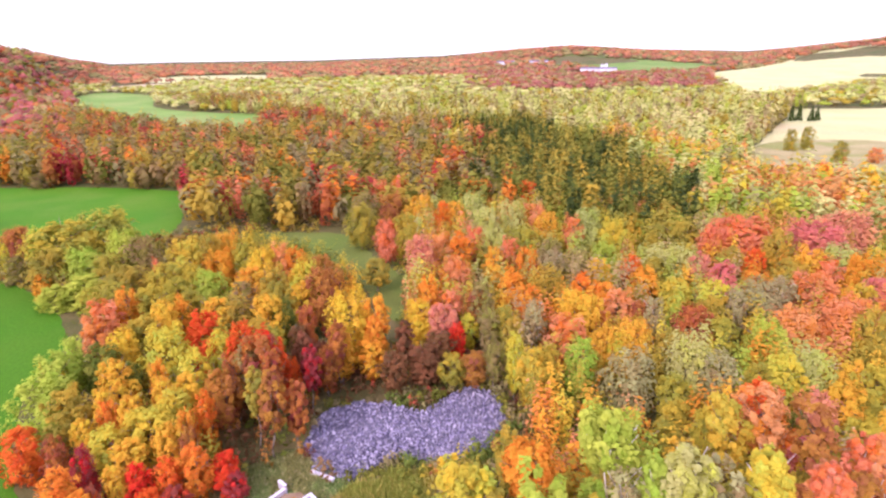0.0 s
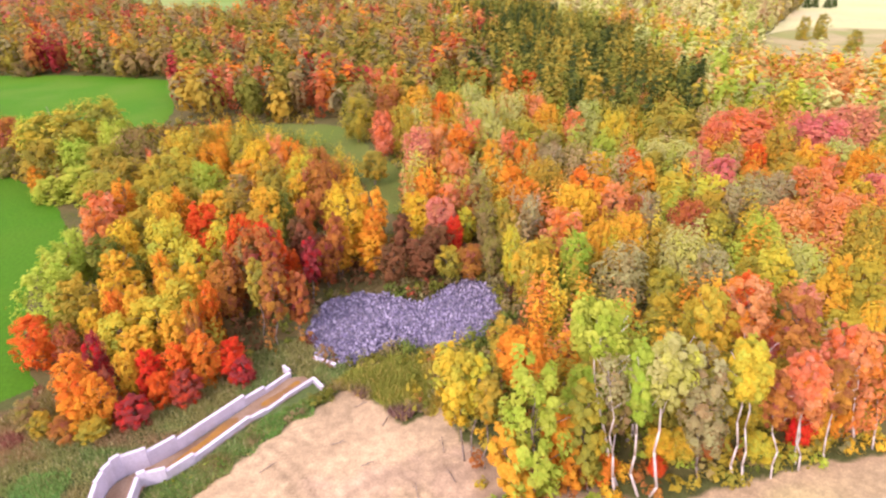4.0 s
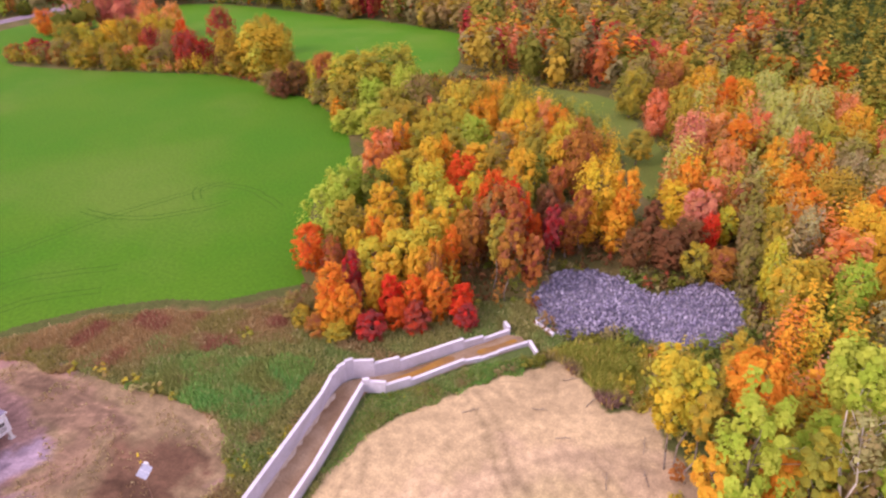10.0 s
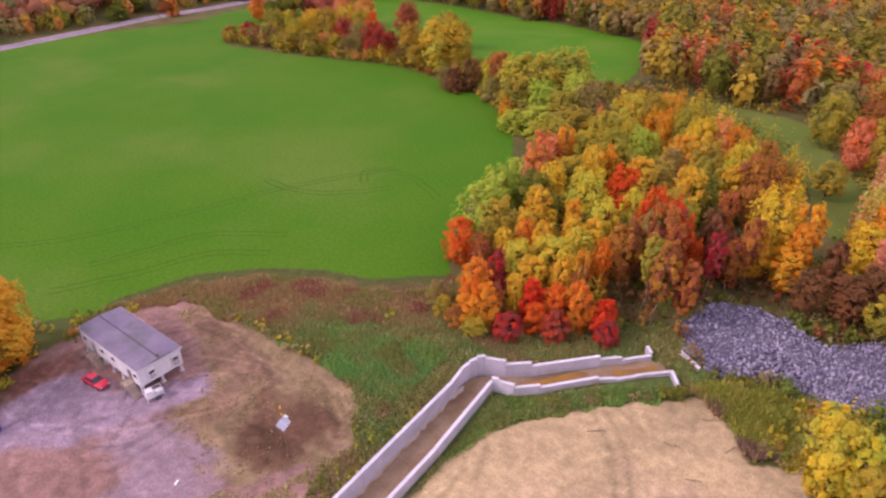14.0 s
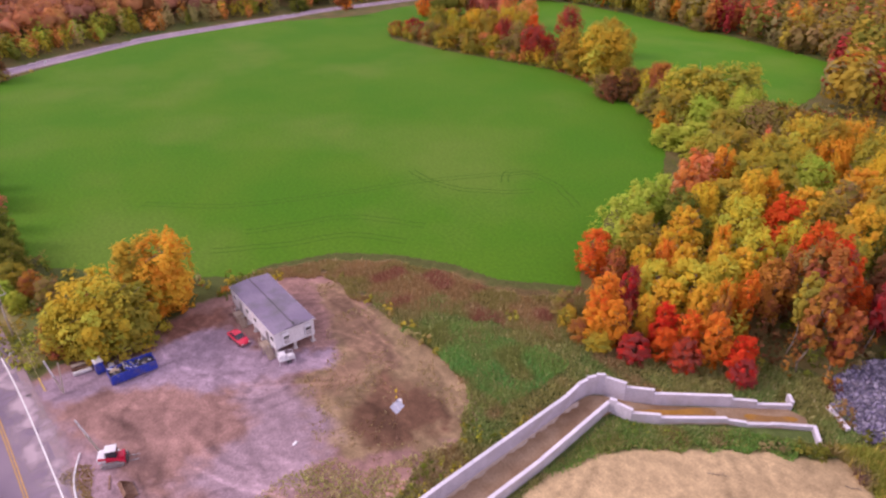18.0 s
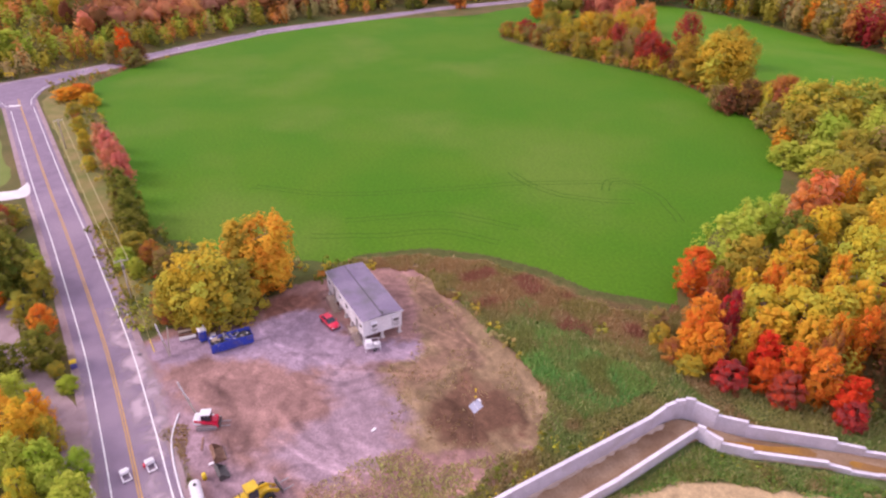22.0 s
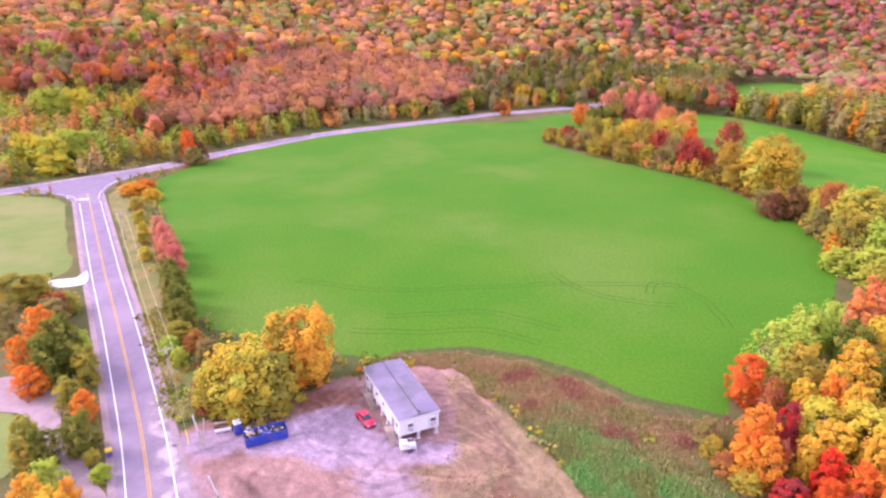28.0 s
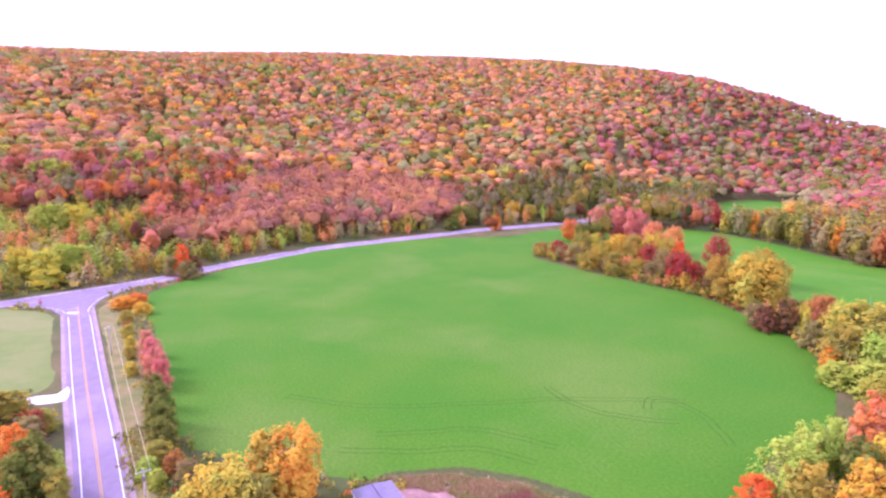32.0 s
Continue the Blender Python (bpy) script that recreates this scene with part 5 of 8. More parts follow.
WOOD_UPPER = [
    ("scarlet", 13.2, 245.6, 16, 6.3), ("scarlet", 32.2, 241.5, 16, 4.7), ("rust", 29.9, 283.3, 16, 4.4), ("brown", 22.7, 242.4, 15, 5.8), ("pale", 10.0, 222.2, 16, 4.9), ("amber", 2.9, 214.1, 15, 3.6),
    ("scarlet", -0.9, 214.3, 15, 3.6), ("pale", 22.2, 205.5, 17, 5.6), ("pale", 13.8, 198.5, 17, 4.4), ("salmon", 31.1, 208.9, 15, 4.9), ("amber", 32.7, 196.5, 15, 4.3), ("olive", -28.9, 206.4, 16, 5.6),
    ("gold", -12.2, 190.8, 17, 4.5), ("salmon", -18.3, 190.1, 15, 4.6), ("pink", -7.0, 165.9, 17, 4.8), ("salmon", -1.5, 173.1, 16, 4.2), ("orange", 4.2, 171.2, 16, 3.9), ("salmon", 2.3, 154.9, 14, 4.6),
    ("amber", 12.7, 161.1, 15, 3.2), ("salmon", 18.2, 171.4, 14, 3.4), ("orange", 22.0, 157.8, 16, 3.3), ("orange", 16.2, 143.4, 15, 3.3), ("orange", 18.3, 137.0, 13, 3.9), ("gold", 24.2, 145.2, 15, 4.4),
    ("brown", 30.0, 171.0, 14, 4.1), ("salmon", 9.2, 183.0, 14, 4.0), ("pale", 14.2, 182.8, 14, 4.8), ("olive", 24.3, 182.4, 14, 5.2), ("rust", -19.3, 227.7, 15, 5.3), ("amber", -8.9, 222.9, 15, 5.2),
    ("salmon", -27.8, 252.3, 15, 5.8), ("brown", -29.6, 228.3, 15, 5.3), ("orange", -19.2, 257.2, 15, 4.7), ("gold", -3.4, 273.8, 15, 6.3)]
# Russet here is red foliage darkened for the shade behind the stones.
PATH_EDGE = [
    ("orange", -4.7, 135.8, 16, 3.0), ("amber", -6.5, 129.1, 13, 3.9), ("salmon", 0.7, 134.0, 13, 3.4), ("pink", -1.5, 125.8, 13, 3.8), ("yellow", 4.4, 127.4, 10, 2.0), ("red", 2.1, 121.0, 11, 1.9),
    ("rust", 6.1, 131.5, 14, 2.7), ("brown", 8.0, 131.9, 16, 3.3), ("brown", 9.0, 121.8, 14, 2.4), ("olive", 12.5, 123.9, 13, 3.2), ("grey", 17.4, 120.3, 16, 2.5), ("gold", 13.5, 116.0, 14, 2.4),
    ("rust", 5.0, 112.0, 8, 3.0), ("russet", -4.8, 112.3, 10, 3.4), ("russet", -10.4, 110.0, 10, 2.8), ("gold", 0.8, 112.1, 8, 2.7), ("russet", -2.0, 116.9, 11, 2.9), ("brown", 9.2, 111.4, 11, 2.3),
    ("olive", -19.8, 166.6, 10, 4.0)]
WOOD_MIDDLE = [
    ("salmon", 40.0, 190.8, 15, 3.5), ("pale", 45.9, 197.2, 16, 4.9), ("yellow", 51.2, 183.8, 16, 4.6), ("lime", 45.3, 168.2, 13, 3.6), ("brown", 35.7, 161.1, 13, 4.9), ("grey", 28.6, 158.6, 14, 3.5),
    ("olive", 68.6, 183.0, 16, 9.1), ("pale", 58.7, 159.4, 15, 6.4), ("pale", 63.2, 156.9, 15, 4.3), ("scarlet", 48.9, 155.6, 14, 2.9), ("orange", 48.5, 144.9, 14, 3.8), ("salmon", 39.0, 132.8, 13, 4.2),
    ("scarlet", 32.9, 141.5, 14, 3.3), ("orange", 36.4, 137.6, 14, 3.4), ("yellow", 54.3, 139.5, 13, 3.9), ("pink", 66.2, 155.0, 14, 3.8), ("pink", 69.6, 148.3, 14, 3.7), ("scarlet", 82.8, 159.0, 14, 3.2),
    ("gold", 93.1, 167.7, 16, 5.2), ("orange", 78.4, 147.0, 12, 4.1), ("salmon", 89.1, 182.2, 16, 10.4), ("salmon", 78.9, 177.0, 15, 5.4), ("pink", 104.7, 171.8, 18, 9.0), ("pink", 122.9, 183.5, 17, 8.2),
    ("amber", 95.4, 155.7, 15, 5.3), ("pale", 104.1, 157.7, 15, 5.5), ("orange", 106.5, 151.3, 14, 5.4), ("salmon", 96.6, 149.5, 14, 3.7), ("amber", 40.4, 156.3, 13, 3.8), ("olive", 54.9, 155.8, 13, 3.9),
    ("olive", 78.0, 162.0, 13, 4.2), ("gold", 88.4, 152.5, 13, 4.2), ("amber", 27.9, 126.2, 16, 3.8), ("amber", 30.5, 123.0, 16, 3.2), ("salmon", 24.2, 115.0, 15, 4.1)]
WOOD_RIGHT = [
    ("salmon", 86.4, 137.3, 15, 5.5), ("yellow", 95.4, 134.6, 13, 4.1), ("pink", 101.9, 138.0, 13, 3.6), ("grey", 77.9, 136.3, 14, 3.9), ("yellow", 60.6, 132.7, 15, 4.0), ("gold", 58.9, 127.3, 13, 4.2),
    ("grey", 70.9, 133.4, 15, 4.8), ("grey", 63.3, 127.5, 15, 3.0), ("rust", 51.7, 121.3, 14, 4.6), ("rust", 43.7, 129.9, 12, 3.5), ("grey", 44.8, 123.2, 15, 2.3), ("amber", 35.9, 112.0, 15, 4.4),
    ("yellow", 33.2, 111.6, 13, 2.4), ("olive", 43.9, 111.3, 13, 3.5), ("salmon", 71.5, 118.7, 14, 5.3), ("salmon", 86.4, 124.3, 14, 5.8), ("gold", 86.9, 116.8, 14, 4.3), ("lime", 63.3, 113.3, 14, 4.5),
    ("olive", 56.1, 116.9, 13, 3.3), ("amber", 30.5, 111.5, 14, 2.5), ("yellow", 12.7, 107.5, 15, 1.8), ("yellow", 15.5, 103.3, 14, 3.3), ("gold", 18.6, 105.5, 13, 2.4), ("leaf", 24.6, 104.0, 15, 2.9),
    ("grey", 32.4, 98.9, 15, 4.8), ("pale", 43.1, 101.7, 17, 4.5), ("grey", 47.6, 98.5, 15, 3.4), ("yellow", 58.3, 97.2, 15, 3.5), ("pale", 64.4, 98.1, 15, 3.1), ("olive", 54.4, 97.6, 13, 3.0),
    ("amber", 69.7, 96.6, 14, 3.1), ("gold", 71.3, 91.8, 15, 4.1), ("amber", 65.4, 90.4, 13, 3.4), ("olive", 38.8, 95.5, 12, 3.2)]
WOOD_LOW = [
    ("scarlet", 49.5, 88.5, 15, 3.5), ("scarlet", 51.9, 82.8, 9, 3.1), ("pink", 59.3, 87.8, 13, 2.9), ("pink", 54.2, 80.8, 9, 3.2), ("yellow", 42.1, 84.3, 15, 3.0), ("gold", 39.5, 84.6, 12, 2.2),
    ("green", 54.3, 85.7, 11, 2.4), ("gold", 62.1, 80.9, 12, 3.8), ("amber", 66.5, 81.1, 14, 2.3), ("salmon", 54.7, 70.0, 16, 3.3), ("olive", 50.7, 70.7, 15, 2.5), ("salmon", 57.0, 66.2, 15, 2.5),
    ("olive", 34.2, 85.6, 9, 2.9), ("brown", 36.5, 83.7, 8, 2.4), ("gold", 45.5, 80.1, 10, 2.9), ("olive", 20.5, 70.4, 12, 2.5), ("olive", 47.2, 69.9, 12, 2.3), ("gold", 37.0, 89.5, 11, 2.5),
    ("olive", 62.1, 73.7, 13, 2.5)]
WOOD_FRONT = [
    ("gold", 8.8, 80.4, 12, 2.4), ("lime", 24.5, 76.3, 17, 4.7), ("leaf", 19.0, 68.0, 12, 3.2), ("lime", 25.6, 66.8, 13, 3.2), ("olive", 31.0, 68.0, 12, 3.2), ("olive", 37.0, 67.0, 12, 3.2), ("gold", 44.0, 68.0, 12, 3.2),
    ("amber", 28.6, 62.4, 6, 2.2), ("yellow", 31.6, 62.6, 5.5, 2.2), ("orange", 20.0, 59.0, 5, 1.8), ("rust", 17.0, 58.6, 5, 2.0), ("red", 47.8, 64.1, 9, 1.8), ("amber", 50.5, 65.6, 8, 2.2),
    ("rust", 35.0, 63.2, 5, 2.0), ("orange", 54.0, 66.8, 8, 2.2), ("lime", 14.6, 62.5, 12, 2.8), ("gold", 57.5, 68.0, 11, 2.8), ("red", 27.5, 60.0, 3.5, 1.2), ("yellow", 42.0, 62.4, 5, 2.0)]
HEDGEROW = [
    ("rust", -285.0, 173.4, 7, 5.5), ("maroon", -277.5, 179.0, 9, 6.3), ("orange", -319.6, 213.8, 13, 6.3), ("olive", -272.2, 190.6, 14, 6.4), ("yellow", -267.1, 195.0, 14, 4.5), ("pink", -317.8, 233.1, 20, 8.2),
    ("pink", -310.0, 242.3, 21, 8.6), ("pink", -298.3, 245.3, 21, 9.1), ("salmon", -274.2, 237.8, 17, 6.9), ("amber", -248.5, 195.3, 16, 7.5), ("gold", -240.1, 198.5, 17, 7.4), ("gold", -249.4, 188.4, 13, 6.3),
    ("yellow", -241.4, 209.6, 17, 6.7), ("maroon", -225.8, 195.2, 15, 5.7), ("gold", -233.3, 211.5, 16, 6.0), ("brown", -215.1, 194.0, 15, 5.8), ("red", -218.0, 204.7, 17, 4.6), ("maroon", -204.5, 194.4, 15, 8.0),
    ("maroon", -201.8, 200.3, 12, 4.4), ("salmon", -262.5, 242.3, 16, 6.8), ("salmon", -234.5, 189.4, 8, 4.2), ("olive", -232.6, 180.7, 11, 5.4), ("gold", -245.7, 177.6, 10, 5.6), ("brown", -260.8, 178.2, 10, 5.8),
    ("gold", -226.1, 188.4, 9, 5.4), ("brown", -218.6, 191.6, 9, 6.7)]
HEDGEROW_END = [
    ("maroon", -211.0, 221.1, 20, 7.0), ("gold", -188.6, 198.6, 17, 7.0), ("gold", -181.2, 205.9, 19, 6.5), ("yellow", -170.4, 197.4, 20, 11.5), ("gold", -167.7, 206.1, 19, 7.1), ("russet", -146.9, 178.6, 9, 4.5),
    ("russet", -143.6, 183.1, 12, 5.0), ("brown", -152.7, 180.1, 8, 4.8), ("yellow", -138.5, 185.2, 12, 1.7), ("rust", -139.2, 193.8, 13, 6.8), ("brown", -138.2, 189.2, 10, 4.8), ("gold", -179.8, 194.5, 10, 6.8),
    ("gold", -173.4, 196.7, 9, 5.6), ("russet", -189.3, 196.7, 10, 5.0), ("brown", -139.9, 186.6, 6, 4.3), ("gold", -193.2, 228.9, 17, 8.2)]
FAR_HEDGE = [
    ("gold", -312.8, 373.0, 15, 11.9), ("olive", -293.9, 355.8, 12, 9.2), ("brown", -326.9, 366.7, 13, 8.9), ("olive", -353.7, 367.4, 9, 6.5), ("red", -283.3, 379.3, 14, 9.9), ("yellow", -300.4, 403.8, 17, 9.6),
    ("olive", -282.6, 364.4, 14, 9.2), ("brown", -282.8, 398.3, 14, 10.2), ("gold", -230.0, 336.8, 13, 10.0), ("amber", -232.6, 353.3, 15, 10.4), ("olive", -326.9, 362.4, 9, 6.6), ("red", -261.6, 350.9, 9, 8.0),
    ("brown", -208.1, 318.1, 8, 6.9), ("gold", -284.8, 348.1, 8, 7.0)]
ROAD_BEND = [
    ("red", -294.6, -3.5, 14.5, 4.6), ("brown", -297.4, -8.6, 9, 5.2), ("brown", -290.2, -2.0, 8, 5.6), ("russet", -296.0, 0.6, 9, 4.6), ("lime", -467.2, -81.8, 17, 13.3), ("lime", -370.7, -66.7, 16, 10.6), ("yellow", -373.0, -54.4, 15, 10.6),
    ("salmon", -420.0, -51.4, 16, 11.1), ("yellow", -468.4, -73.4, 15, 10.7), ("yellow", -308.6, -67.7, 13, 7.5), ("yellow", -300.4, -57.9, 14, 8.7), ("lime", -311.0, -51.3, 13, 10.4), ("lime", -316.6, -46.2, 11, 8.8),
    ("yellow", -290.8, -55.3, 8, 8.2), ("yellow", -358.1, -27.9, 16, 5.9), ("salmon", -391.4, -15.5, 17, 10.3), ("lime", -504.3, -33.7, 15, 10.1), ("salmon", -370.8, -22.1, 15, 7.8), ("rust", -423.5, -10.3, 16, 9.2),
    ("orange", -434.4, 53.7, 16, 7.9), ("yellow", -446.6, 2.8, 16, 9.3), ("yellow", -482.5, 39.9, 15, 11.0), ("yellow", -529.5, -27.6, 16, 11.0)]
ROAD_END = [
    ("green", -393.5, 176.6, 14, 11.0), ("orange", -367.7, 188.1, 10, 4.5), ("amber", -402.0, 219.2, 14, 7.5), ("gold", -400.4, 230.6, 12, 7.6), ("green", -385.1, 248.1, 8, 5.0), ("green", -378.6, 161.1, 8, 7.5)]
ROADSIDE_LEFT = [
    ("orange", -130.2, -33.2, 11, 3.9), ("orange", -122.0, -35.3, 9, 2.8), ("orange", -115.7, -32.8, 6, 3.6), ("green", -122.3, -28.6, 12, 4.9), ("green", -118.5, -30.4, 10, 3.6), ("lime", -123.0, -25.2, 8, 2.0),
    ("olive", -116.4, -24.2, 8, 2.7), ("olive", -109.0, -26.2, 6, 2.5), ("orange", -103.7, -23.1, 6, 2.4), ("green", -94.5, -22.4, 7.5, 3.4), ("leaf", -87.3, -19.3, 2.5, 1.7), ("olive", -90.8, -20.6, 3, 1.5),
    ("olive", -96.1, -29.9, 8, 2.6), ("green", -93.4, -27.5, 7, 2.6), ("olive", -92.1, -29.9, 7, 2.0), ("lime", -83.5, -24.9, 8, 2.8), ("amber", -79.7, -26.2, 9, 2.8), ("orange", -78.8, -21.6, 8, 2.0),
    ("amber", -75.6, -23.0, 9, 3.1), ("gold", -74.3, -20.4, 7, 1.8), ("olive", -75.4, -27.2, 8, 2.2), ("lime", -71.0, -24.0, 8, 2.6), ("lime", -70.8, -27.7, 7, 1.7), ("leaf", -69.7, -20.6, 7, 2.5),
    ("lime", -66.4, -19.9, 6, 2.1), ("yellow", -66.2, -23.1, 7, 1.7), ("leaf", -68.8, -17.1, 5, 1.7), ("lime", -62.7, -17.3, 7, 2.4), ("lime", -60.4, -18.3, 7, 2.3), ("gold", -61.8, -24.2, 7, 2.0),
    ("olive", -149.5, -32.1, 5, 3.7), ("rust", -148.3, -32.9, 6, 2.7), ("brown", -144.0, -33.6, 6, 4.3), ("olive", -157.6, -44.0, 8, 4.7), ("brown", -139.1, -41.0, 9, 3.5), ("olive", -160.9, -40.5, 6, 4.0)]
BANK_TREES = [
    ("red", 168.0, 290.0, 12.0, 5.2), ("scarlet", 178.0, 292.0, 12.0, 5.2), ("pink", 186.0, 288.0, 10.0, 5.0), ("olive", 218.0, 397.0, 14.0, 4.6), ("olive", 230.0, 400.0, 15.0, 5.0), ("olive", 225.0, 356.0, 12.0, 5.0), ("salmon", 241.0, 350.0, 9.0, 5.0),
    ("rust", 160.0, 344.0, 14.0, 5.0), ("gold", 172.0, 400.0, 12.0, 4.2), ("pine", 286.0, 552.0, 12.0, 4.0), ("pine", 293.0, 556.0, 15.0, 4.4), ("pine", 300.0, 550.0, 14.0, 4.2), ("pine", 308.0, 553.0, 15.0, 4.6), ("pine", 316.0, 548.0, 13.0, 4.2), ("pine", 323.0, 552.0, 12.0, 4.0)]
# Yellow left, olive right: lit and shaded sides of one tree, by colour.
YARD_EDGE = [
    ("yellow", -95.8, 2.4, 14.5, 6.4), ("olive", -96.6, 8.0, 10.5, 4.4), ("gold", -103.0, 9.6, 15.0, 5.0), ("amber", -102.5, 14.2, 14.8, 7.2), ("gold", -98.1, -2.2, 9.8, 4.5), ("rust", -99.7, -3.8, 6.9, 3.2),
    ("olive", -94.9, 6.2, 11.5, 4.6), ("gold", -96.4, 1.8, 9.5, 4.6), ("orange", -100.8, 9.7, 9.7, 4.6), ("pink", -191.8, -13.7, 8, 2.9), ("pink", -180.6, -11.6, 9, 3.6), ("pink", -171.7, -10.1, 9, 3.6),
    ("pink", -165.3, -9.1, 8, 3.0), ("green", -153.9, -10.1, 9, 3.1), ("green", -143.8, -8.4, 10, 3.6), ("green", -136.3, -8.1, 9, 3.6), ("green", -130.6, -7.8, 8, 3.0), ("brown", -144.5, -9.9, 7, 2.8),
    ("yellow", -200.6, -18.6, 4, 2.1), ("gold", -191.3, -18.1, 4, 2.2), ("yellow", -177.8, -16.9, 4, 2.2), ("gold", -210.4, -19.8, 5, 2.6), ("olive", -126.2, -8.8, 5, 3.2), ("rust", -121.0, -5.4, 5, 2.6),
    ("lime", -122.3, -10.2, 4, 2.4), ("lime", -116.8, -8.3, 4, 1.9), ("brown", -116.5, -3.3, 5, 2.5), ("orange", -248.5, -23.7, 4, 5.8), ("orange", -252.6, -20.2, 4, 4.7), ("gold", -229.9, -21.9, 4, 2.8),
    ("amber", -238.6, -17.3, 4, 3.8)]
PLACES = (("trees of the grove", GROVE_FRONT), ("trees of the grove", GROVE_MIDDLE), ("trees of the grove", GROVE_TOP), ("trees of the grove", GROVE_BACK), ("trees of the grove", GROVE_END), ("trees of the bright wood", WOOD_UPPER), ("trees of the bright wood", PATH_EDGE),
          ("trees of the bright wood", WOOD_MIDDLE), ("trees of the bright wood", WOOD_RIGHT), ("trees of the bright wood", WOOD_LOW), ("trees of the bright wood", WOOD_FRONT),
          ("trees of the hedgerow", HEDGEROW), ("trees of the hedgerow", HEDGEROW_END), ("trees of the far hedge", FAR_HEDGE), ("trees along the crossing road", ROAD_BEND), ("trees along the crossing road", ROAD_END),
          ("trees beside the road", ROADSIDE_LEFT), ("trees round the yard", YARD_EDGE), ("trees on the grass bank", BANK_TREES))
STANDING = []
for group, rows in PLACES:
    for hue, x, y, high, wide in rows:
        low = rows in (GROVE_FRONT, GROVE_END, BANK_TREES, HEDGEROW, HEDGEROW_END, FAR_HEDGE, ROAD_BEND, ROAD_END, ROADSIDE_LEFT, YARD_EDGE)
        wide *= 1.18 if "wood" in group or "grove" in group else 1.0
        plant(hue, x, y, high, wide, group, 2 if low and wide > 1.5 else None)
        STANDING.append((x, y, wide))
# the tall trees at the edge of the straw: colour, x, y, height, crown radius, foot of the crown, lean, leafless share, white bark
EDGE_TREES = [
    ("yellow", 2.4, 63.2, 19.6, 3.7, 8.0, -1.7, 0.1, 0), ("lime", 11.2, 54.8, 24.5, 4.6, 2.0, -1.7, 0.0, 0), ("amber", 9.2, 54.2, 15.5, 2.5, 2.0, -3.0, 0.1, 0), ("orange", 16.2, 57.0, 14.2, 2.6, 2.4, -3.0, 0.15, 0),
    ("orange", 10.8, 66.2, 19.6, 4.0, 12.0, -1.5, 0.0, 0), ("lime", 22.3, 58.6, 28.0, 4.0, 21.0, -6.0, 0.2, 1), ("grey", 21.6, 57.0, 23.0, 2.8, 16.0, -3.0, 0.9, 1), ("lime", 24.6, 56.8, 24.2, 2.2, 13.0, -2.7, 0.25, 1),
    ("pale", 26.0, 57.0, 25.4, 3.4, 16.0, -0.5, 0.15, 1), ("grey", 33.0, 58.4, 21.9, 3.9, 6.5, -3.0, 0.25, 0), ("yellow", 37.8, 59.4, 22.6, 3.2, 14.0, -2.2, 0.1, 1), ("salmon", 47.4, 62.0, 17.5, 3.6, 8.5, -2.0, 0.15, 1),
    ("salmon", 46.4, 74.8, 21.3, 4.2, 10.0, -3.7, 0.0, 0), ("yellow", 41.3, 74.3, 19.6, 3.2, 9.0, -4.0, 0.1, 0), ("rust", 51.6, 69.5, 22.0, 3.8, 9.0, -4.5, 0.1, 0), ("olive", 18.3, 57.6, 19.0, 2.8, 3.0, -2.2, 0.1, 0), ("salmon", 54.5, 66.5, 19.0, 3.2, 9.0, -2.0, 0.25, 1),
    ("yellow", 38.9, 59.0, 20.5, 2.2, 14.5, -2.4, 0.3, 1), ("rust", 42.9, 59.6, 17.0, 2.2, 9.0, -2.4, 0.35, 1), ("salmon", 47.2, 60.9, 19.0, 2.6, 11.0, -2.8, 0.3, 1), ("rust", 51.3, 61.6, 17.0, 2.4, 9.5, -2.2, 0.3, 1), ("salmon", 56.1, 64.4, 19.5, 3.0, 12.5, -2.6, 0.2, 1),
    ("gold", 59.4, 64.6, 18.0, 2.8, 10.0, -2.4, 0.2, 1), ("brown", 22.0, 60.6, 17.0, 2.0, 8.0, -0.5, 0.5, 1), ("yellow", 3.4, 63.6, 17.5, 2.4, 9.5, 0.8, 0.3, 0), ("gold", 5.1, 61.9, 16.0, 2.0, 9.0, 0.3, 0.4, 0),
    ("rust", -29.6, 90.4, 17.0, 2.6, 6.0, 0.5, 0.45, 0), ("rust", -26.0, 92.6, 14.0, 2.2, 4.0, 0.4, 0.3, 0), ("olive", -33.0, 93.5, 16.0, 2.3, 7.0, 0.3, 0.4, 0), ("rust", -30.5, 98.5, 17.0, 2.2, 7.0, -0.3, 0.4, 0),
    ("maroon", -25.5, 103.5, 15.0, 2.1, 6.0, 0.2, 0.4, 0), ("rust", -22.0, 112.0, 16.0, 2.3, 6.0, 0.3, 0.3, 0), ("russet", -28.0, 109.0, 15.0, 2.2, 6.0, 0.2, 0.3, 0), ("orange", -15.0, 117.0, 15.0, 2.5, 5.0, 0.2, 0.2, 0), ("russet", -9.0, 116.0, 14.0, 2.2, 5.0, 0.2, 0.3, 0)]
for k, (hue, x, y, high, wide, foot, slant, bare, white) in enumerate(EDGE_TREES):
    ob = tree_kind("birch_tree" if white else "broadleaf_tree", 700 + k, hue, *SECOND[hue], high=high, wide=wide, base=foot, count=4600, lumps=72, leaf=0.25, lump_size=0.2, bare=bare, lean=slant / (0.35 * high), bark=M_BIRCH if white else None, girth=0.5,
                   label="dead leafless birch with white limbs" if bare > 0.8 else "leaning white birch with a thin crown" if white else LABELS[hue])
    ob.matrix_world = pose(x, y, float(ground_at(x, y)), 0, 0, -math.degrees(math.atan2(x, y)))
    ob["group"] = "trees at the edge of the straw"
    STANDING.append((x, y, 1.5))
STANDING = np.array(STANDING)


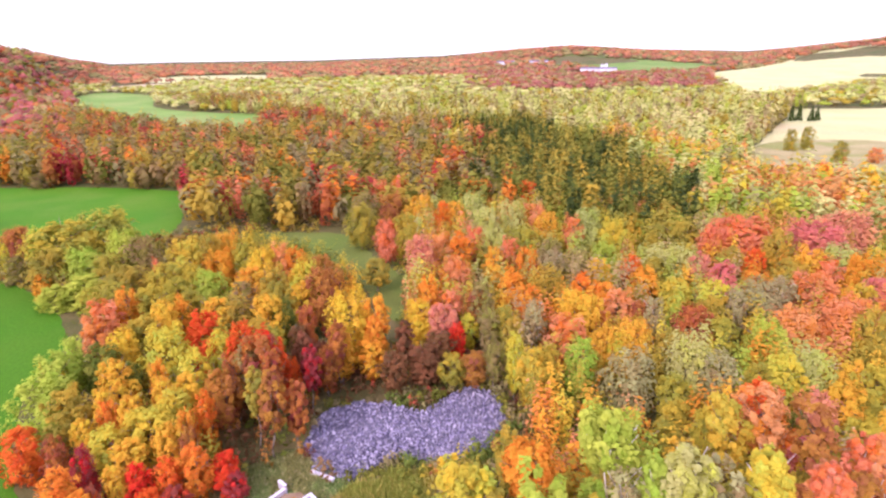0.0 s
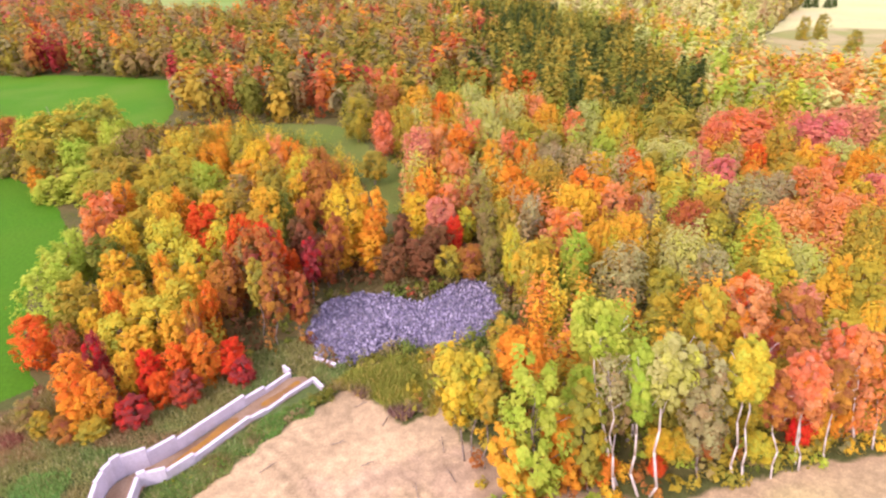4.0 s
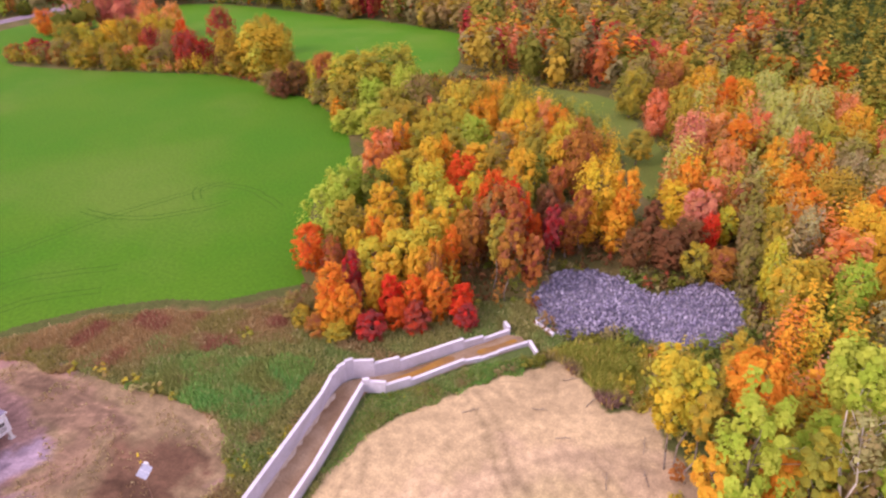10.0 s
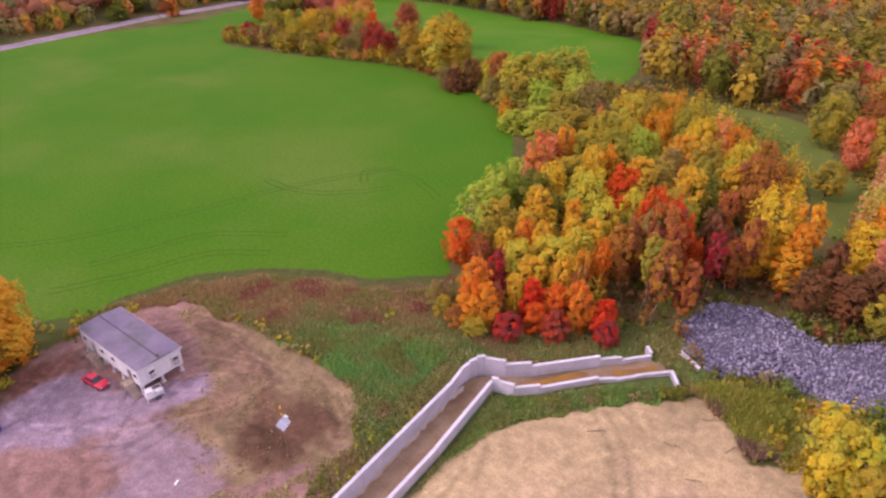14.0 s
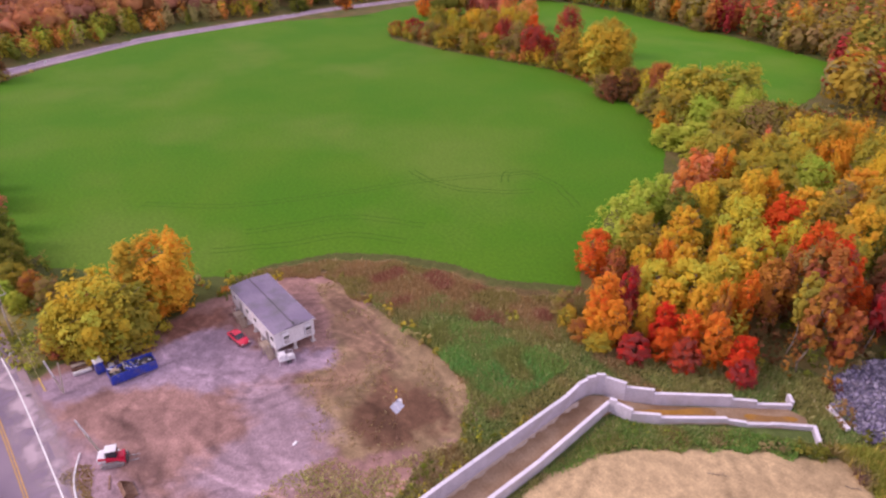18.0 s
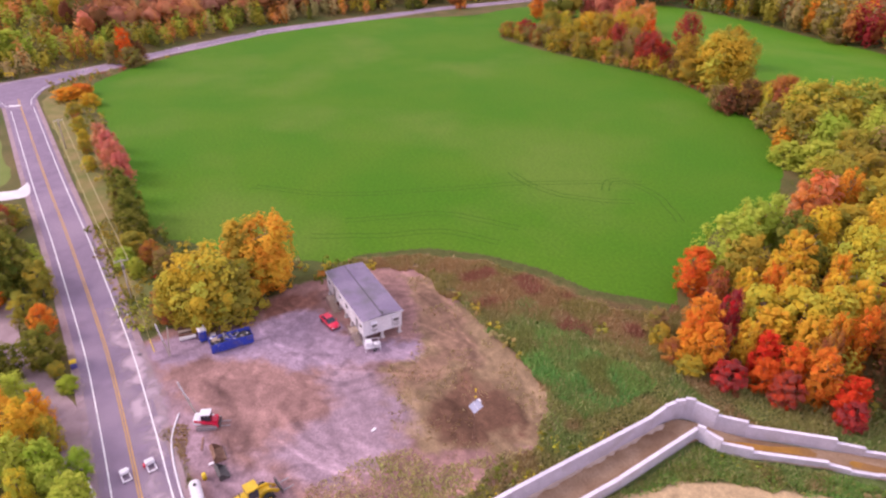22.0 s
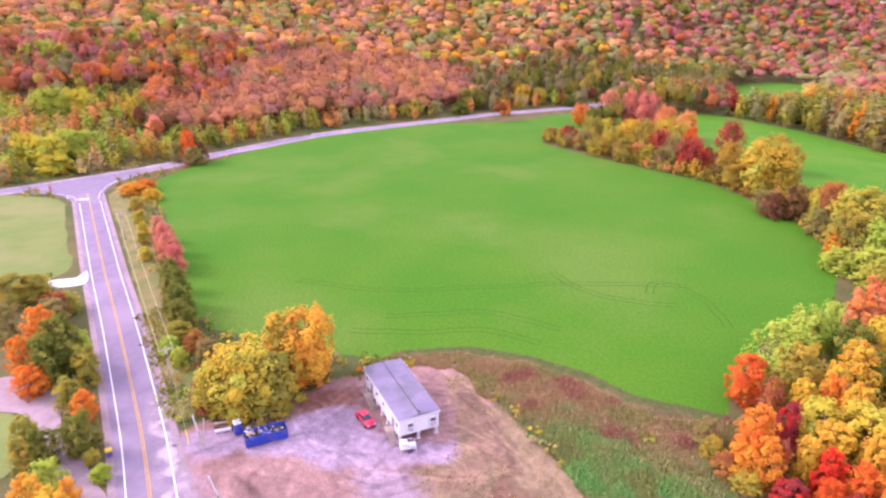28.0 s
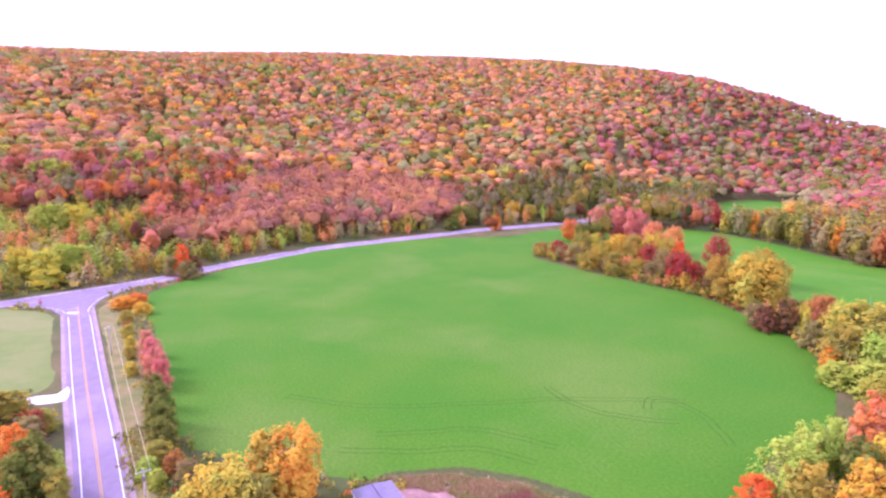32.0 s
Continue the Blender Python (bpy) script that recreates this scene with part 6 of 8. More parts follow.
def untaken(x, y, share=0.9):
    """Places that no single tree takes up."""
    d = np.hypot(x[:, None] - STANDING[:, 0], y[:, None] - STANDING[:, 1])
    return (d > STANDING[:, 2] * share + 1.2).all(1)


stand("hillside_woods", (40, 112, 270, 480), 6.2, WAYSIDE, "yellow, green and olive trees along the crossing road", per=130, leaf=0.8, lumps=15, keep=lambda x, y: wayside(x, y) & beyond_road(x, y) & untaken(x, y, 1.0), high=(5, 11), wide=(2.4, 3.8))
# Part of the wood whose shade is put into dark leaf hues.
GROVE_SHADE = [(-38, 84), (-25, 90), (-25, 106), (-2, 111), (10, 115), (14, 130), (-10, 136), (-30, 132), (-42, 112)]
GROVE_AREA = [(-30, 92), (-45, 78), (-60, 80), (-70, 90), (-84, 116), (-88, 140), (-100, 158), (-120, 176), (-112, 224), (-80, 222), (-62, 208), (-42, 196), (-24, 170), (-26, 120)]
stand("valley_woods", (-42, 4, 62, 240), 4.7, BRIGHT, "bright wood of salmon, orange and pale green trees", per=330, leaf=0.48, lumps=24, high=(8, 13), wide=(2.0, 3.4), keep=lambda x, y: untaken(x, y, 0.75) & ((y > 112) | (x > 14)) & ~inside(GROVE_SHADE, x, y))
stand("valley_woods", (5, 45, 70, 250), 5.2, {"green": 1.0, "olive": 1.8, "gold": 1.8, "amber": 1.0, "orange": 0.5, "rust": 0.4}, "filling trees of the golden grove", per=260, leaf=0.48, lumps=24, high=(5, 8.5), wide=(2.0, 3.0), keep=lambda x, y: untaken(x, y, 0.75) & inside(GROVE_AREA, x, y) & ~inside(GROVE_SHADE, x, y))
BRUSH = {"olive": 1.8, "brown": 0.9, "rust": 0.5, "gold": 0.8, "green": 1.6, "moss": 0.8, "maroon": 0.3}
RANK_GRASS = [(-19.5, 77.5), (-16.5, 82), (-13.0, 84), (-8.0, 86.5), (-2.0, 85.5), (3.0, 88), (7, 86), (6, 78), (1.0, 73), (-3.3, 71.5), (-6.8, 69.5), (-12.0, 75.4)]
RANK = {"umber": 0.6, "hay": 0.7, "green": 1.6, "moss": 1.6, "grass": 1.6}
stand("undergrowth", (-44, 0, 52, 100), 3.0, {"olive": 1.2, "lime": 1.0, "gold": 1.2, "amber": 0.7, "rust": 0.9}, "tall brush of olive, rust and gold under the edge of the wood", per=70, leaf=0.8, lumps=9, high=(0.9, 2.8), wide=(1.1, 2.0), clump=9, keep=lambda x, y: (x > 3.5) & (y < 84))
stand("undergrowth", (-42, 5, 68, 235), 2.3, BRUSH, "low brush of olive and rust under the trees", per=28, leaf=0.85, lumps=6, high=(1.2, 3.4), wide=(1.0, 1.8), clump=12, keep=lambda x, y: ~inside(GROVE_SHADE, x, y))
stand("undergrowth", (5, 48, 70, 250), 2.4, BRUSH, "low brush along the grove", per=30, leaf=0.85, lumps=6, high=(1.0, 2.6), wide=(1.0, 1.8), clump=12, keep=lambda x, y: inside(GROVE_AREA, x, y) & ~inside(GROVE_SHADE, x, y))
# Umber brush: the shade of the forest floor is put into its colour.
stand("undergrowth", (-12, 30, 82, 140), 2.6, {"umber": 2.2, "maroon": 0.4, "brown": 0.5, "green": 1.0, "rust": 0.5}, "dark brown brush under the trees behind the stone bed", per=40, leaf=0.8, lumps=7, high=(1.2, 4.5), wide=(1.0, 1.8), clump=10, keep=lambda x, y: inside(GROVE_SHADE, x, y))
stand("undergrowth", (-28, 30, 70, 128), 1.8, RANK, "thick green brush round the stone bed", per=60, leaf=0.7, lumps=9, high=(0.9, 3.0), wide=(1.0, 1.9), clump=9, lone=0.06, vary=0.2, keep=lambda x, y: (x > -34) & (x < 24) & (y > 70) & ~inside(GROVE_SHADE, x, y) & ~inside(RANK_GRASS, x, y))
stand("undergrowth", (40, 105, 60, 300), 3.0, BRUSH, "low brush between road and fields", per=30, leaf=0.8, lumps=5, high=(0.8, 2.2), wide=(0.9, 1.9), clump=12)
stand("undergrowth", (12, 62, 150, 345), 3.0, BRUSH, "low brush along the hedgerows", per=34, leaf=0.8, lumps=5, high=(1.0, 3.2), wide=(1.2, 2.4), clump=14, keep=lambda x, y: inside([(-300, 172), (-180, 196), (-100, 160), (-78, 190), (-20, 230), (-60, 250), (-105, 228), (-180, 218), (-240, 232), (-300, 262)], x, y))


HEDGE_STRIP = [(-284, 168), (-246, 176), (-214, 184), (-186, 191), (-163, 191), (-141, 185), (-123, 174), (-104, 160), (-96, 172), (-112, 190), (-135, 204), (-170, 212), (-214, 208), (-250, 200), (-284, 190)]


def hedge_fill():
    """The lower trees and bushes that close the hedgerow to the ground."""
    gen = np.random.default_rng(61)
    x, y = scatter(30, 62, 170, 350, 3.7, gen)
    ok = inside(HEDGE_STRIP, x, y)
    woods("hedge_bushes", x[ok], y[ok], {"maroon": 0.6, "rust": 0.8, "brown": 1.0, "olive": 1.6, "gold": 1.7, "amber": 0.5, "salmon": 0.4}, "gold, olive and wine red bushes closing the hedgerow", gen, per=200, leaf=0.5, lumps=18, high=(3.0, 7.0), wide=(1.8, 3.0), clump=22, kind="full")


hedge_fill()


def tufts(name, poly, gap, mix, label, high, wide, seed, per=13, leaf=0.17, keep=None):
    """Rank grass and weeds as many small clumps."""
    gen = np.random.default_rng(seed)
    p = np.asarray(poly, float)
    gx, gy = np.meshgrid(np.arange(p[:, 0].min() - 2, p[:, 0].max() + 2, gap), np.arange(p[:, 1].min() - 2, p[:, 1].max() + 2, gap))
    x, y = gx.ravel() + gen.uniform(-0.5, 0.5, gx.size) * gap, gy.ravel() + gen.uniform(-0.5, 0.5, gy.size) * gap
    d = depth_in(poly, x, y)
    ok = (d > -1.0 + 1.2 * lattice(x, y, 4, 6)) & (depth_in(FIELD, x, y) < 0.4 * lattice(x, y, 2, 9)) & (lattice(x, y, 5.5, seed) > -0.8) & (depth_in(STRAW, x, y) < 0.3 + 1.3 * lattice(x, y, 2.2, 57)) & (depth_in(YARD, x, y) < 0.8 + 2.6 * lattice(x, y, 3.0, 58))
    ok &= depth_in(CHANNEL, x, y) < -0.4
    if keep:
        ok &= keep(x, y)
    return woods(name, x[ok], y[ok], mix, label, gen, per=per, leaf=leaf * 4.2 / np.mean(wide), lumps=4, high=high, wide=wide, clump=7.0, lone=0.03, kind="full")


CHANNEL = [(-40, 14), (-42, 32), (-44.6, 54), (-45.2, 58), (-44, 61), (-38.3, 65.5), (-31.3, 74.5), (-26, 82), (-19, 79), (-28.5, 71), (-34.5, 63), (-39.5, 59), (-38, 44), (-36, 14)]
def blades(name, poly, gap, hues, label, high, seed, wide=0.11, per=4, reach=-1.6, free=False, patchy=-2.0):
    """Rank grass: upright pointed blades in tufts, whose colours drift in patches; hues: main, patches, dark patches, dry tips."""
    gen = np.random.default_rng(seed)
    p = np.asarray(poly, float)
    gx, gy = np.meshgrid(np.arange(p[:, 0].min() - 3, p[:, 0].max() + 3, gap), np.arange(p[:, 1].min() - 3, p[:, 1].max() + 3, gap))
    x, y = gx.ravel() + gen.uniform(-0.5, 0.5, gx.size) * gap, gy.ravel() + gen.uniform(-0.5, 0.5, gy.size) * gap
    ok = (depth_in(poly, x, y) > reach + 1.2 * lattice(x, y, 4, 6)) & (depth_in(FIELD, x, y) < 0.5 * lattice(x, y, 2, 9)) & (depth_in(CHANNEL, x, y) < -0.4)
    ok &= (depth_in(STRAW, x, y) < 0.4 + 1.4 * lattice(x, y, 2.2, 57)) & (free | (depth_in(YARD, x, y) < 1.0 + 3.0 * lattice(x, y, 3.0, 58)))
    ok &= lattice(x, y, 3.2, seed + 9) + 0.5 * lattice(x, y, 1.1, seed + 10) > patchy
    x, y = np.repeat(x[ok], per) + gen.normal(0, 0.16, ok.sum() * per), np.repeat(y[ok], per) + gen.normal(0, 0.16, ok.sum() * per)
    n = len(x)
    tall = gen.uniform(*high, n) * (0.75 + 0.4 * lattice(x, y, 3, seed + 1))
    turn, lean = gen.uniform(0, 6.28, n), gen.normal(0, 0.22, (n, 2))
    foot = np.c_[x, y, np.full(n, 0.07)]
    side = np.c_[np.cos(turn), np.sin(turn), np.zeros(n)] * (wide * gen.uniform(0.6, 1.5, n))[:, None]
    tip = foot + np.c_[lean * tall[:, None] * 1.6, tall]
    v = np.stack([foot - side, foot + side, tip], 1).reshape(-1, 3)
    a = np.clip(0.5 + 1.3 * lattice(x, y, 6, seed + 2) + 0.5 * lattice(x, y, 1.8, seed + 3), 0, 1)[:, None]
    b = np.clip(2.2 * lattice(x, y, 4.5, seed + 4) - 0.5, 0, 1)[:, None]
    c = (gen.random(n) < 0.1)[:, None]
    main, patch, dark, dry = (np.array(h) for h in hues)
    col = (main * (1 - a) + patch * a) * (1 - b) + dark * b
    col = np.where(c, dry, col) * gen.uniform(0.8, 1.22, (n, 1))
    return tagged(new(name, mesh_from(name, v, np.arange(3 * n).reshape(n, 3), LEAF, tint=np.clip(col, 0, 0.9))), label, "weeds", kind="stuff")


blades("weeds", GREEN, 0.3, ((0.27, 0.37, 0.12), (0.37, 0.36, 0.13), (0.42, 0.3, 0.15), (0.6, 0.52, 0.26)), "rank green weeds round the channel", (0.4, 1.0), 3)
blades("weeds", RANK_GRASS, 0.3, ((0.36, 0.36, 0.07), (0.6, 0.42, 0.08), (0.34, 0.2, 0.17), (0.7, 0.5, 0.14)), "tall olive and yellow grass below the stone bed", (0.9, 2.0), 43, wide=0.16, per=5, reach=-0.4)
blades("weeds", [(-39.0, 53), (-39.2, 58.2), (-33.8, 63.0), (-28, 70.4), (-21.5, 77.2), (-17.5, 79.5), (-16.5, 77.5), (-22, 71.8), (-29, 62.5), (-35, 54.5), (-36.8, 44), (-37.8, 44)], 0.28, ((0.2, 0.42, 0.1), (0.27, 0.42, 0.12), (0.3, 0.33, 0.1), (0.6, 0.56, 0.18)), "bright green weeds along the foot of the low wall", (0.4, 0.9), 44, reach=-0.5)
blades("weeds", DRY, 0.3, ((0.46, 0.33, 0.15), (0.36, 0.33, 0.11), (0.4, 0.2, 0.12), (0.62, 0.5, 0.26)), "brown dry weeds along the crop field", (0.4, 1.2), 4, reach=-3.0)
blades("weeds", [(-52.2, 9.8), (-53.7, 9.4), (-54.2, 14.1), (-54.0, 17.8), (-53.8, 21.4), (-49.5, 23.2), (-48.8, 27.7), (-46.9, 31.2), (-47.7, 36.4), (-45.5, 37.2), (-44.5, 29.5), (-44.2, 22.4), (-46.0, 14.0)], 0.38, ((0.58, 0.46, 0.25), (0.48, 0.44, 0.18), (0.54, 0.38, 0.21), (0.7, 0.6, 0.34)), "tan and green weeds at the edge of the yard", (0.25, 0.7), 14, reach=-1.8, free=True, patchy=-0.6)
blades("weeds", SOIL, 0.8, ((0.5, 0.39, 0.2), (0.44, 0.37, 0.17), (0.36, 0.25, 0.13), (0.64, 0.54, 0.3)), "thin tan grass on the bare mound", (0.15, 0.4), 24, reach=-0.5, free=True, patchy=0.1)
blades("weeds", GREEN_CORE, 0.3, ((0.16, 0.44, 0.12), (0.22, 0.42, 0.11), (0.28, 0.33, 0.1), (0.48, 0.5, 0.2)), "patch of fresh green weeds before the channel", (0.7, 1.3), 34, reach=-0.6)
blades("weeds", [(-72.0, -6.5), (-72.1, -4.8), (-68.0, -4.3), (-63.6, -4.3), (-61.0, -4.2), (-61.1, -5.5), (-65.4, -5.9), (-68.5, -6.4)], 0.32, ((0.34, 0.31, 0.11), (0.42, 0.32, 0.14), (0.3, 0.26, 0.1), (0.55, 0.47, 0.2)), "strip of dry grass behind the white kerb", (0.2, 0.7), 15, reach=-0.3, free=True)
tufts("goldenrod", [(-49, 22), (-52, 30), (-50, 40), (-47.5, 50), (-46.5, 58), (-45, 62), (-43.8, 44), (-42.6, 24)], 1.1, {"yellow": 1.6, "gold": 1.2, "olive": 1.0, "green": 0.8}, "yellow flowering weeds beside the concrete wall", (0.4, 1.2), (0.4, 0.8), 5, keep=lambda x, y: lattice(x, y, 4, 19) > 0.05)
tufts("goldenrod", [(-41, 58), (-34, 62), (-24, 75), (-20, 76), (-30, 62), (-37, 53), (-38.4, 50)], 0.9, {"grass": 3.0, "leaf": 0.5, "yellow": 0.25}, "green and yellow weeds below the low channel wall", (0.3, 0.8), (0.35, 0.65), 6)
tufts("weeds", [(-99, -9.8), (-112, -11.5), (-140, -15.8), (-150, -9), (-134, -6), (-112, -5), (-99, -6)], 1.0, {"olive": 1.2, "green": 1.4, "lime": 0.8, "brown": 0.8}, "green weeds on the verge beside the yard", (0.4, 1.3), (0.4, 0.9), 8)
for root in TREES.values():
    for o in (*root.children_recursive, root):
        bpy.data.objects.remove(o)
# ---------------------------------------------------------------- concrete channel
def wall_run(name, panels, thick, label):
    """A wall of stepped cast panels, each with its own height: (x0, y0, x1, y1, height)."""
    root = thing(name, pose(0, 0, 0), label, "wall")
    for x0, y0, x1, y1, h in panels:
        d = math.hypot(x1 - x0, y1 - y0)
        m = pose((x0 + x1) / 2, (y0 + y1) / 2, h / 2 - 0.25, 0, 0, math.degrees(math.atan2(y1 - y0, x1 - x0)))
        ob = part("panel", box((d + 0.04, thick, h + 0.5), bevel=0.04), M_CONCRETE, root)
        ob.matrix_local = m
        cap = part("coping", box((d + 0.03, thick + 0.08, 0.12), (0, 0, h / 2 + 0.25 + 0.02), 0.03), M_COPING, ob, "top edge in a paler tone for light from above")
    return root


# Wall tops get a paler tone than the faces, as light from above gives.
M_COPING = surface("paler_concrete", (0.72, 0.67, 0.76), (0.65, 0.6, 0.7), 0.6, rough=0.85, fine=6, bump=0.08)
LEFT = [(-40.0, 14, -41.9, 30, 3.0), (-41.9, 30, -44.3, 54.2, 3.0), (-44.3, 54.2, -44.9, 57.0, 3.1), (-44.9, 57.0, -44.85, 58.8, 3.3), (-44.85, 58.8, -44.4, 60.2, 3.6), (-44.4, 60.2, -43.6, 61.2, 3.9),
        (-43.6, 61.2, -40.8, 62.7, 3.5), (-40.8, 62.7, -38.0, 65.6, 2.85), (-38.0, 65.6, -31.1, 74.7, 2.2), (-31.1, 74.7, -28.7, 77.4, 1.6), (-28.7, 77.4, -25.6, 81.6, 1.05), (-25.6, 81.6, -26.9, 82.8, 1.5)]
RIGHT = [(-36.2, 14, -37.6, 34, 1.9), (-37.6, 34, -38.5, 44, 1.9), (-38.5, 44, -40.7, 59.1, 2.0), (-40.7, 59.1, -39.8, 59.6, 2.6), (-39.8, 59.6, -37.5, 60.4, 2.2), (-37.5, 60.4, -34.9, 63.4, 1.7), (-34.9, 63.4, -29.4, 71.2, 1.2),
         (-29.4, 71.2, -27.5, 73.1, 0.85), (-27.5, 73.1, -25.4, 75.9, 0.6), (-25.4, 75.9, -21.6, 80.4, 0.75), (-21.6, 80.4, -19.6, 78.0, 0.9)]
wall_run("channel_wall", LEFT, 0.45, "tall pale concrete wall of the channel with stepped top")
wall_run("channel_wall", RIGHT, 0.45, "low pale concrete wall of the channel with stepped top")
sheet("channel_bed", [(-40, 14), (-42, 32), (-44, 54), (-44.5, 58), (-43.4, 60.5), (-38, 65), (-31, 74), (-26, 81), (-22, 80), (-29, 71), (-35, 63), (-40, 59), (-38.5, 44), (-37, 14)], 0.32, M_BED, "brown muddy bed of the concrete channel", "channel bed", 0.0, 1.5)
sheet("rust_mud", [(-38.6, 61.8), (-37.4, 63.9), (-34.9, 67.7), (-32.4, 71.7), (-31.2, 71.3), (-34.2, 66.9), (-37.4, 62.0)], 0.335, M_RUST_MUD, "rust orange stained mud in the bed of the channel", "mud", 0.35, 0.5)
sheet("rust_mud", [(-28.6, 75.1), (-26.0, 78.3), (-24.3, 80.3), (-23.7, 79.8), (-25.5, 77.2), (-27.8, 74.4)], 0.335, M_RUST_MUD, "patch of rust brown mud at the mouth of the channel", "mud", 0.3, 0.5)


def silt_bank(path, seed):
    """A ragged bank of pale silt that lies against the foot of the tall wall."""
    gen = np.random.default_rng(seed)
    bm = bmesh.new()
    rows = []
    for a, b in zip(path, path[1:]):
        a, b = Vector(a), Vector(b)
        n = max(2, int((b - a).length / 0.8))
        side = Vector((b.y - a.y, a.x - b.x)).normalized()
        for k in range(n):
            foot = a.lerp(b, k / n)
            wide = gen.uniform(0.15, 0.75)
            toe = foot + side * wide
            rows.append([bm.verts.new((foot.x, foot.y, 0.36 + 0.3 * wide)), bm.verts.new((foot.x * 0.5 + toe.x * 0.5, foot.y * 0.5 + toe.y * 0.5, 0.34 + 0.2 * wide)), bm.verts.new((toe.x, toe.y, 0.3))])
    for p, q in zip(rows, rows[1:]):
        for k in range(2):
            bm.faces.new((p[k], p[k + 1], q[k + 1], q[k]))
    me = bpy.data.meshes.new("silt_bank")
    bm.to_mesh(me)
    bm.free()
    me.materials.append(M_SILT)
    tagged(new("silt_bank", me), "ragged bank of pale silt along the concrete wall", "silt", kind="stuff")


silt_bank([(-40.1, 14), (-42.0, 32), (-44.2, 54), (-44.4, 57.6)], 71)
sill = thing("channel_sill", pose(-20.6, 85.2, 0.35, 0, 0, -28), "low pale concrete sill at the mouth of the channel", "sill")
part("slab", box((4.6, 0.6, 0.8), bevel=0.05), M_COPING, sill)


# ---------------------------------------------------------------- riprap
def riprap():
    gen = np.random.default_rng(11)
    shapes = []
    for k in range(8):
        bm = bmesh.new()
        bmesh.ops.create_icosphere(bm, subdivisions=1, radius=1)
        for v in bm.verts:
            v.co *= gen.uniform(0.72, 1.15)
            v.co.z *= 0.75
        me = bpy.data.meshes.new("rock")
        bm.to_mesh(me)
        bm.free()
        me.materials.append(M_ROCK)
        shapes.append(me)
    x, y = np.meshgrid(np.arange(-28, 14, 0.6), np.arange(83, 115, 0.6))
    x, y = x.ravel() + gen.uniform(-0.28, 0.28, x.size), y.ravel() + gen.uniform(-0.28, 0.28, y.size)
    ok = depth_in(ROCKS, x, y) > -0.4 + 0.7 * lattice(x, y, 3, 4)
    x, y = x[ok], y[ok]
    order = np.argsort(y + 0.3 * x)
    root = thing("riprap", pose(0, 0, 0), "bed of broken blue-grey riprap stones", "stones")
    near, vs, fs, off = 0, [], [], 0
    for i in order:
        s = gen.uniform(0.2, 0.46)
        z = 0.2 + 0.5 * max(0, lattice(x[i], y[i], 9, 3)) + s * 0.25
        m = Matrix.LocRotScale((x[i], y[i], z), Euler(gen.uniform(0, 6.28, 3)), (s * gen.uniform(0.8, 1.4), s, s * gen.uniform(0.7, 1.1)))
        me = shapes[int(gen.integers(0, 8))]
        if near < 300:
            ob = new("rock", me)
            ob.parent, ob.matrix_local = root, m
            near += 1
        else:
            co = np.array([m @ v.co for v in me.vertices])
            vs.append(co)
            fs.append(np.array([p.vertices[:] for p in me.polygons]) + off)
            off += len(co)
    rest = new("rock_fill", mesh_from("rock_fill", np.concatenate(vs), np.concatenate(fs), M_ROCK_PILE))
    rest.parent = root
    tagged(rest, kind="stuff")


def rock_pile_material():
    """Stone whose brightness differs from stone to stone in a joined heap."""
    mat = M_ROCK.copy()
    mat.name = "blue_grey_stones"
    nd, lk = mat.node_tree.nodes, mat.node_tree.links
    isle = nd.new("ShaderNodeNewGeometry").outputs["Random Per Island"]
    for n in list(nd):
        if n.type == "OBJECT_INFO":
            for link in list(n.outputs["Random"].links):
                lk.new(isle, link.to_socket)
    return mat


M_ROCK_PILE = rock_pile_material()
riprap()


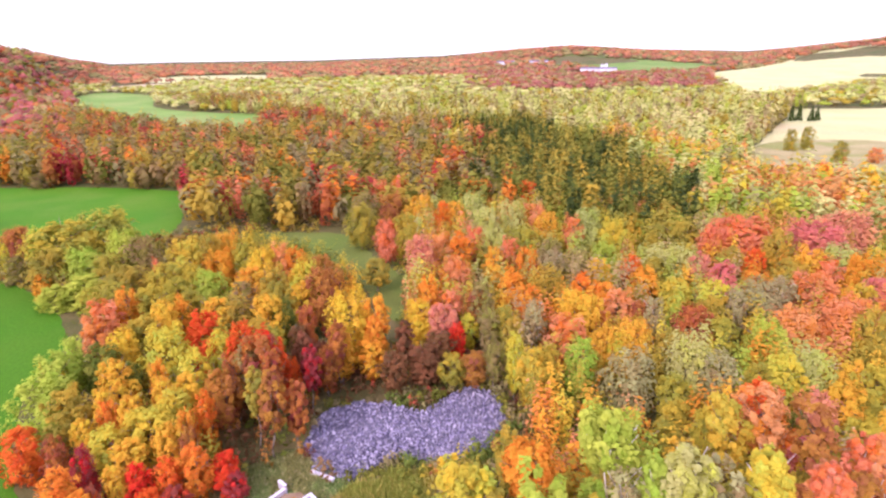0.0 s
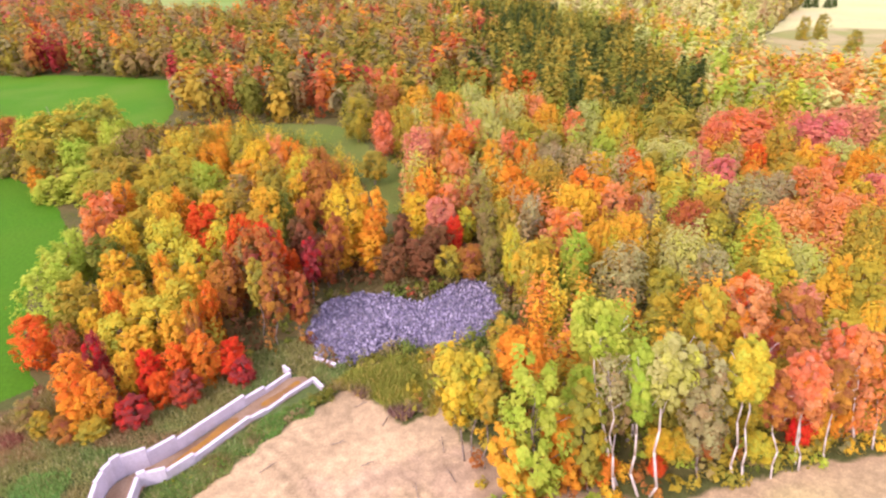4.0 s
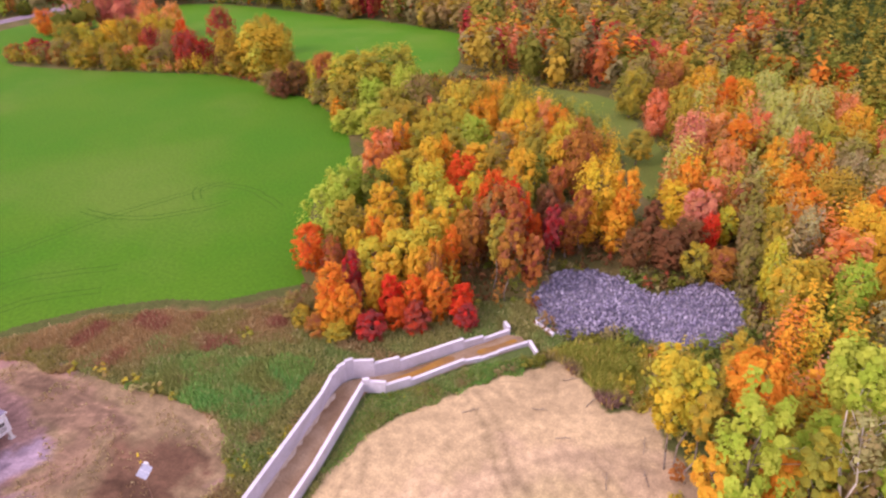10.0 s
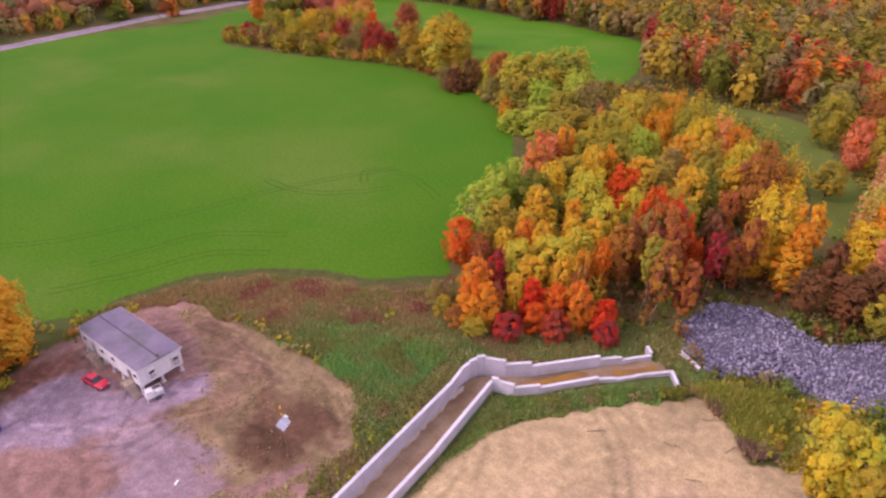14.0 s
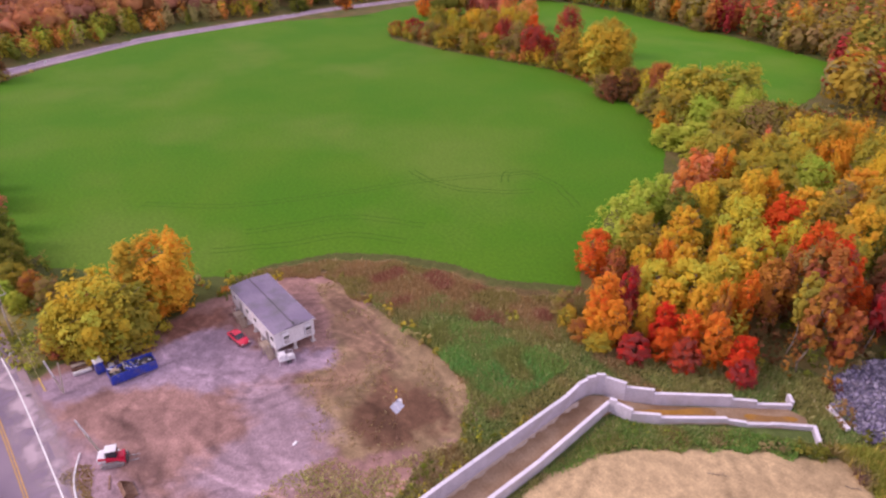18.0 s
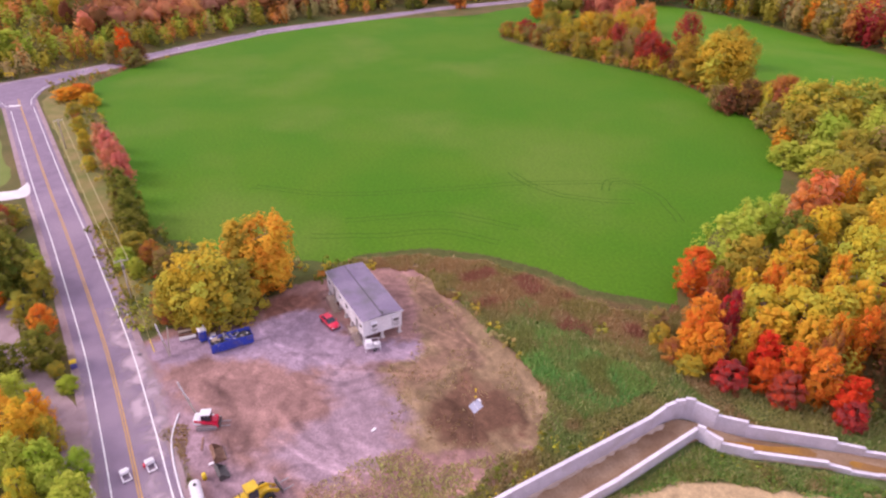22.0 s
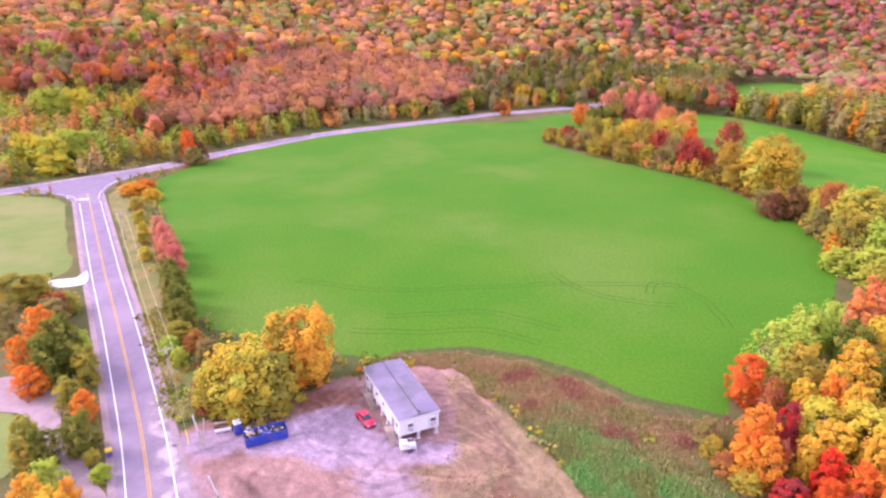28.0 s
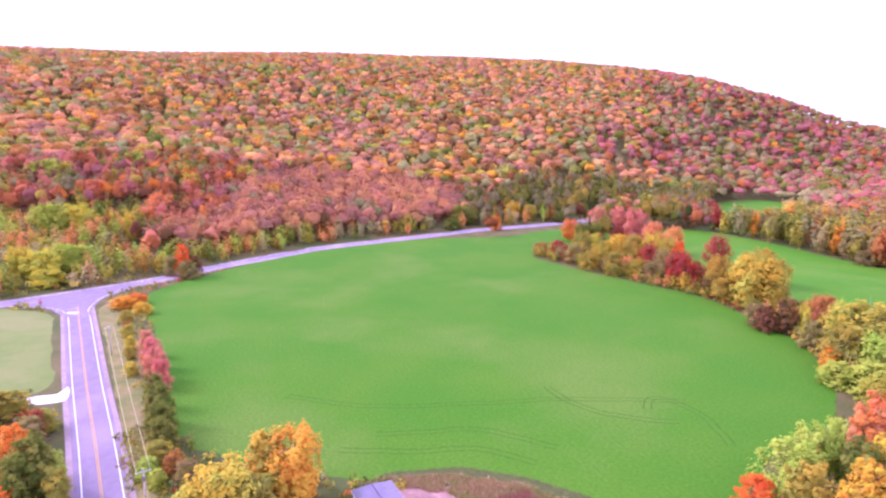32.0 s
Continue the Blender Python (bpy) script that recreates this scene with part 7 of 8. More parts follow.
# ---------------------------------------------------------------- office trailer
def office_trailer():
    root = thing("office_trailer", pose(-87.9, 27.2, 0, 0, 0, 3.6), "long white double-wide office trailer on piers with a grey roof", "trailer")
    body = part("body", box((17.0, 7.0, 3.1), (0, 0, 3.08), 0.05), M_WHITE, root)
    for k in range(22):
        part("siding_seam", box((0.03, 0.02, 2.95), (-8.1 + k * 0.77, -3.51, 3.08)), M_SEAM, body)
    for k in range(9):
        part("siding_seam", box((0.02, 0.03, 2.95), (8.51, -3.2 + k * 0.8, 3.08)), M_SEAM, body)
    roof = part("roof", prism([(-3.68, 4.63), (3.68, 4.63), (3.68, 4.75), (0, 5.05), (-3.68, 4.75)], 17.4, Matrix.Rotation(radians(90), 4, "Z")), M_ROOF, root, "weathered grey membrane roof")
    part("ridge_seam", box((17.3, 0.14, 0.05), (0, 0, 5.07)), M_DARK, roof, "dark seam along the ridge")
    part("roof_vent", rod((8.2, 0.1, 4.95), (8.2, 0.1, 5.3), 0.14, 0.18), M_DARK, roof)
    for y in (-3.66, 3.66):
        part("roof_trim", box((17.46, 0.06, 0.2), (0, y, 4.65)), M_WHITE, roof)
    for x in (-8.72, 8.72):
        part("roof_trim", box((0.06, 7.3, 0.2), (x, 0, 4.65)), M_WHITE, roof)
    for k in range(7):
        part("roof_lap", box((0.05, 7.2, 0.03), (-7.4 + k * 2.45, 0, 4.77)), M_DARK, roof)
    for x in (-8.1, -5.4, -2.7, 0, 2.7, 5.4, 8.1):
        for y in (-3.2, 0.0, 3.2):
            pier = part("pier", box((0.42, 0.42, 1.55), (x, y, 0.77), 0.02), M_PALE, root)
            part("footing", box((0.7, 0.7, 0.16), (x, y, 0.1), 0.02), M_PALE, pier)
    for y in (-1.9, 1.9):
        part("chassis_rail", box((16.8, 0.2, 0.25), (0, y, 1.4)), M_DARK, root)
    for y in (-1.7, 2.2):
        unit_box = part("air_conditioner", box((0.55, 1.15, 1.9), (8.77, y, 3.1), 0.05), M_WHITE, root, "white wall-mounted air conditioner")
        for k in range(5):
            part("louvre", box((0.03, 0.95, 0.07), (9.06, y, 2.45 + k * 0.16)), M_STEEL, unit_box)
        part("grille", box((0.03, 0.9, 0.5), (9.05, y, 3.6)), M_DARK, unit_box)
    for x in (5.9, -4.6):
        door = part("door", box((0.95, 0.06, 2.05), (x, -3.53, 2.66), 0.02), M_STEEL, root, "grey metal door")
        part("handle", rod((x + 0.35, -3.57, 2.6), (x + 0.35, -3.62, 2.6), 0.04), M_DARK, door)
    for x in (-7.0, -1.8, 1.4, 7.6):
        w = part("window", box((1.1, 0.05, 0.75), (x, -3.52, 3.35), 0.02), M_WHITE, root)
        part("pane", box((0.95, 0.03, 0.6), (x, -3.555, 3.35)), M_GLASS, w)
    for x in (5.9, -4.6):
        stair = part("steps", box((1.5, 1.4, 0.12), (x, -4.25, 1.56), 0.02), M_WOOD, root, "wooden steps and landing")
        for k in range(7):
            part("tread", box((0.3, 1.2, 0.07), (x + 0.9 + k * 0.27, -4.25, 1.4 - k * 0.2), 0.01), M_WOOD, stair)
        for sx in (-0.7, 0.7):
            for sy in (-4.9, -3.7):
                part("post", box((0.1, 0.1, 1.55), (x + sx, sy, 0.77)), M_WOOD, stair)
        part("handrail", rod((x - 0.7, -4.92, 2.5), (x + 2.7, -4.92, 1.0), 0.04), M_WOOD, stair)
        part("handrail_post", rod((x - 0.7, -4.92, 1.6), (x - 0.7, -4.92, 2.5), 0.04), M_WOOD, stair)
    return root


M_SEAM = surface("siding_seam", (0.6, 0.57, 0.62), (0.55, 0.52, 0.57), 1.0, fine=6, bump=0)
office_trailer()


def equipment_cart():
    """The white framed cart at the trailer's corner."""
    root = thing("equipment_cart", pose(-77.6, 25.2, 0, 0, 0, 80), "white framed equipment cart beside the office trailer", "cart")
    part("deck", box((2.6, 1.7, 0.12), (0, 0, 0.75), 0.03), M_WHITE, root)
    part("box", box((1.0, 1.2, 0.8), (-0.6, 0.1, 1.22), 0.06), M_WHITE, root, "white steel box")
    part("tank", rod((0.2, -0.5, 1.2), (1.2, -0.5, 1.2), 0.38, sides=16), M_WHITE, root, "white round tank", True)
    for x in (-1.2, 1.2):
        for y in (-0.75, 0.75):
            part("leg", rod((x, y, 0), (x, y, 1.5), 0.05), M_WHITE, root)
    for y in (-0.75, 0.75):
        part("rail", rod((-1.2, y, 1.5), (1.2, y, 1.5), 0.04), M_WHITE, root)
        w = part("wheel", rod((0.3, y - 0.12, 0.32), (0.3, y + 0.12, 0.32), 0.32, sides=16), M_RUBBER, root)
        part("hub", rod((0.3, y - 0.14, 0.32), (0.3, y + 0.14, 0.32), 0.14, sides=10), M_STEEL, w)
    return root


equipment_cart()


# ---------------------------------------------------------------- red car
def sedan():
    root = thing("car", pose(-86.9, 20.75, 0.06, 0, 0, 12), "bright red sedan parked on the gravel by the trailer", "car")
    prof = [(-2.25, 0.35), (-2.28, 0.62), (-2.15, 0.86), (-1.5, 0.93), (0.85, 0.9), (1.9, 0.78), (2.25, 0.6), (2.28, 0.35), (1.9, 0.26), (-1.9, 0.26)]
    bm = prism(prof, 1.76)
    bmesh.ops.bevel(bm, geom=[e for e in bm.edges if abs(e.verts[0].co.y - e.verts[1].co.y) < 0.01], offset=0.12, segments=3, affect="EDGES")
    body = part("body", bm, M_RED, root, smooth=True)
    cab = [(-1.75, 0.9), (-1.15, 1.38), (0.15, 1.42), (0.95, 0.88)]
    bm = prism(cab, 1.5)
    for v in bm.verts:
        if v.co.z > 1.2:
            v.co.y *= 0.8
    glass = part("windows", bm, M_GLASS, root, "dark car windows")
    bm = prism([(-1.15, 1.37), (-1.0, 1.44), (0.05, 1.46), (0.18, 1.40)], 1.24)
    part("roof", bm, M_RED, root)
    for x in (-1.42, 1.42):
        for y in (-0.8, 0.8):
            wheel = part("wheel", rod((x, y - 0.11, 0.32), (x, y + 0.11, 0.32), 0.33, sides=18), M_RUBBER, root, "black tyre")
            part("rim", rod((x, y - 0.12, 0.32), (x, y + 0.12, 0.32), 0.2, sides=12), M_STEEL, wheel)
    for y in (-0.62, 0.62):
        part("headlight", box((0.1, 0.36, 0.14), (2.2, y, 0.66), 0.03), M_LAMP, root)
        part("tail_light", box((0.08, 0.36, 0.16), (-2.25, y, 0.74), 0.03), M_RED, root)
        part("mirror", box((0.14, 0.18, 0.12), (0.55, y * 1.58, 0.98), 0.03), M_RED, root)
    part("bumper", box((0.14, 1.6, 0.16), (2.26, 0, 0.42), 0.04), M_DARK, root)
    part("bumper", box((0.14, 1.6, 0.16), (-2.26, 0, 0.42), 0.04), M_DARK, root)
    return root


sedan()


# ---------------------------------------------------------------- dumpster, toilet, logs
def dumpster():
    root = thing("dumpster", pose(-88.1, 4.5, 0.05, 0, 0, 93), "blue steel roll-off dumpster heaped with scrap", "dumpster")
    for y, n in ((-1.2, "side_wall"), (1.2, "side_wall")):
        w = part(n, box((6.6, 0.1, 1.5), (0, y, 0.95), 0.02), M_BLUE, root)
        for k in range(9):
            part("rib", box((0.14, 0.14, 1.45), (-3.1 + k * 0.775, y + math.copysign(0.1, y), 0.95), 0.02), M_BLUE, w)
        part("top_rail", box((6.7, 0.2, 0.14), (0, y, 1.72), 0.02), M_BLUE, w)
    for x in (-3.3, 3.3):
        part("end_wall", box((0.1, 2.4, 1.5), (x, 0, 0.95), 0.02), M_BLUE, root)
    part("floor", box((6.6, 2.4, 0.15), (0, 0, 0.28)), M_DARK, root)
    for y in (-0.8, 0.8):
        part("skid", box((6.5, 0.2, 0.2), (0, y, 0.1)), M_DARK, root)
    for x in (-2.8, 2.8):
        for y in (-1.0, 1.0):
            part("roller", rod((x, y - 0.15, 0.12), (x, y + 0.15, 0.12), 0.12), M_STEEL, root)
    gen = np.random.default_rng(3)
    heap = thing("scrap_heap", root.matrix_world.copy(), "heap of scrap boards and pipes in the blue dumpster", "scrap")
    base = bmesh.new()
    bmesh.ops.create_grid(base, x_segments=14, y_segments=6, size=0.5, matrix=Matrix.Translation((0, 0, 1.1)) @ Matrix.Diagonal((6.4, 2.2, 1, 1)))
    for v in base.verts:
        v.co.z += gen.uniform(-0.15, 0.35)
    part("rubble", base, M_DARK, heap)
    for k in range(34):
        a = Vector((gen.uniform(-2.9, 2.9), gen.uniform(-0.9, 0.9), gen.uniform(1.25, 1.75)))
        turn = Euler((gen.uniform(-0.4, 0.4), gen.uniform(-0.35, 0.35), gen.uniform(0, 3.1))).to_matrix().to_4x4()
        long = gen.uniform(0.5, 1.5)
        mat = (M_WHITE, M_WOOD, M_STEEL, M_DARK, M_BLUE)[int(gen.integers(0, 5))]
        part("scrap_piece", box((long, gen.uniform(0.08, 0.4), gen.uniform(0.04, 0.12)), a, 0.0, turn=turn), mat, heap)


dumpster()


def portable_toilet():
    root = thing("portable_toilet", pose(-91.3, 0.4, 0.05, 0, 0, 100), "blue portable toilet with a white domed roof", "toilet")
    cabin = part("cabin", box((1.12, 1.12, 2.0), (0, 0, 1.15), 0.04), M_BLUE, root)
    part("door", box((0.8, 0.05, 1.8), (0, -0.58, 1.1), 0.02), M_BLUE, root)
    part("roof", prism([(-0.62, 2.12), (0.62, 2.12), (0.62, 2.22), (0.35, 2.42), (-0.35, 2.42), (-0.62, 2.22)], 1.24), M_WHITE, root, "white translucent roof")
    part("base", box((1.2, 1.2, 0.16), (0, 0, 0.08), 0.02), M_DARK, root)
    part("vent_pipe", rod((0.4, 0.4, 2.2), (0.4, 0.4, 2.65), 0.06), M_WHITE, root)


portable_toilet()
small = thing("storage_drum", pose(-91.0, 2.0, 0.05), "pale steel drum behind the dumpster", "drum")
part("drum", rod((0, 0, 0), (0, 0, 1.0), 0.42, sides=16), M_PALE, small, smooth=True)
for k, (dx, dz, r, mat, n) in enumerate(((0.0, 0.28, 0.26, M_RUST, "rusty brown log on the pile beside the yard"), (0.62, 0.28, 0.26, M_RUST, "rusty brown log on the pile beside the yard"), (0.32, 0.78, 0.25, M_WOOD, "weathered log on the pile beside the yard"), (-0.8, 0.35, 0.33, M_PALE, "pale concrete pipe lying beside a log pile"))):
    log = thing("log" if mat is not M_PALE else "concrete_pipe", pose(-93.6 - dx * 1.3, -1.9, 0.05, 0, 0, 80 + 3 * k), n, "log" if mat is not M_PALE else "pipe")
    part("trunk" if mat is not M_PALE else "pipe", rod((-1.3, 0, dz), (1.3, 0, dz), r, r * 0.92, 14), mat, log, smooth=False)


# ---------------------------------------------------------------- tracked loader
def track_loader():
    root = thing("skid_loader", pose(-71.2, -1.5, 0.08, 0, 0, 72) @ Matrix.Diagonal((1.12, 1.12, 1.12, 1)), "white tracked skid loader with red front and pallet forks", "loader")
    for y in (-0.78, 0.78):
        tr = part("track", prism([(-1.15, 0.05), (0.95, 0.05), (1.25, 0.3), (1.1, 0.55), (-0.9, 0.72), (-1.3, 0.4)], 0.42, Matrix.Translation((0, y, 0))), M_DUSTY, root)
        for k in range(4):
            part("roller", rod((-0.85 + k * 0.55, y - 0.23, 0.28), (-0.85 + k * 0.55, y + 0.23, 0.28), 0.17, sides=12), M_STEEL, tr)
    part("body", box((2.3, 1.15, 0.75), (-0.1, 0, 0.75), 0.08), M_RED, root, "red machine body")
    part("front_plate", box((0.5, 1.2, 0.5), (1.1, 0, 0.95), 0.06), M_RED, root)
    part("engine_cover", box((0.9, 1.5, 0.85), (-1.05, 0, 1.15), 0.1), M_WHITE, root, "white engine cover")
    cab = part("cab", box((1.1, 1.1, 1.15), (0.05, 0, 1.6), 0.08), M_GLASS, root, "dark glazed cab")
    part("cab_roof", box((1.3, 1.2, 0.16), (0.0, 0, 2.2), 0.06), M_WHITE, cab, "white cab roof")
    for y in (-0.68, 0.68):
        part("lift_arm", prism([(-1.4, 1.3), (-1.3, 1.6), (0.5, 1.15), (1.45, 0.55), (1.4, 0.3), (1.15, 0.45), (0.3, 0.95)], 0.16, Matrix.Translation((0, y, 0))), M_RED if y < 0 else M_WHITE, root)
    part("fork_frame", box((0.12, 1.5, 0.7), (1.5, 0, 0.45), 0.03), M_DARK, root)
    for y in (-0.4, 0.4):
        part("fork", box((1.25, 0.12, 0.06), (2.1, y, 0.12), 0.01), M_STEEL, root)


track_loader()


# ---------------------------------------------------------------- wheel loader
def wheel_loader():
    root = thing("wheel_loader", pose(-55.4, 1.7, 0.08, 0, 0, 104), "yellow wheel loader with pallet forks", "loader")
    part("rear_frame", box((2.6, 1.5, 0.9), (-1.5, 0, 1.15), 0.08), M_YELLOW, root)
    hood = part("hood", prism([(-2.9, 1.5), (-0.4, 1.5), (-0.4, 2.15), (-2.6, 1.98), (-2.9, 1.8)], 1.35), M_YELLOW, root, "yellow engine hood")
    for k in range(4):
        part("slot", box((0.3, 0.03, 0.5), (-2.4 + k * 0.42, -0.69, 1.75)), M_DARK, hood)
    part("exhaust", rod((-1.3, 0.35, 2.1), (-1.3, 0.35, 2.75), 0.07), M_DARK, root)
    cab = part("cab", box((1.35, 1.4, 1.5), (0.05, 0, 2.35), 0.06), M_GLASS, root, "dark glazed cab")
    part("cab_roof", box((1.6, 1.6, 0.2), (0.05, 0, 3.18), 0.07), M_YELLOW, cab, "yellow cab roof")
    for x in (-0.62, 0.72):
        for y in (-0.7, 0.7):
            part("cab_post", box((0.09, 0.09, 1.5), (x, y, 2.35)), M_YELLOW, cab)
    part("front_frame", box((1.5, 1.0, 0.9), (1.5, 0, 1.05), 0.08), M_YELLOW, root)
    for x in (-1.5, 1.6):
        for y in (-1.0, 1.0):
            w = part("wheel", rod((x, y - 0.27, 0.75), (x, y + 0.27, 0.75), 0.75, sides=24), M_RUBBER, root, "black deep-treaded tyre")
            part("rim", rod((x, y - 0.29, 0.75), (x, y + 0.29, 0.75), 0.4, sides=16), M_YELLOW, w)
            for k in range(12):
                a = k * math.pi / 6
                part("lug", box((0.14, 0.56, 0.1), (x + 0.75 * math.cos(a), y, 0.75 + 0.75 * math.sin(a)), turn=Matrix.Rotation(-a, 4, "Y")), M_RUBBER, w)
    for y in (-0.5, 0.5):
        part("lift_arm", prism([(1.1, 1.6), (1.3, 1.95), (2.2, 1.75), (3.3, 0.75), (3.2, 0.45), (2.9, 0.55), (2.0, 1.35)], 0.18, Matrix.Translation((0, y, 0))), M_YELLOW, root)
        part("cylinder", rod((1.2, y * 0.6, 1.2), (2.6, y * 0.6, 1.15), 0.08), M_STEEL, root)
    part("fork_frame", box((0.15, 2.2, 1.0), (3.45, 0, 0.8), 0.03), M_DARK, root)
    for y in (-0.7, 0.7):
        part("fork", box((1.7, 0.18, 0.09), (4.3, y, 0.35), 0.02), M_STEEL, root, "pale worn steel fork")
    part("counterweight", box((0.4, 1.5, 0.8), (-2.95, 0, 1.2), 0.1), M_DARK, root)


wheel_loader()


# ---------------------------------------------------------------- buckets, van, barrel, planks
def bucket(x, y, turn, mat, label, s=1.0):
    root = thing("loader_bucket", pose(x, y, 0.08, 0, 0, turn), label, "bucket")
    part("shell", prism([(-0.6 * s, 0.05), (0.55 * s, 0.02), (0.6 * s, 0.1), (-0.4 * s, 0.16), (-0.48 * s, 0.75 * s), (-0.3 * s, 0.9 * s), (-0.38 * s, 0.95 * s), (-0.66 * s, 0.7 * s)], 2.0 * s), mat, root)
    for y2 in (-1.0 * s, 1.0 * s):
        part("cheek", prism([(-0.6 * s, 0.05), (0.55 * s, 0.02), (0.2 * s, 0.5 * s), (-0.3 * s, 0.92 * s), (-0.66 * s, 0.7 * s)], 0.06, Matrix.Translation((0, y2, 0))), mat, root)
    for k in range(6):
        part("tooth", box((0.25, 0.1, 0.05), (0.65 * s, (-0.85 + k * 0.34) * s, 0.05)), M_DARK, root)
    return root


bucket(-65.1, -1.0, 95, M_RUST, "rusty brown loader bucket lying in the yard", 1.3)
bucket(-61.8, -1.0, 100, M_DARK, "dark loader bucket lying in the yard", 1.1)


def gas_tank():
    root = thing("gas_tank", pose(-58.6, -4.3, 0.08, 0, 0, 3), "long white gas tank on saddles by the road edge", "tank")
    bm = bmesh.new()
    bmesh.ops.create_uvsphere(bm, u_segments=20, v_segments=14, radius=0.72, matrix=Matrix.Rotation(radians(90), 4, "Y"))
    for v in bm.verts:
        v.co.x = v.co.x * 0.7 + (1.9 if v.co.x > 0.01 else -1.9 if v.co.x < -0.01 else 0.0)
        v.co.z += 1.05
    part("vessel", bm, M_WHITE, root, smooth=True)
    part("dome", rod((-1.2, 0, 1.7), (-1.2, 0, 1.95), 0.22, 0.18, 12), M_DARK, root, "dark valve hood")
    for x in (-1.4, 1.4):
        part("saddle", box((0.35, 1.0, 0.6), (x, 0, 0.28), 0.03), M_PALE, root)
    part("end_plate", rod((2.35, 0, 0.9), (2.5, 0, 0.9), 0.35, 0.3, 12), M_BLUE, root, "blue end plate")


gas_tank()
barrel = thing("barrel", pose(-61.9, -3.2, 0.06), "small yellow plastic barrel beside the gas tank", "barrel")
part("drum", rod((0, 0, 0), (0, 0, 0.9), 0.3, 0.28, 14), M_SIGN, barrel, smooth=True)
plank = thing("plank", pose(-68.0, -2.7, 0.14, 0, 0, -12), "dark timber plank lying in the yard", "plank")
part("board", box((2.3, 0.22, 0.12), bevel=0.01), M_RUST, plank)
for x, y, s, lab in ((-64.0, -2.0, 0.55, "scrap of white sheet lying on the yard"), (-60.7, 19.2, 0.5, "pale stone block lying on the gravel"), (-91.5, -9.3, 0.45, "dark scrap of rubber beside the road"), (-104, -10.6, 0.6, "pale litter on the verge")):
    bit = thing("debris", pose(x, y, 0.15, 4, 6, x * 7), lab, "debris")
    part("piece", box((s * 1.5, s * 0.8, 0.14), bevel=0.03), M_DARK if "dark" in lab else M_WHITE, bit)


# ---------------------------------------------------------------- solar mast
def solar_mast():
    root = thing("sensor_mast", pose(-53.6, 31.2, 0.1), "slim mast with a white solar panel and sensor box", "mast")
    part("pole", rod((0, 0, 0), (0, 0, 8.6), 0.07, 0.05), M_RUST, root)
    panel = part("solar_panel", box((1.3, 1.6, 0.07), (0.5, -0.2, 6.4), 0.02, turn=Matrix.Rotation(radians(38), 4, "Y") @ Matrix.Rotation(radians(20), 4, "Z")), M_SOLAR, root, "white-framed solar panel")
    for dy in (-0.02, ):
        part("frame_bar", box((1.34, 0.06, 0.1), (0.5, -0.2, 6.41), turn=Matrix.Rotation(radians(38), 4, "Y") @ Matrix.Rotation(radians(20), 4, "Z")), M_WHITE, panel)
    part("sensor_box", box((0.6, 0.6, 0.8), (-0.1, 0.55, 6.3), 0.06), M_WHITE, root, "white sensor box")
    part("arm", rod((0, 0, 7.4), (0.2, -0.9, 7.2), 0.05), M_RUST, root)
    part("lamp", rod((0, 0, 8.5), (0, 0, 8.95), 0.12, 0.1), M_SIGN, root, "small yellow lamp head")
    part("lamp", rod((0.05, 0, 7.5), (0.05, 0, 7.75), 0.12, 0.1), M_SIGN, root, "small yellow lamp head")
    part("base", box((0.4, 0.4, 0.2), (0, 0, 0.08), 0.03), M_RUST, root)


solar_mast()


# ---------------------------------------------------------------- utility poles, signs, road furniture
def utility_pole(x, y, high, turn, label, arms=1):
    root = thing("utility_pole", pose(x, y, 0, 0, 0, turn), label, "pole")
    part("pole", rod((0, 0, -0.3), (0, 0, high), 0.17, 0.11, 10), M_POLE, root, smooth=True)
    for k in range(arms):
        arm = part("crossarm", box((0.12, 2.5, 0.14), (0.12, 0, high - 0.5 - k), 0.01), M_POLE, root)
        for o in (-1.1, -0.45, 0.45, 1.1):
            part("insulator", rod((0.12, o, high - 0.42 - k), (0.12, o, high - 0.2 - k), 0.06, 0.04), M_WHITE, arm)
    part("transformer", rod((0.28, 0.0, high - 2.0), (0.28, 0.0, high - 1.2), 0.2, sides=12), M_STEEL, root)


utility_pole(-108.6, -9.8, 8.9, 8, "grey wooden utility pole with a crossarm beside the road")
utility_pole(-196.5, -23.3, 8.9, 8, "far grey wooden utility pole beside the road")
utility_pole(-20, 3.2, 8.9, 8, "grey wooden utility pole beside the road")


def wire(a, b, sag, label):
    cu = bpy.data.curves.new("wire", "CURVE")
    cu.dimensions, cu.bevel_depth, cu.bevel_resolution = "3D", 0.045, 1
    sp = cu.splines.new("POLY")
    sp.points.add(16)
    for k in range(17):
        t = k / 16
        sp.points[k].co = (*(Vector(a).lerp(Vector(b), t) - Vector((0, 0, sag * 4 * t * (1 - t)))), 1)
    cu.materials.append(M_WIRE)
    tagged(new("overhead_wire", cu), label, "wire")


for o in (-1.1, 1.1):
    c, s_ = math.cos(radians(8)), math.sin(radians(8))
    pt = lambda x, y, z: (x - s_ * o, y + c * o, z)
    wire(pt(-108.6, -9.8, 8.6), pt(-196.5, -23.3, 8.6), 1.2, "thin overhead wire between the utility poles")


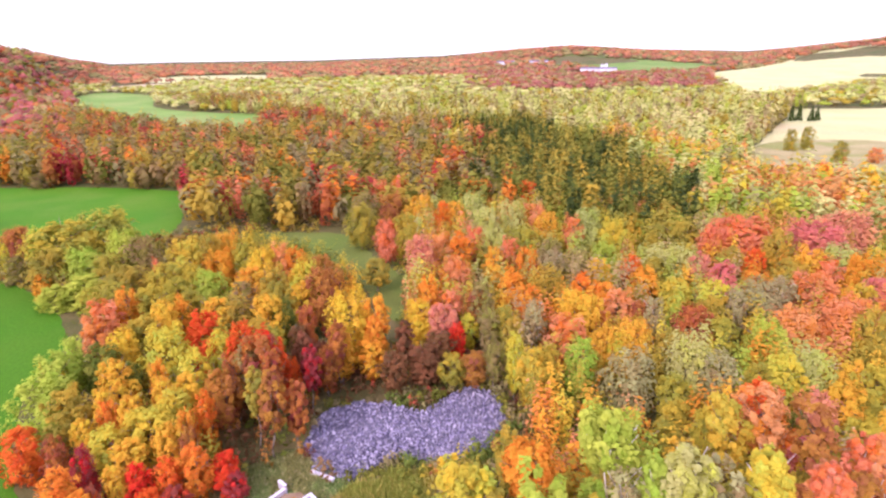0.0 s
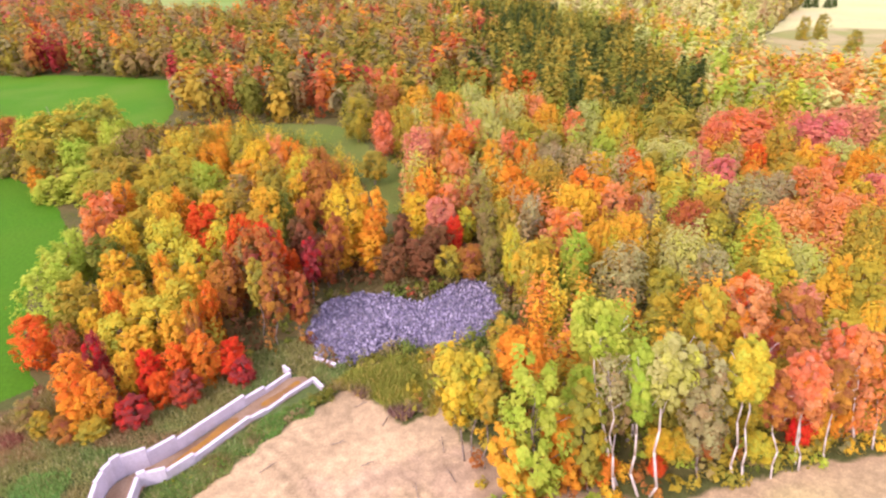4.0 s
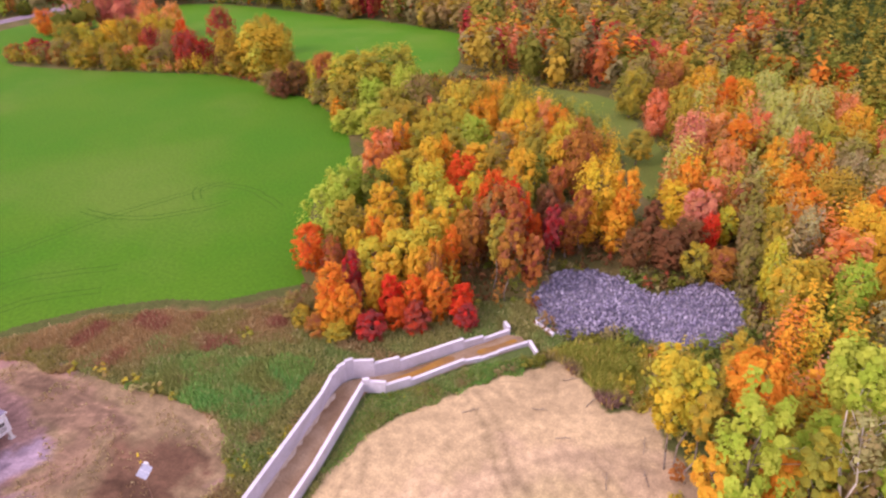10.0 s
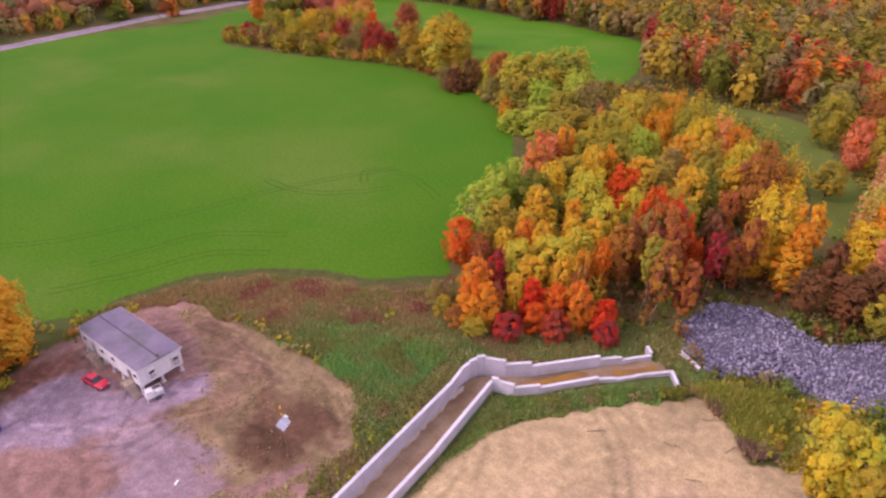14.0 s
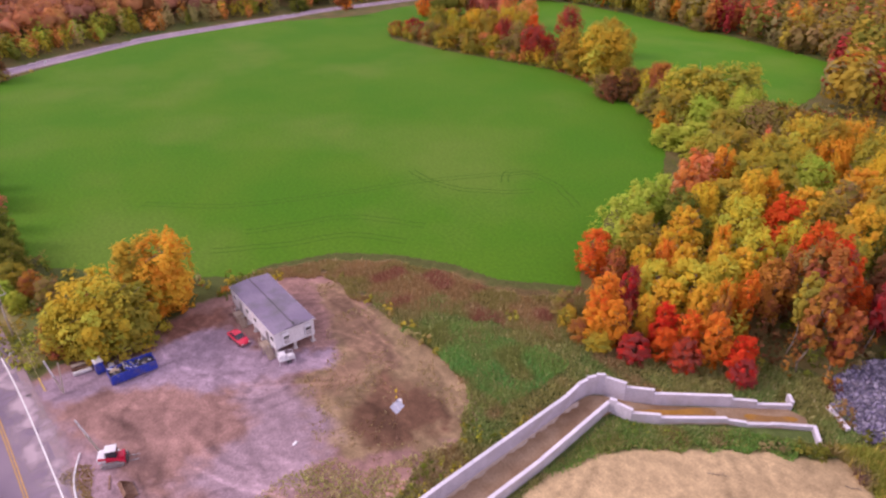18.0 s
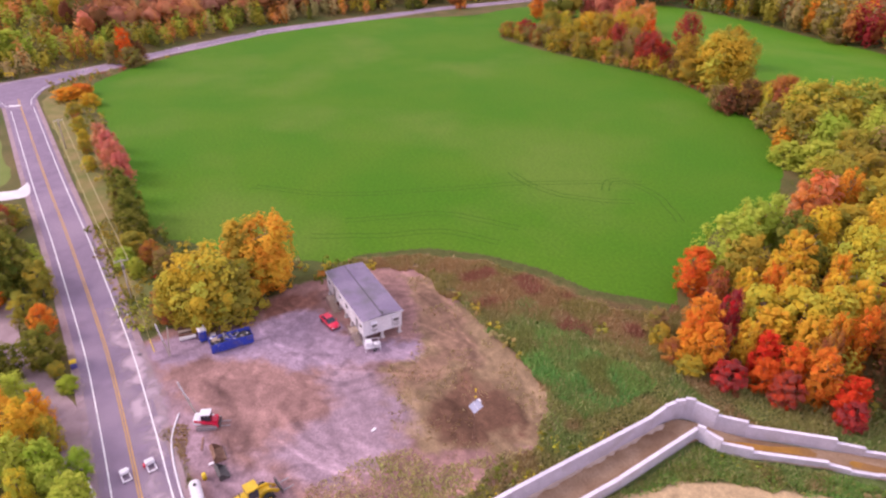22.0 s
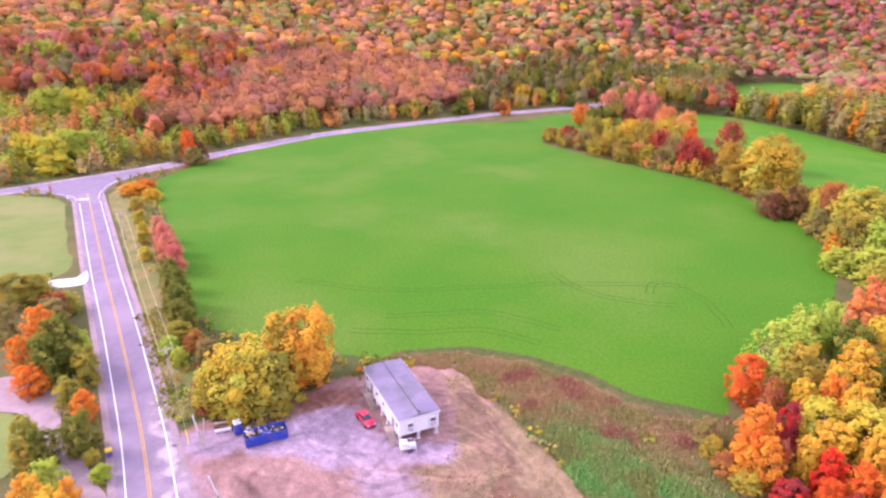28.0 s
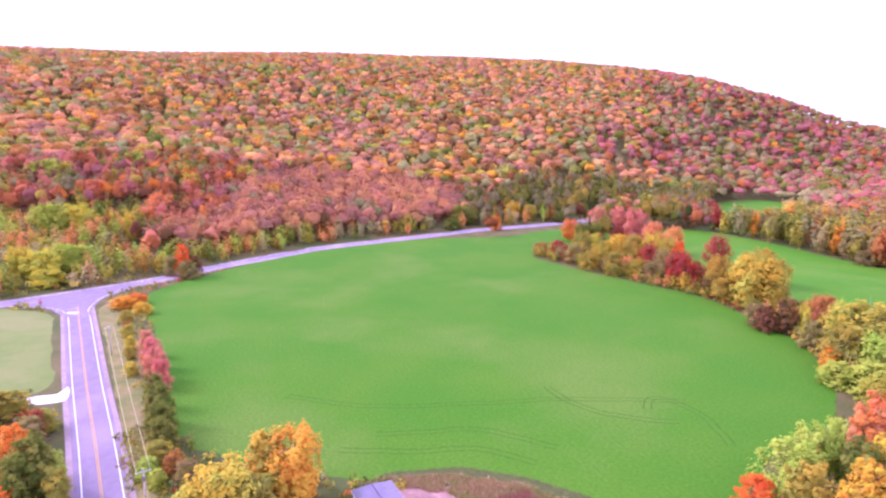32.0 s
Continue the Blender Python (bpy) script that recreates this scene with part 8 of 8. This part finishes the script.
def pole_pair(foot, top, second, label):
    """Two slim poles that meet at the ground, the longer one with a pale upper half."""
    root = thing("leaning_poles", pose(*foot), label, "pole")
    f = Vector(foot)
    a, b = Vector(top) - f, Vector(second) - f
    part("pole", rod((0, 0, -0.1), a * 0.5, 0.14, 0.12, 8), M_POLE, root)
    part("pole_sleeve", rod(a * 0.5, a, 0.13, 0.11, 8), M_WHITE, root, "white upper half of the pole")
    part("pole", rod((0.1, 0, -0.1), b, 0.11, 0.09, 8), M_POLE, root)
    part("collar", rod(a * 0.48, a * 0.52, 0.17, 0.17, 10), M_STEEL, root)


pole_pair((-89.4, -5.0, 0.05), (-89.0, -5.9, 6.8), (-89.6, -4.4, 5.4), "two slim weathered poles leaning together by the yard entrance")
pole_pair((-73.6, -2.6, 0.05), (-73.9, -4.1, 6.8), (-73.2, -3.6, 4.6), "two slim white and grey poles leaning beside the tracked loader")
stay = thing("guy_wire", pose(0, 0, 0), "guy wire with a yellow guard and creeper", "wire")
part("wire", rod((-108.6, -9.6, 8.2), (-91.2, -7.2, 0.1), 0.03, sides=5), M_WIRE, stay)
part("guard", rod((-93.4, -7.5, 1.2), (-91.3, -7.2, 0.1), 0.07), M_SIGN, stay, "yellow plastic guard")


def tube(points, r, mat, label, name, category):
    cu = bpy.data.curves.new(name, "CURVE")
    cu.dimensions, cu.bevel_depth, cu.bevel_resolution = "3D", r, 2
    line = flowing(points, 0.8, closed=False)
    sp = cu.splines.new("POLY")
    sp.points.add(len(line) - 1)
    for p, (x, y) in zip(sp.points, line):
        p.co = (x, y, 0.16, 1)
    cu.materials.append(mat)
    tagged(new(name, cu), label, category)


tube([(-75.2, -5.0), (-73.6, -5.6), (-71.5, -6.2), (-69.5, -6.5), (-65.8, -6.5), (-61.7, -6.2), (-57.6, -5.7), (-50, -4.6)], 0.13, M_WHITE, "white curved kerb edge between road and yard", "kerb", "kerb")
tube([(-69.8, -17.4), (-67.1, -16.5), (-63.4, -15.6), (-58, -14.8)], 0.13, M_WHITE, "white kerb edge on the far side of the road", "kerb", "kerb")


def road_frame(x, y, turn, red, label):
    """A low white frame with a hood, standing on the road."""
    root = thing("road_barricade", pose(x, y, 0.1, 0, 0, turn), label, "barricade")
    part("hood", box((0.9, 1.15, 0.5), (-0.55, 0, 0.55), 0.12), M_WHITE, root)
    for s in (-0.48, 0.48):
        part("side_bar", box((1.2, 0.16, 0.16), (0.4, s, 0.3), 0.03), M_WHITE, root)
    part("end_bar", box((0.16, 1.1, 0.16), (1.0, 0, 0.3), 0.03), M_WHITE, root)
    for sx, sy in ((-0.8, -0.45), (-0.8, 0.45), (0.95, -0.45), (0.95, 0.45)):
        part("foot", box((0.14, 0.14, 0.3), (sx, sy, 0.12)), M_DARK, root)
    if red:
        part("red_panel", box((0.5, 0.25, 0.4), (-0.4, -0.7, 0.4), 0.04), M_RED, root, "red and white panel")


road_frame(-66.3, -12.2, 12, False, "low white barricade frame standing in the lane")
road_frame(-66.7, -9.2, 12, True, "low white and red barricade frame standing in the lane")


def paper_box(x, y):
    root = thing("newspaper_box", pose(x, y, 0.06, 0, 0, 8), "blue newspaper box with a yellow top at the roadside", "box")
    part("body", box((0.7, 0.8, 0.85), (0, 0, 0.5), 0.04), M_BLUE, root)
    part("lid", box((0.8, 0.95, 0.4), (-0.1, 0, 1.15), 0.06), M_SIGN, root, "yellow lid")


paper_box(-92.4, -18.7)


def arrow_sign(x, y, turn):
    root = thing("arrow_sign", pose(x, y, 0.0, 0, 0, turn), "yellow arrow warning sign facing the junction", "road sign")
    for o in (-0.7, 0.7):
        part("post", rod((0, o, 0), (0, o, 2.6), 0.06), M_STEEL, root)
    part("panel", box((0.05, 3.0, 1.2), (0, 0, 2.6), 0.02), M_SIGN, root)
    part("arrow", box((0.02, 1.8, 0.2), (0.04, 0, 2.6)), M_DARK, root, "black arrow bar")
    for s in (-1, 1):
        part("arrow_head", prism([(0.5, -0.35), (1.1, 0.0), (0.5, 0.35)], 0.02, Matrix.Translation((0.045, 0, 2.6)) @ Matrix.Rotation(radians(90 * s), 4, "Z")), M_DARK, root)


arrow_sign(-282.5, -44.5, -10)
for x, y, lab in ((-245.2, -44.6, "white road sign on a post at the junction"), (-283, -20, "small white marker post beside the road"), (-308, 18, "small white marker post beside the road")):
    sg = thing("marker_post", pose(x, y, 0), lab, "marker")
    part("post", rod((0, 0, 0), (0, 0, 1.6), 0.05), M_STEEL, sg)
    part("plate", box((0.1, 0.75, 0.75), (0.05, 0, 1.7), 0.02), M_WHITE, sg)


# fallen branches on the straw
for k, (x, y, turn, size) in enumerate(((-24.5, 62.0, 40, 2.6), (-15.5, 66.5, 15, 2.2), (-11.0, 62.5, 20, 2.0), (-9.0, 71.0, 65, 2.4), (-4.0, 58.0, 100, 2.8), (-8.0, 47.0, 80, 2.0), (-13.2, 74.6, 30, 2.2), (-0.6, 66.0, 95, 3.0), (0.6, 60.5, 110, 2.6), (12.0, 50.5, 75, 2.4), (-12.0, 49.5, 60, 1.8), (-21.0, 44.0, 35, 2.0))):
    gen = np.random.default_rng(880 + k)
    branch = thing("fallen_branch", pose(x, y, 0.3, 0, 0, turn), "thin broken branch lying on the straw mulch", "branch")
    bm = bmesh.new()
    limb(bm, (-size / 2, 0, 0), (size / 2, 0.1, 0.05), 0.07, 0.03, gen, 6)
    limb(bm, (0, 0, 0.02), (size * 0.35, size * 0.2, 0.1), 0.045, 0.02, gen, 5, 2)
    part("stem", bm, M_BARK, branch, smooth=True)
    branch["group"] = "branches on the straw"
# ---------------------------------------------------------------- far buildings
def shed(name, x, y, turn, long, wide, wall, rise, wall_mat, roof_mat, label, category="building", windows=3):
    z = float(ground_at(x, y))
    root = thing(name, pose(x, y, z, 0, 0, turn), label, category)
    part("wall", box((long, wide, wall + 1.0), (0, 0, wall / 2 - 0.5)), wall_mat, root)
    part("roof", prism([(-wide / 2 - 0.4, wall), (wide / 2 + 0.4, wall), (0, wall + rise)], long + 0.8, Matrix.Rotation(radians(90), 4, "Z")), roof_mat, root)
    for k in range(windows):
        w = part("window", box((0.9, 0.08, 1.0), (-long / 2 + (k + 0.5) * long / windows, -wide / 2 - 0.03, wall * 0.55)), M_WHITE, root)
        part("pane", box((0.75, 0.05, 0.85), (-long / 2 + (k + 0.5) * long / windows, -wide / 2 - 0.08, wall * 0.55)), M_GLASS, w)
    part("door", box((1.0, 0.08, 2.0), (long * 0.32, -wide / 2 - 0.04, 1.0)), M_WOOD, root)
    return root


M_TEAL = surface("teal_metal_roof", (0.12, 0.36, 0.42), (0.16, 0.42, 0.48), 0.6, rough=0.5, fine=4, bump=0.05)
shed("cabin", 77.5, 271, 20, 10, 6, 2.6, 2.2, M_WOOD, M_TEAL, "wooden cabin with a teal metal roof in the woods", "cabin")
shed("barn", 395, 1660, -12, 90, 18, 7, 4, M_WHITE, M_ROOF, "long white farm barn on the far slope", "barn", 9)
shed("barn", 200, 2150, -6, 70, 18, 7, 4, M_WHITE, M_ROOF, "white farm barn on a far ridge", "barn", 8)
shed("barn", 300, 2060, -6, 60, 16, 7, 4, M_WHITE, M_ROOF, "white farm barn among far trees", "barn", 8)
shed("farmhouse", -640, 1010, 20, 16, 10, 7, 4, M_WHITE, M_ROOF, "white farmhouse below the wooded hill", "house", 4)
for dx, h in ((12, 16), (22, 18)):
    z = float(ground_at(395 + dx, 1665))
    silo = thing("silo", pose(395 + dx, 1672, z), "pale concrete farm silo beside the barn", "silo")
    part("tower", rod((0, 0, -1), (0, 0, h), 4, sides=18), M_PALE, silo, smooth=True)
    part("dome", rod((0, 0, h), (0, 0, h + 3), 4, 1.2, 18), M_STEEL, silo, smooth=True)
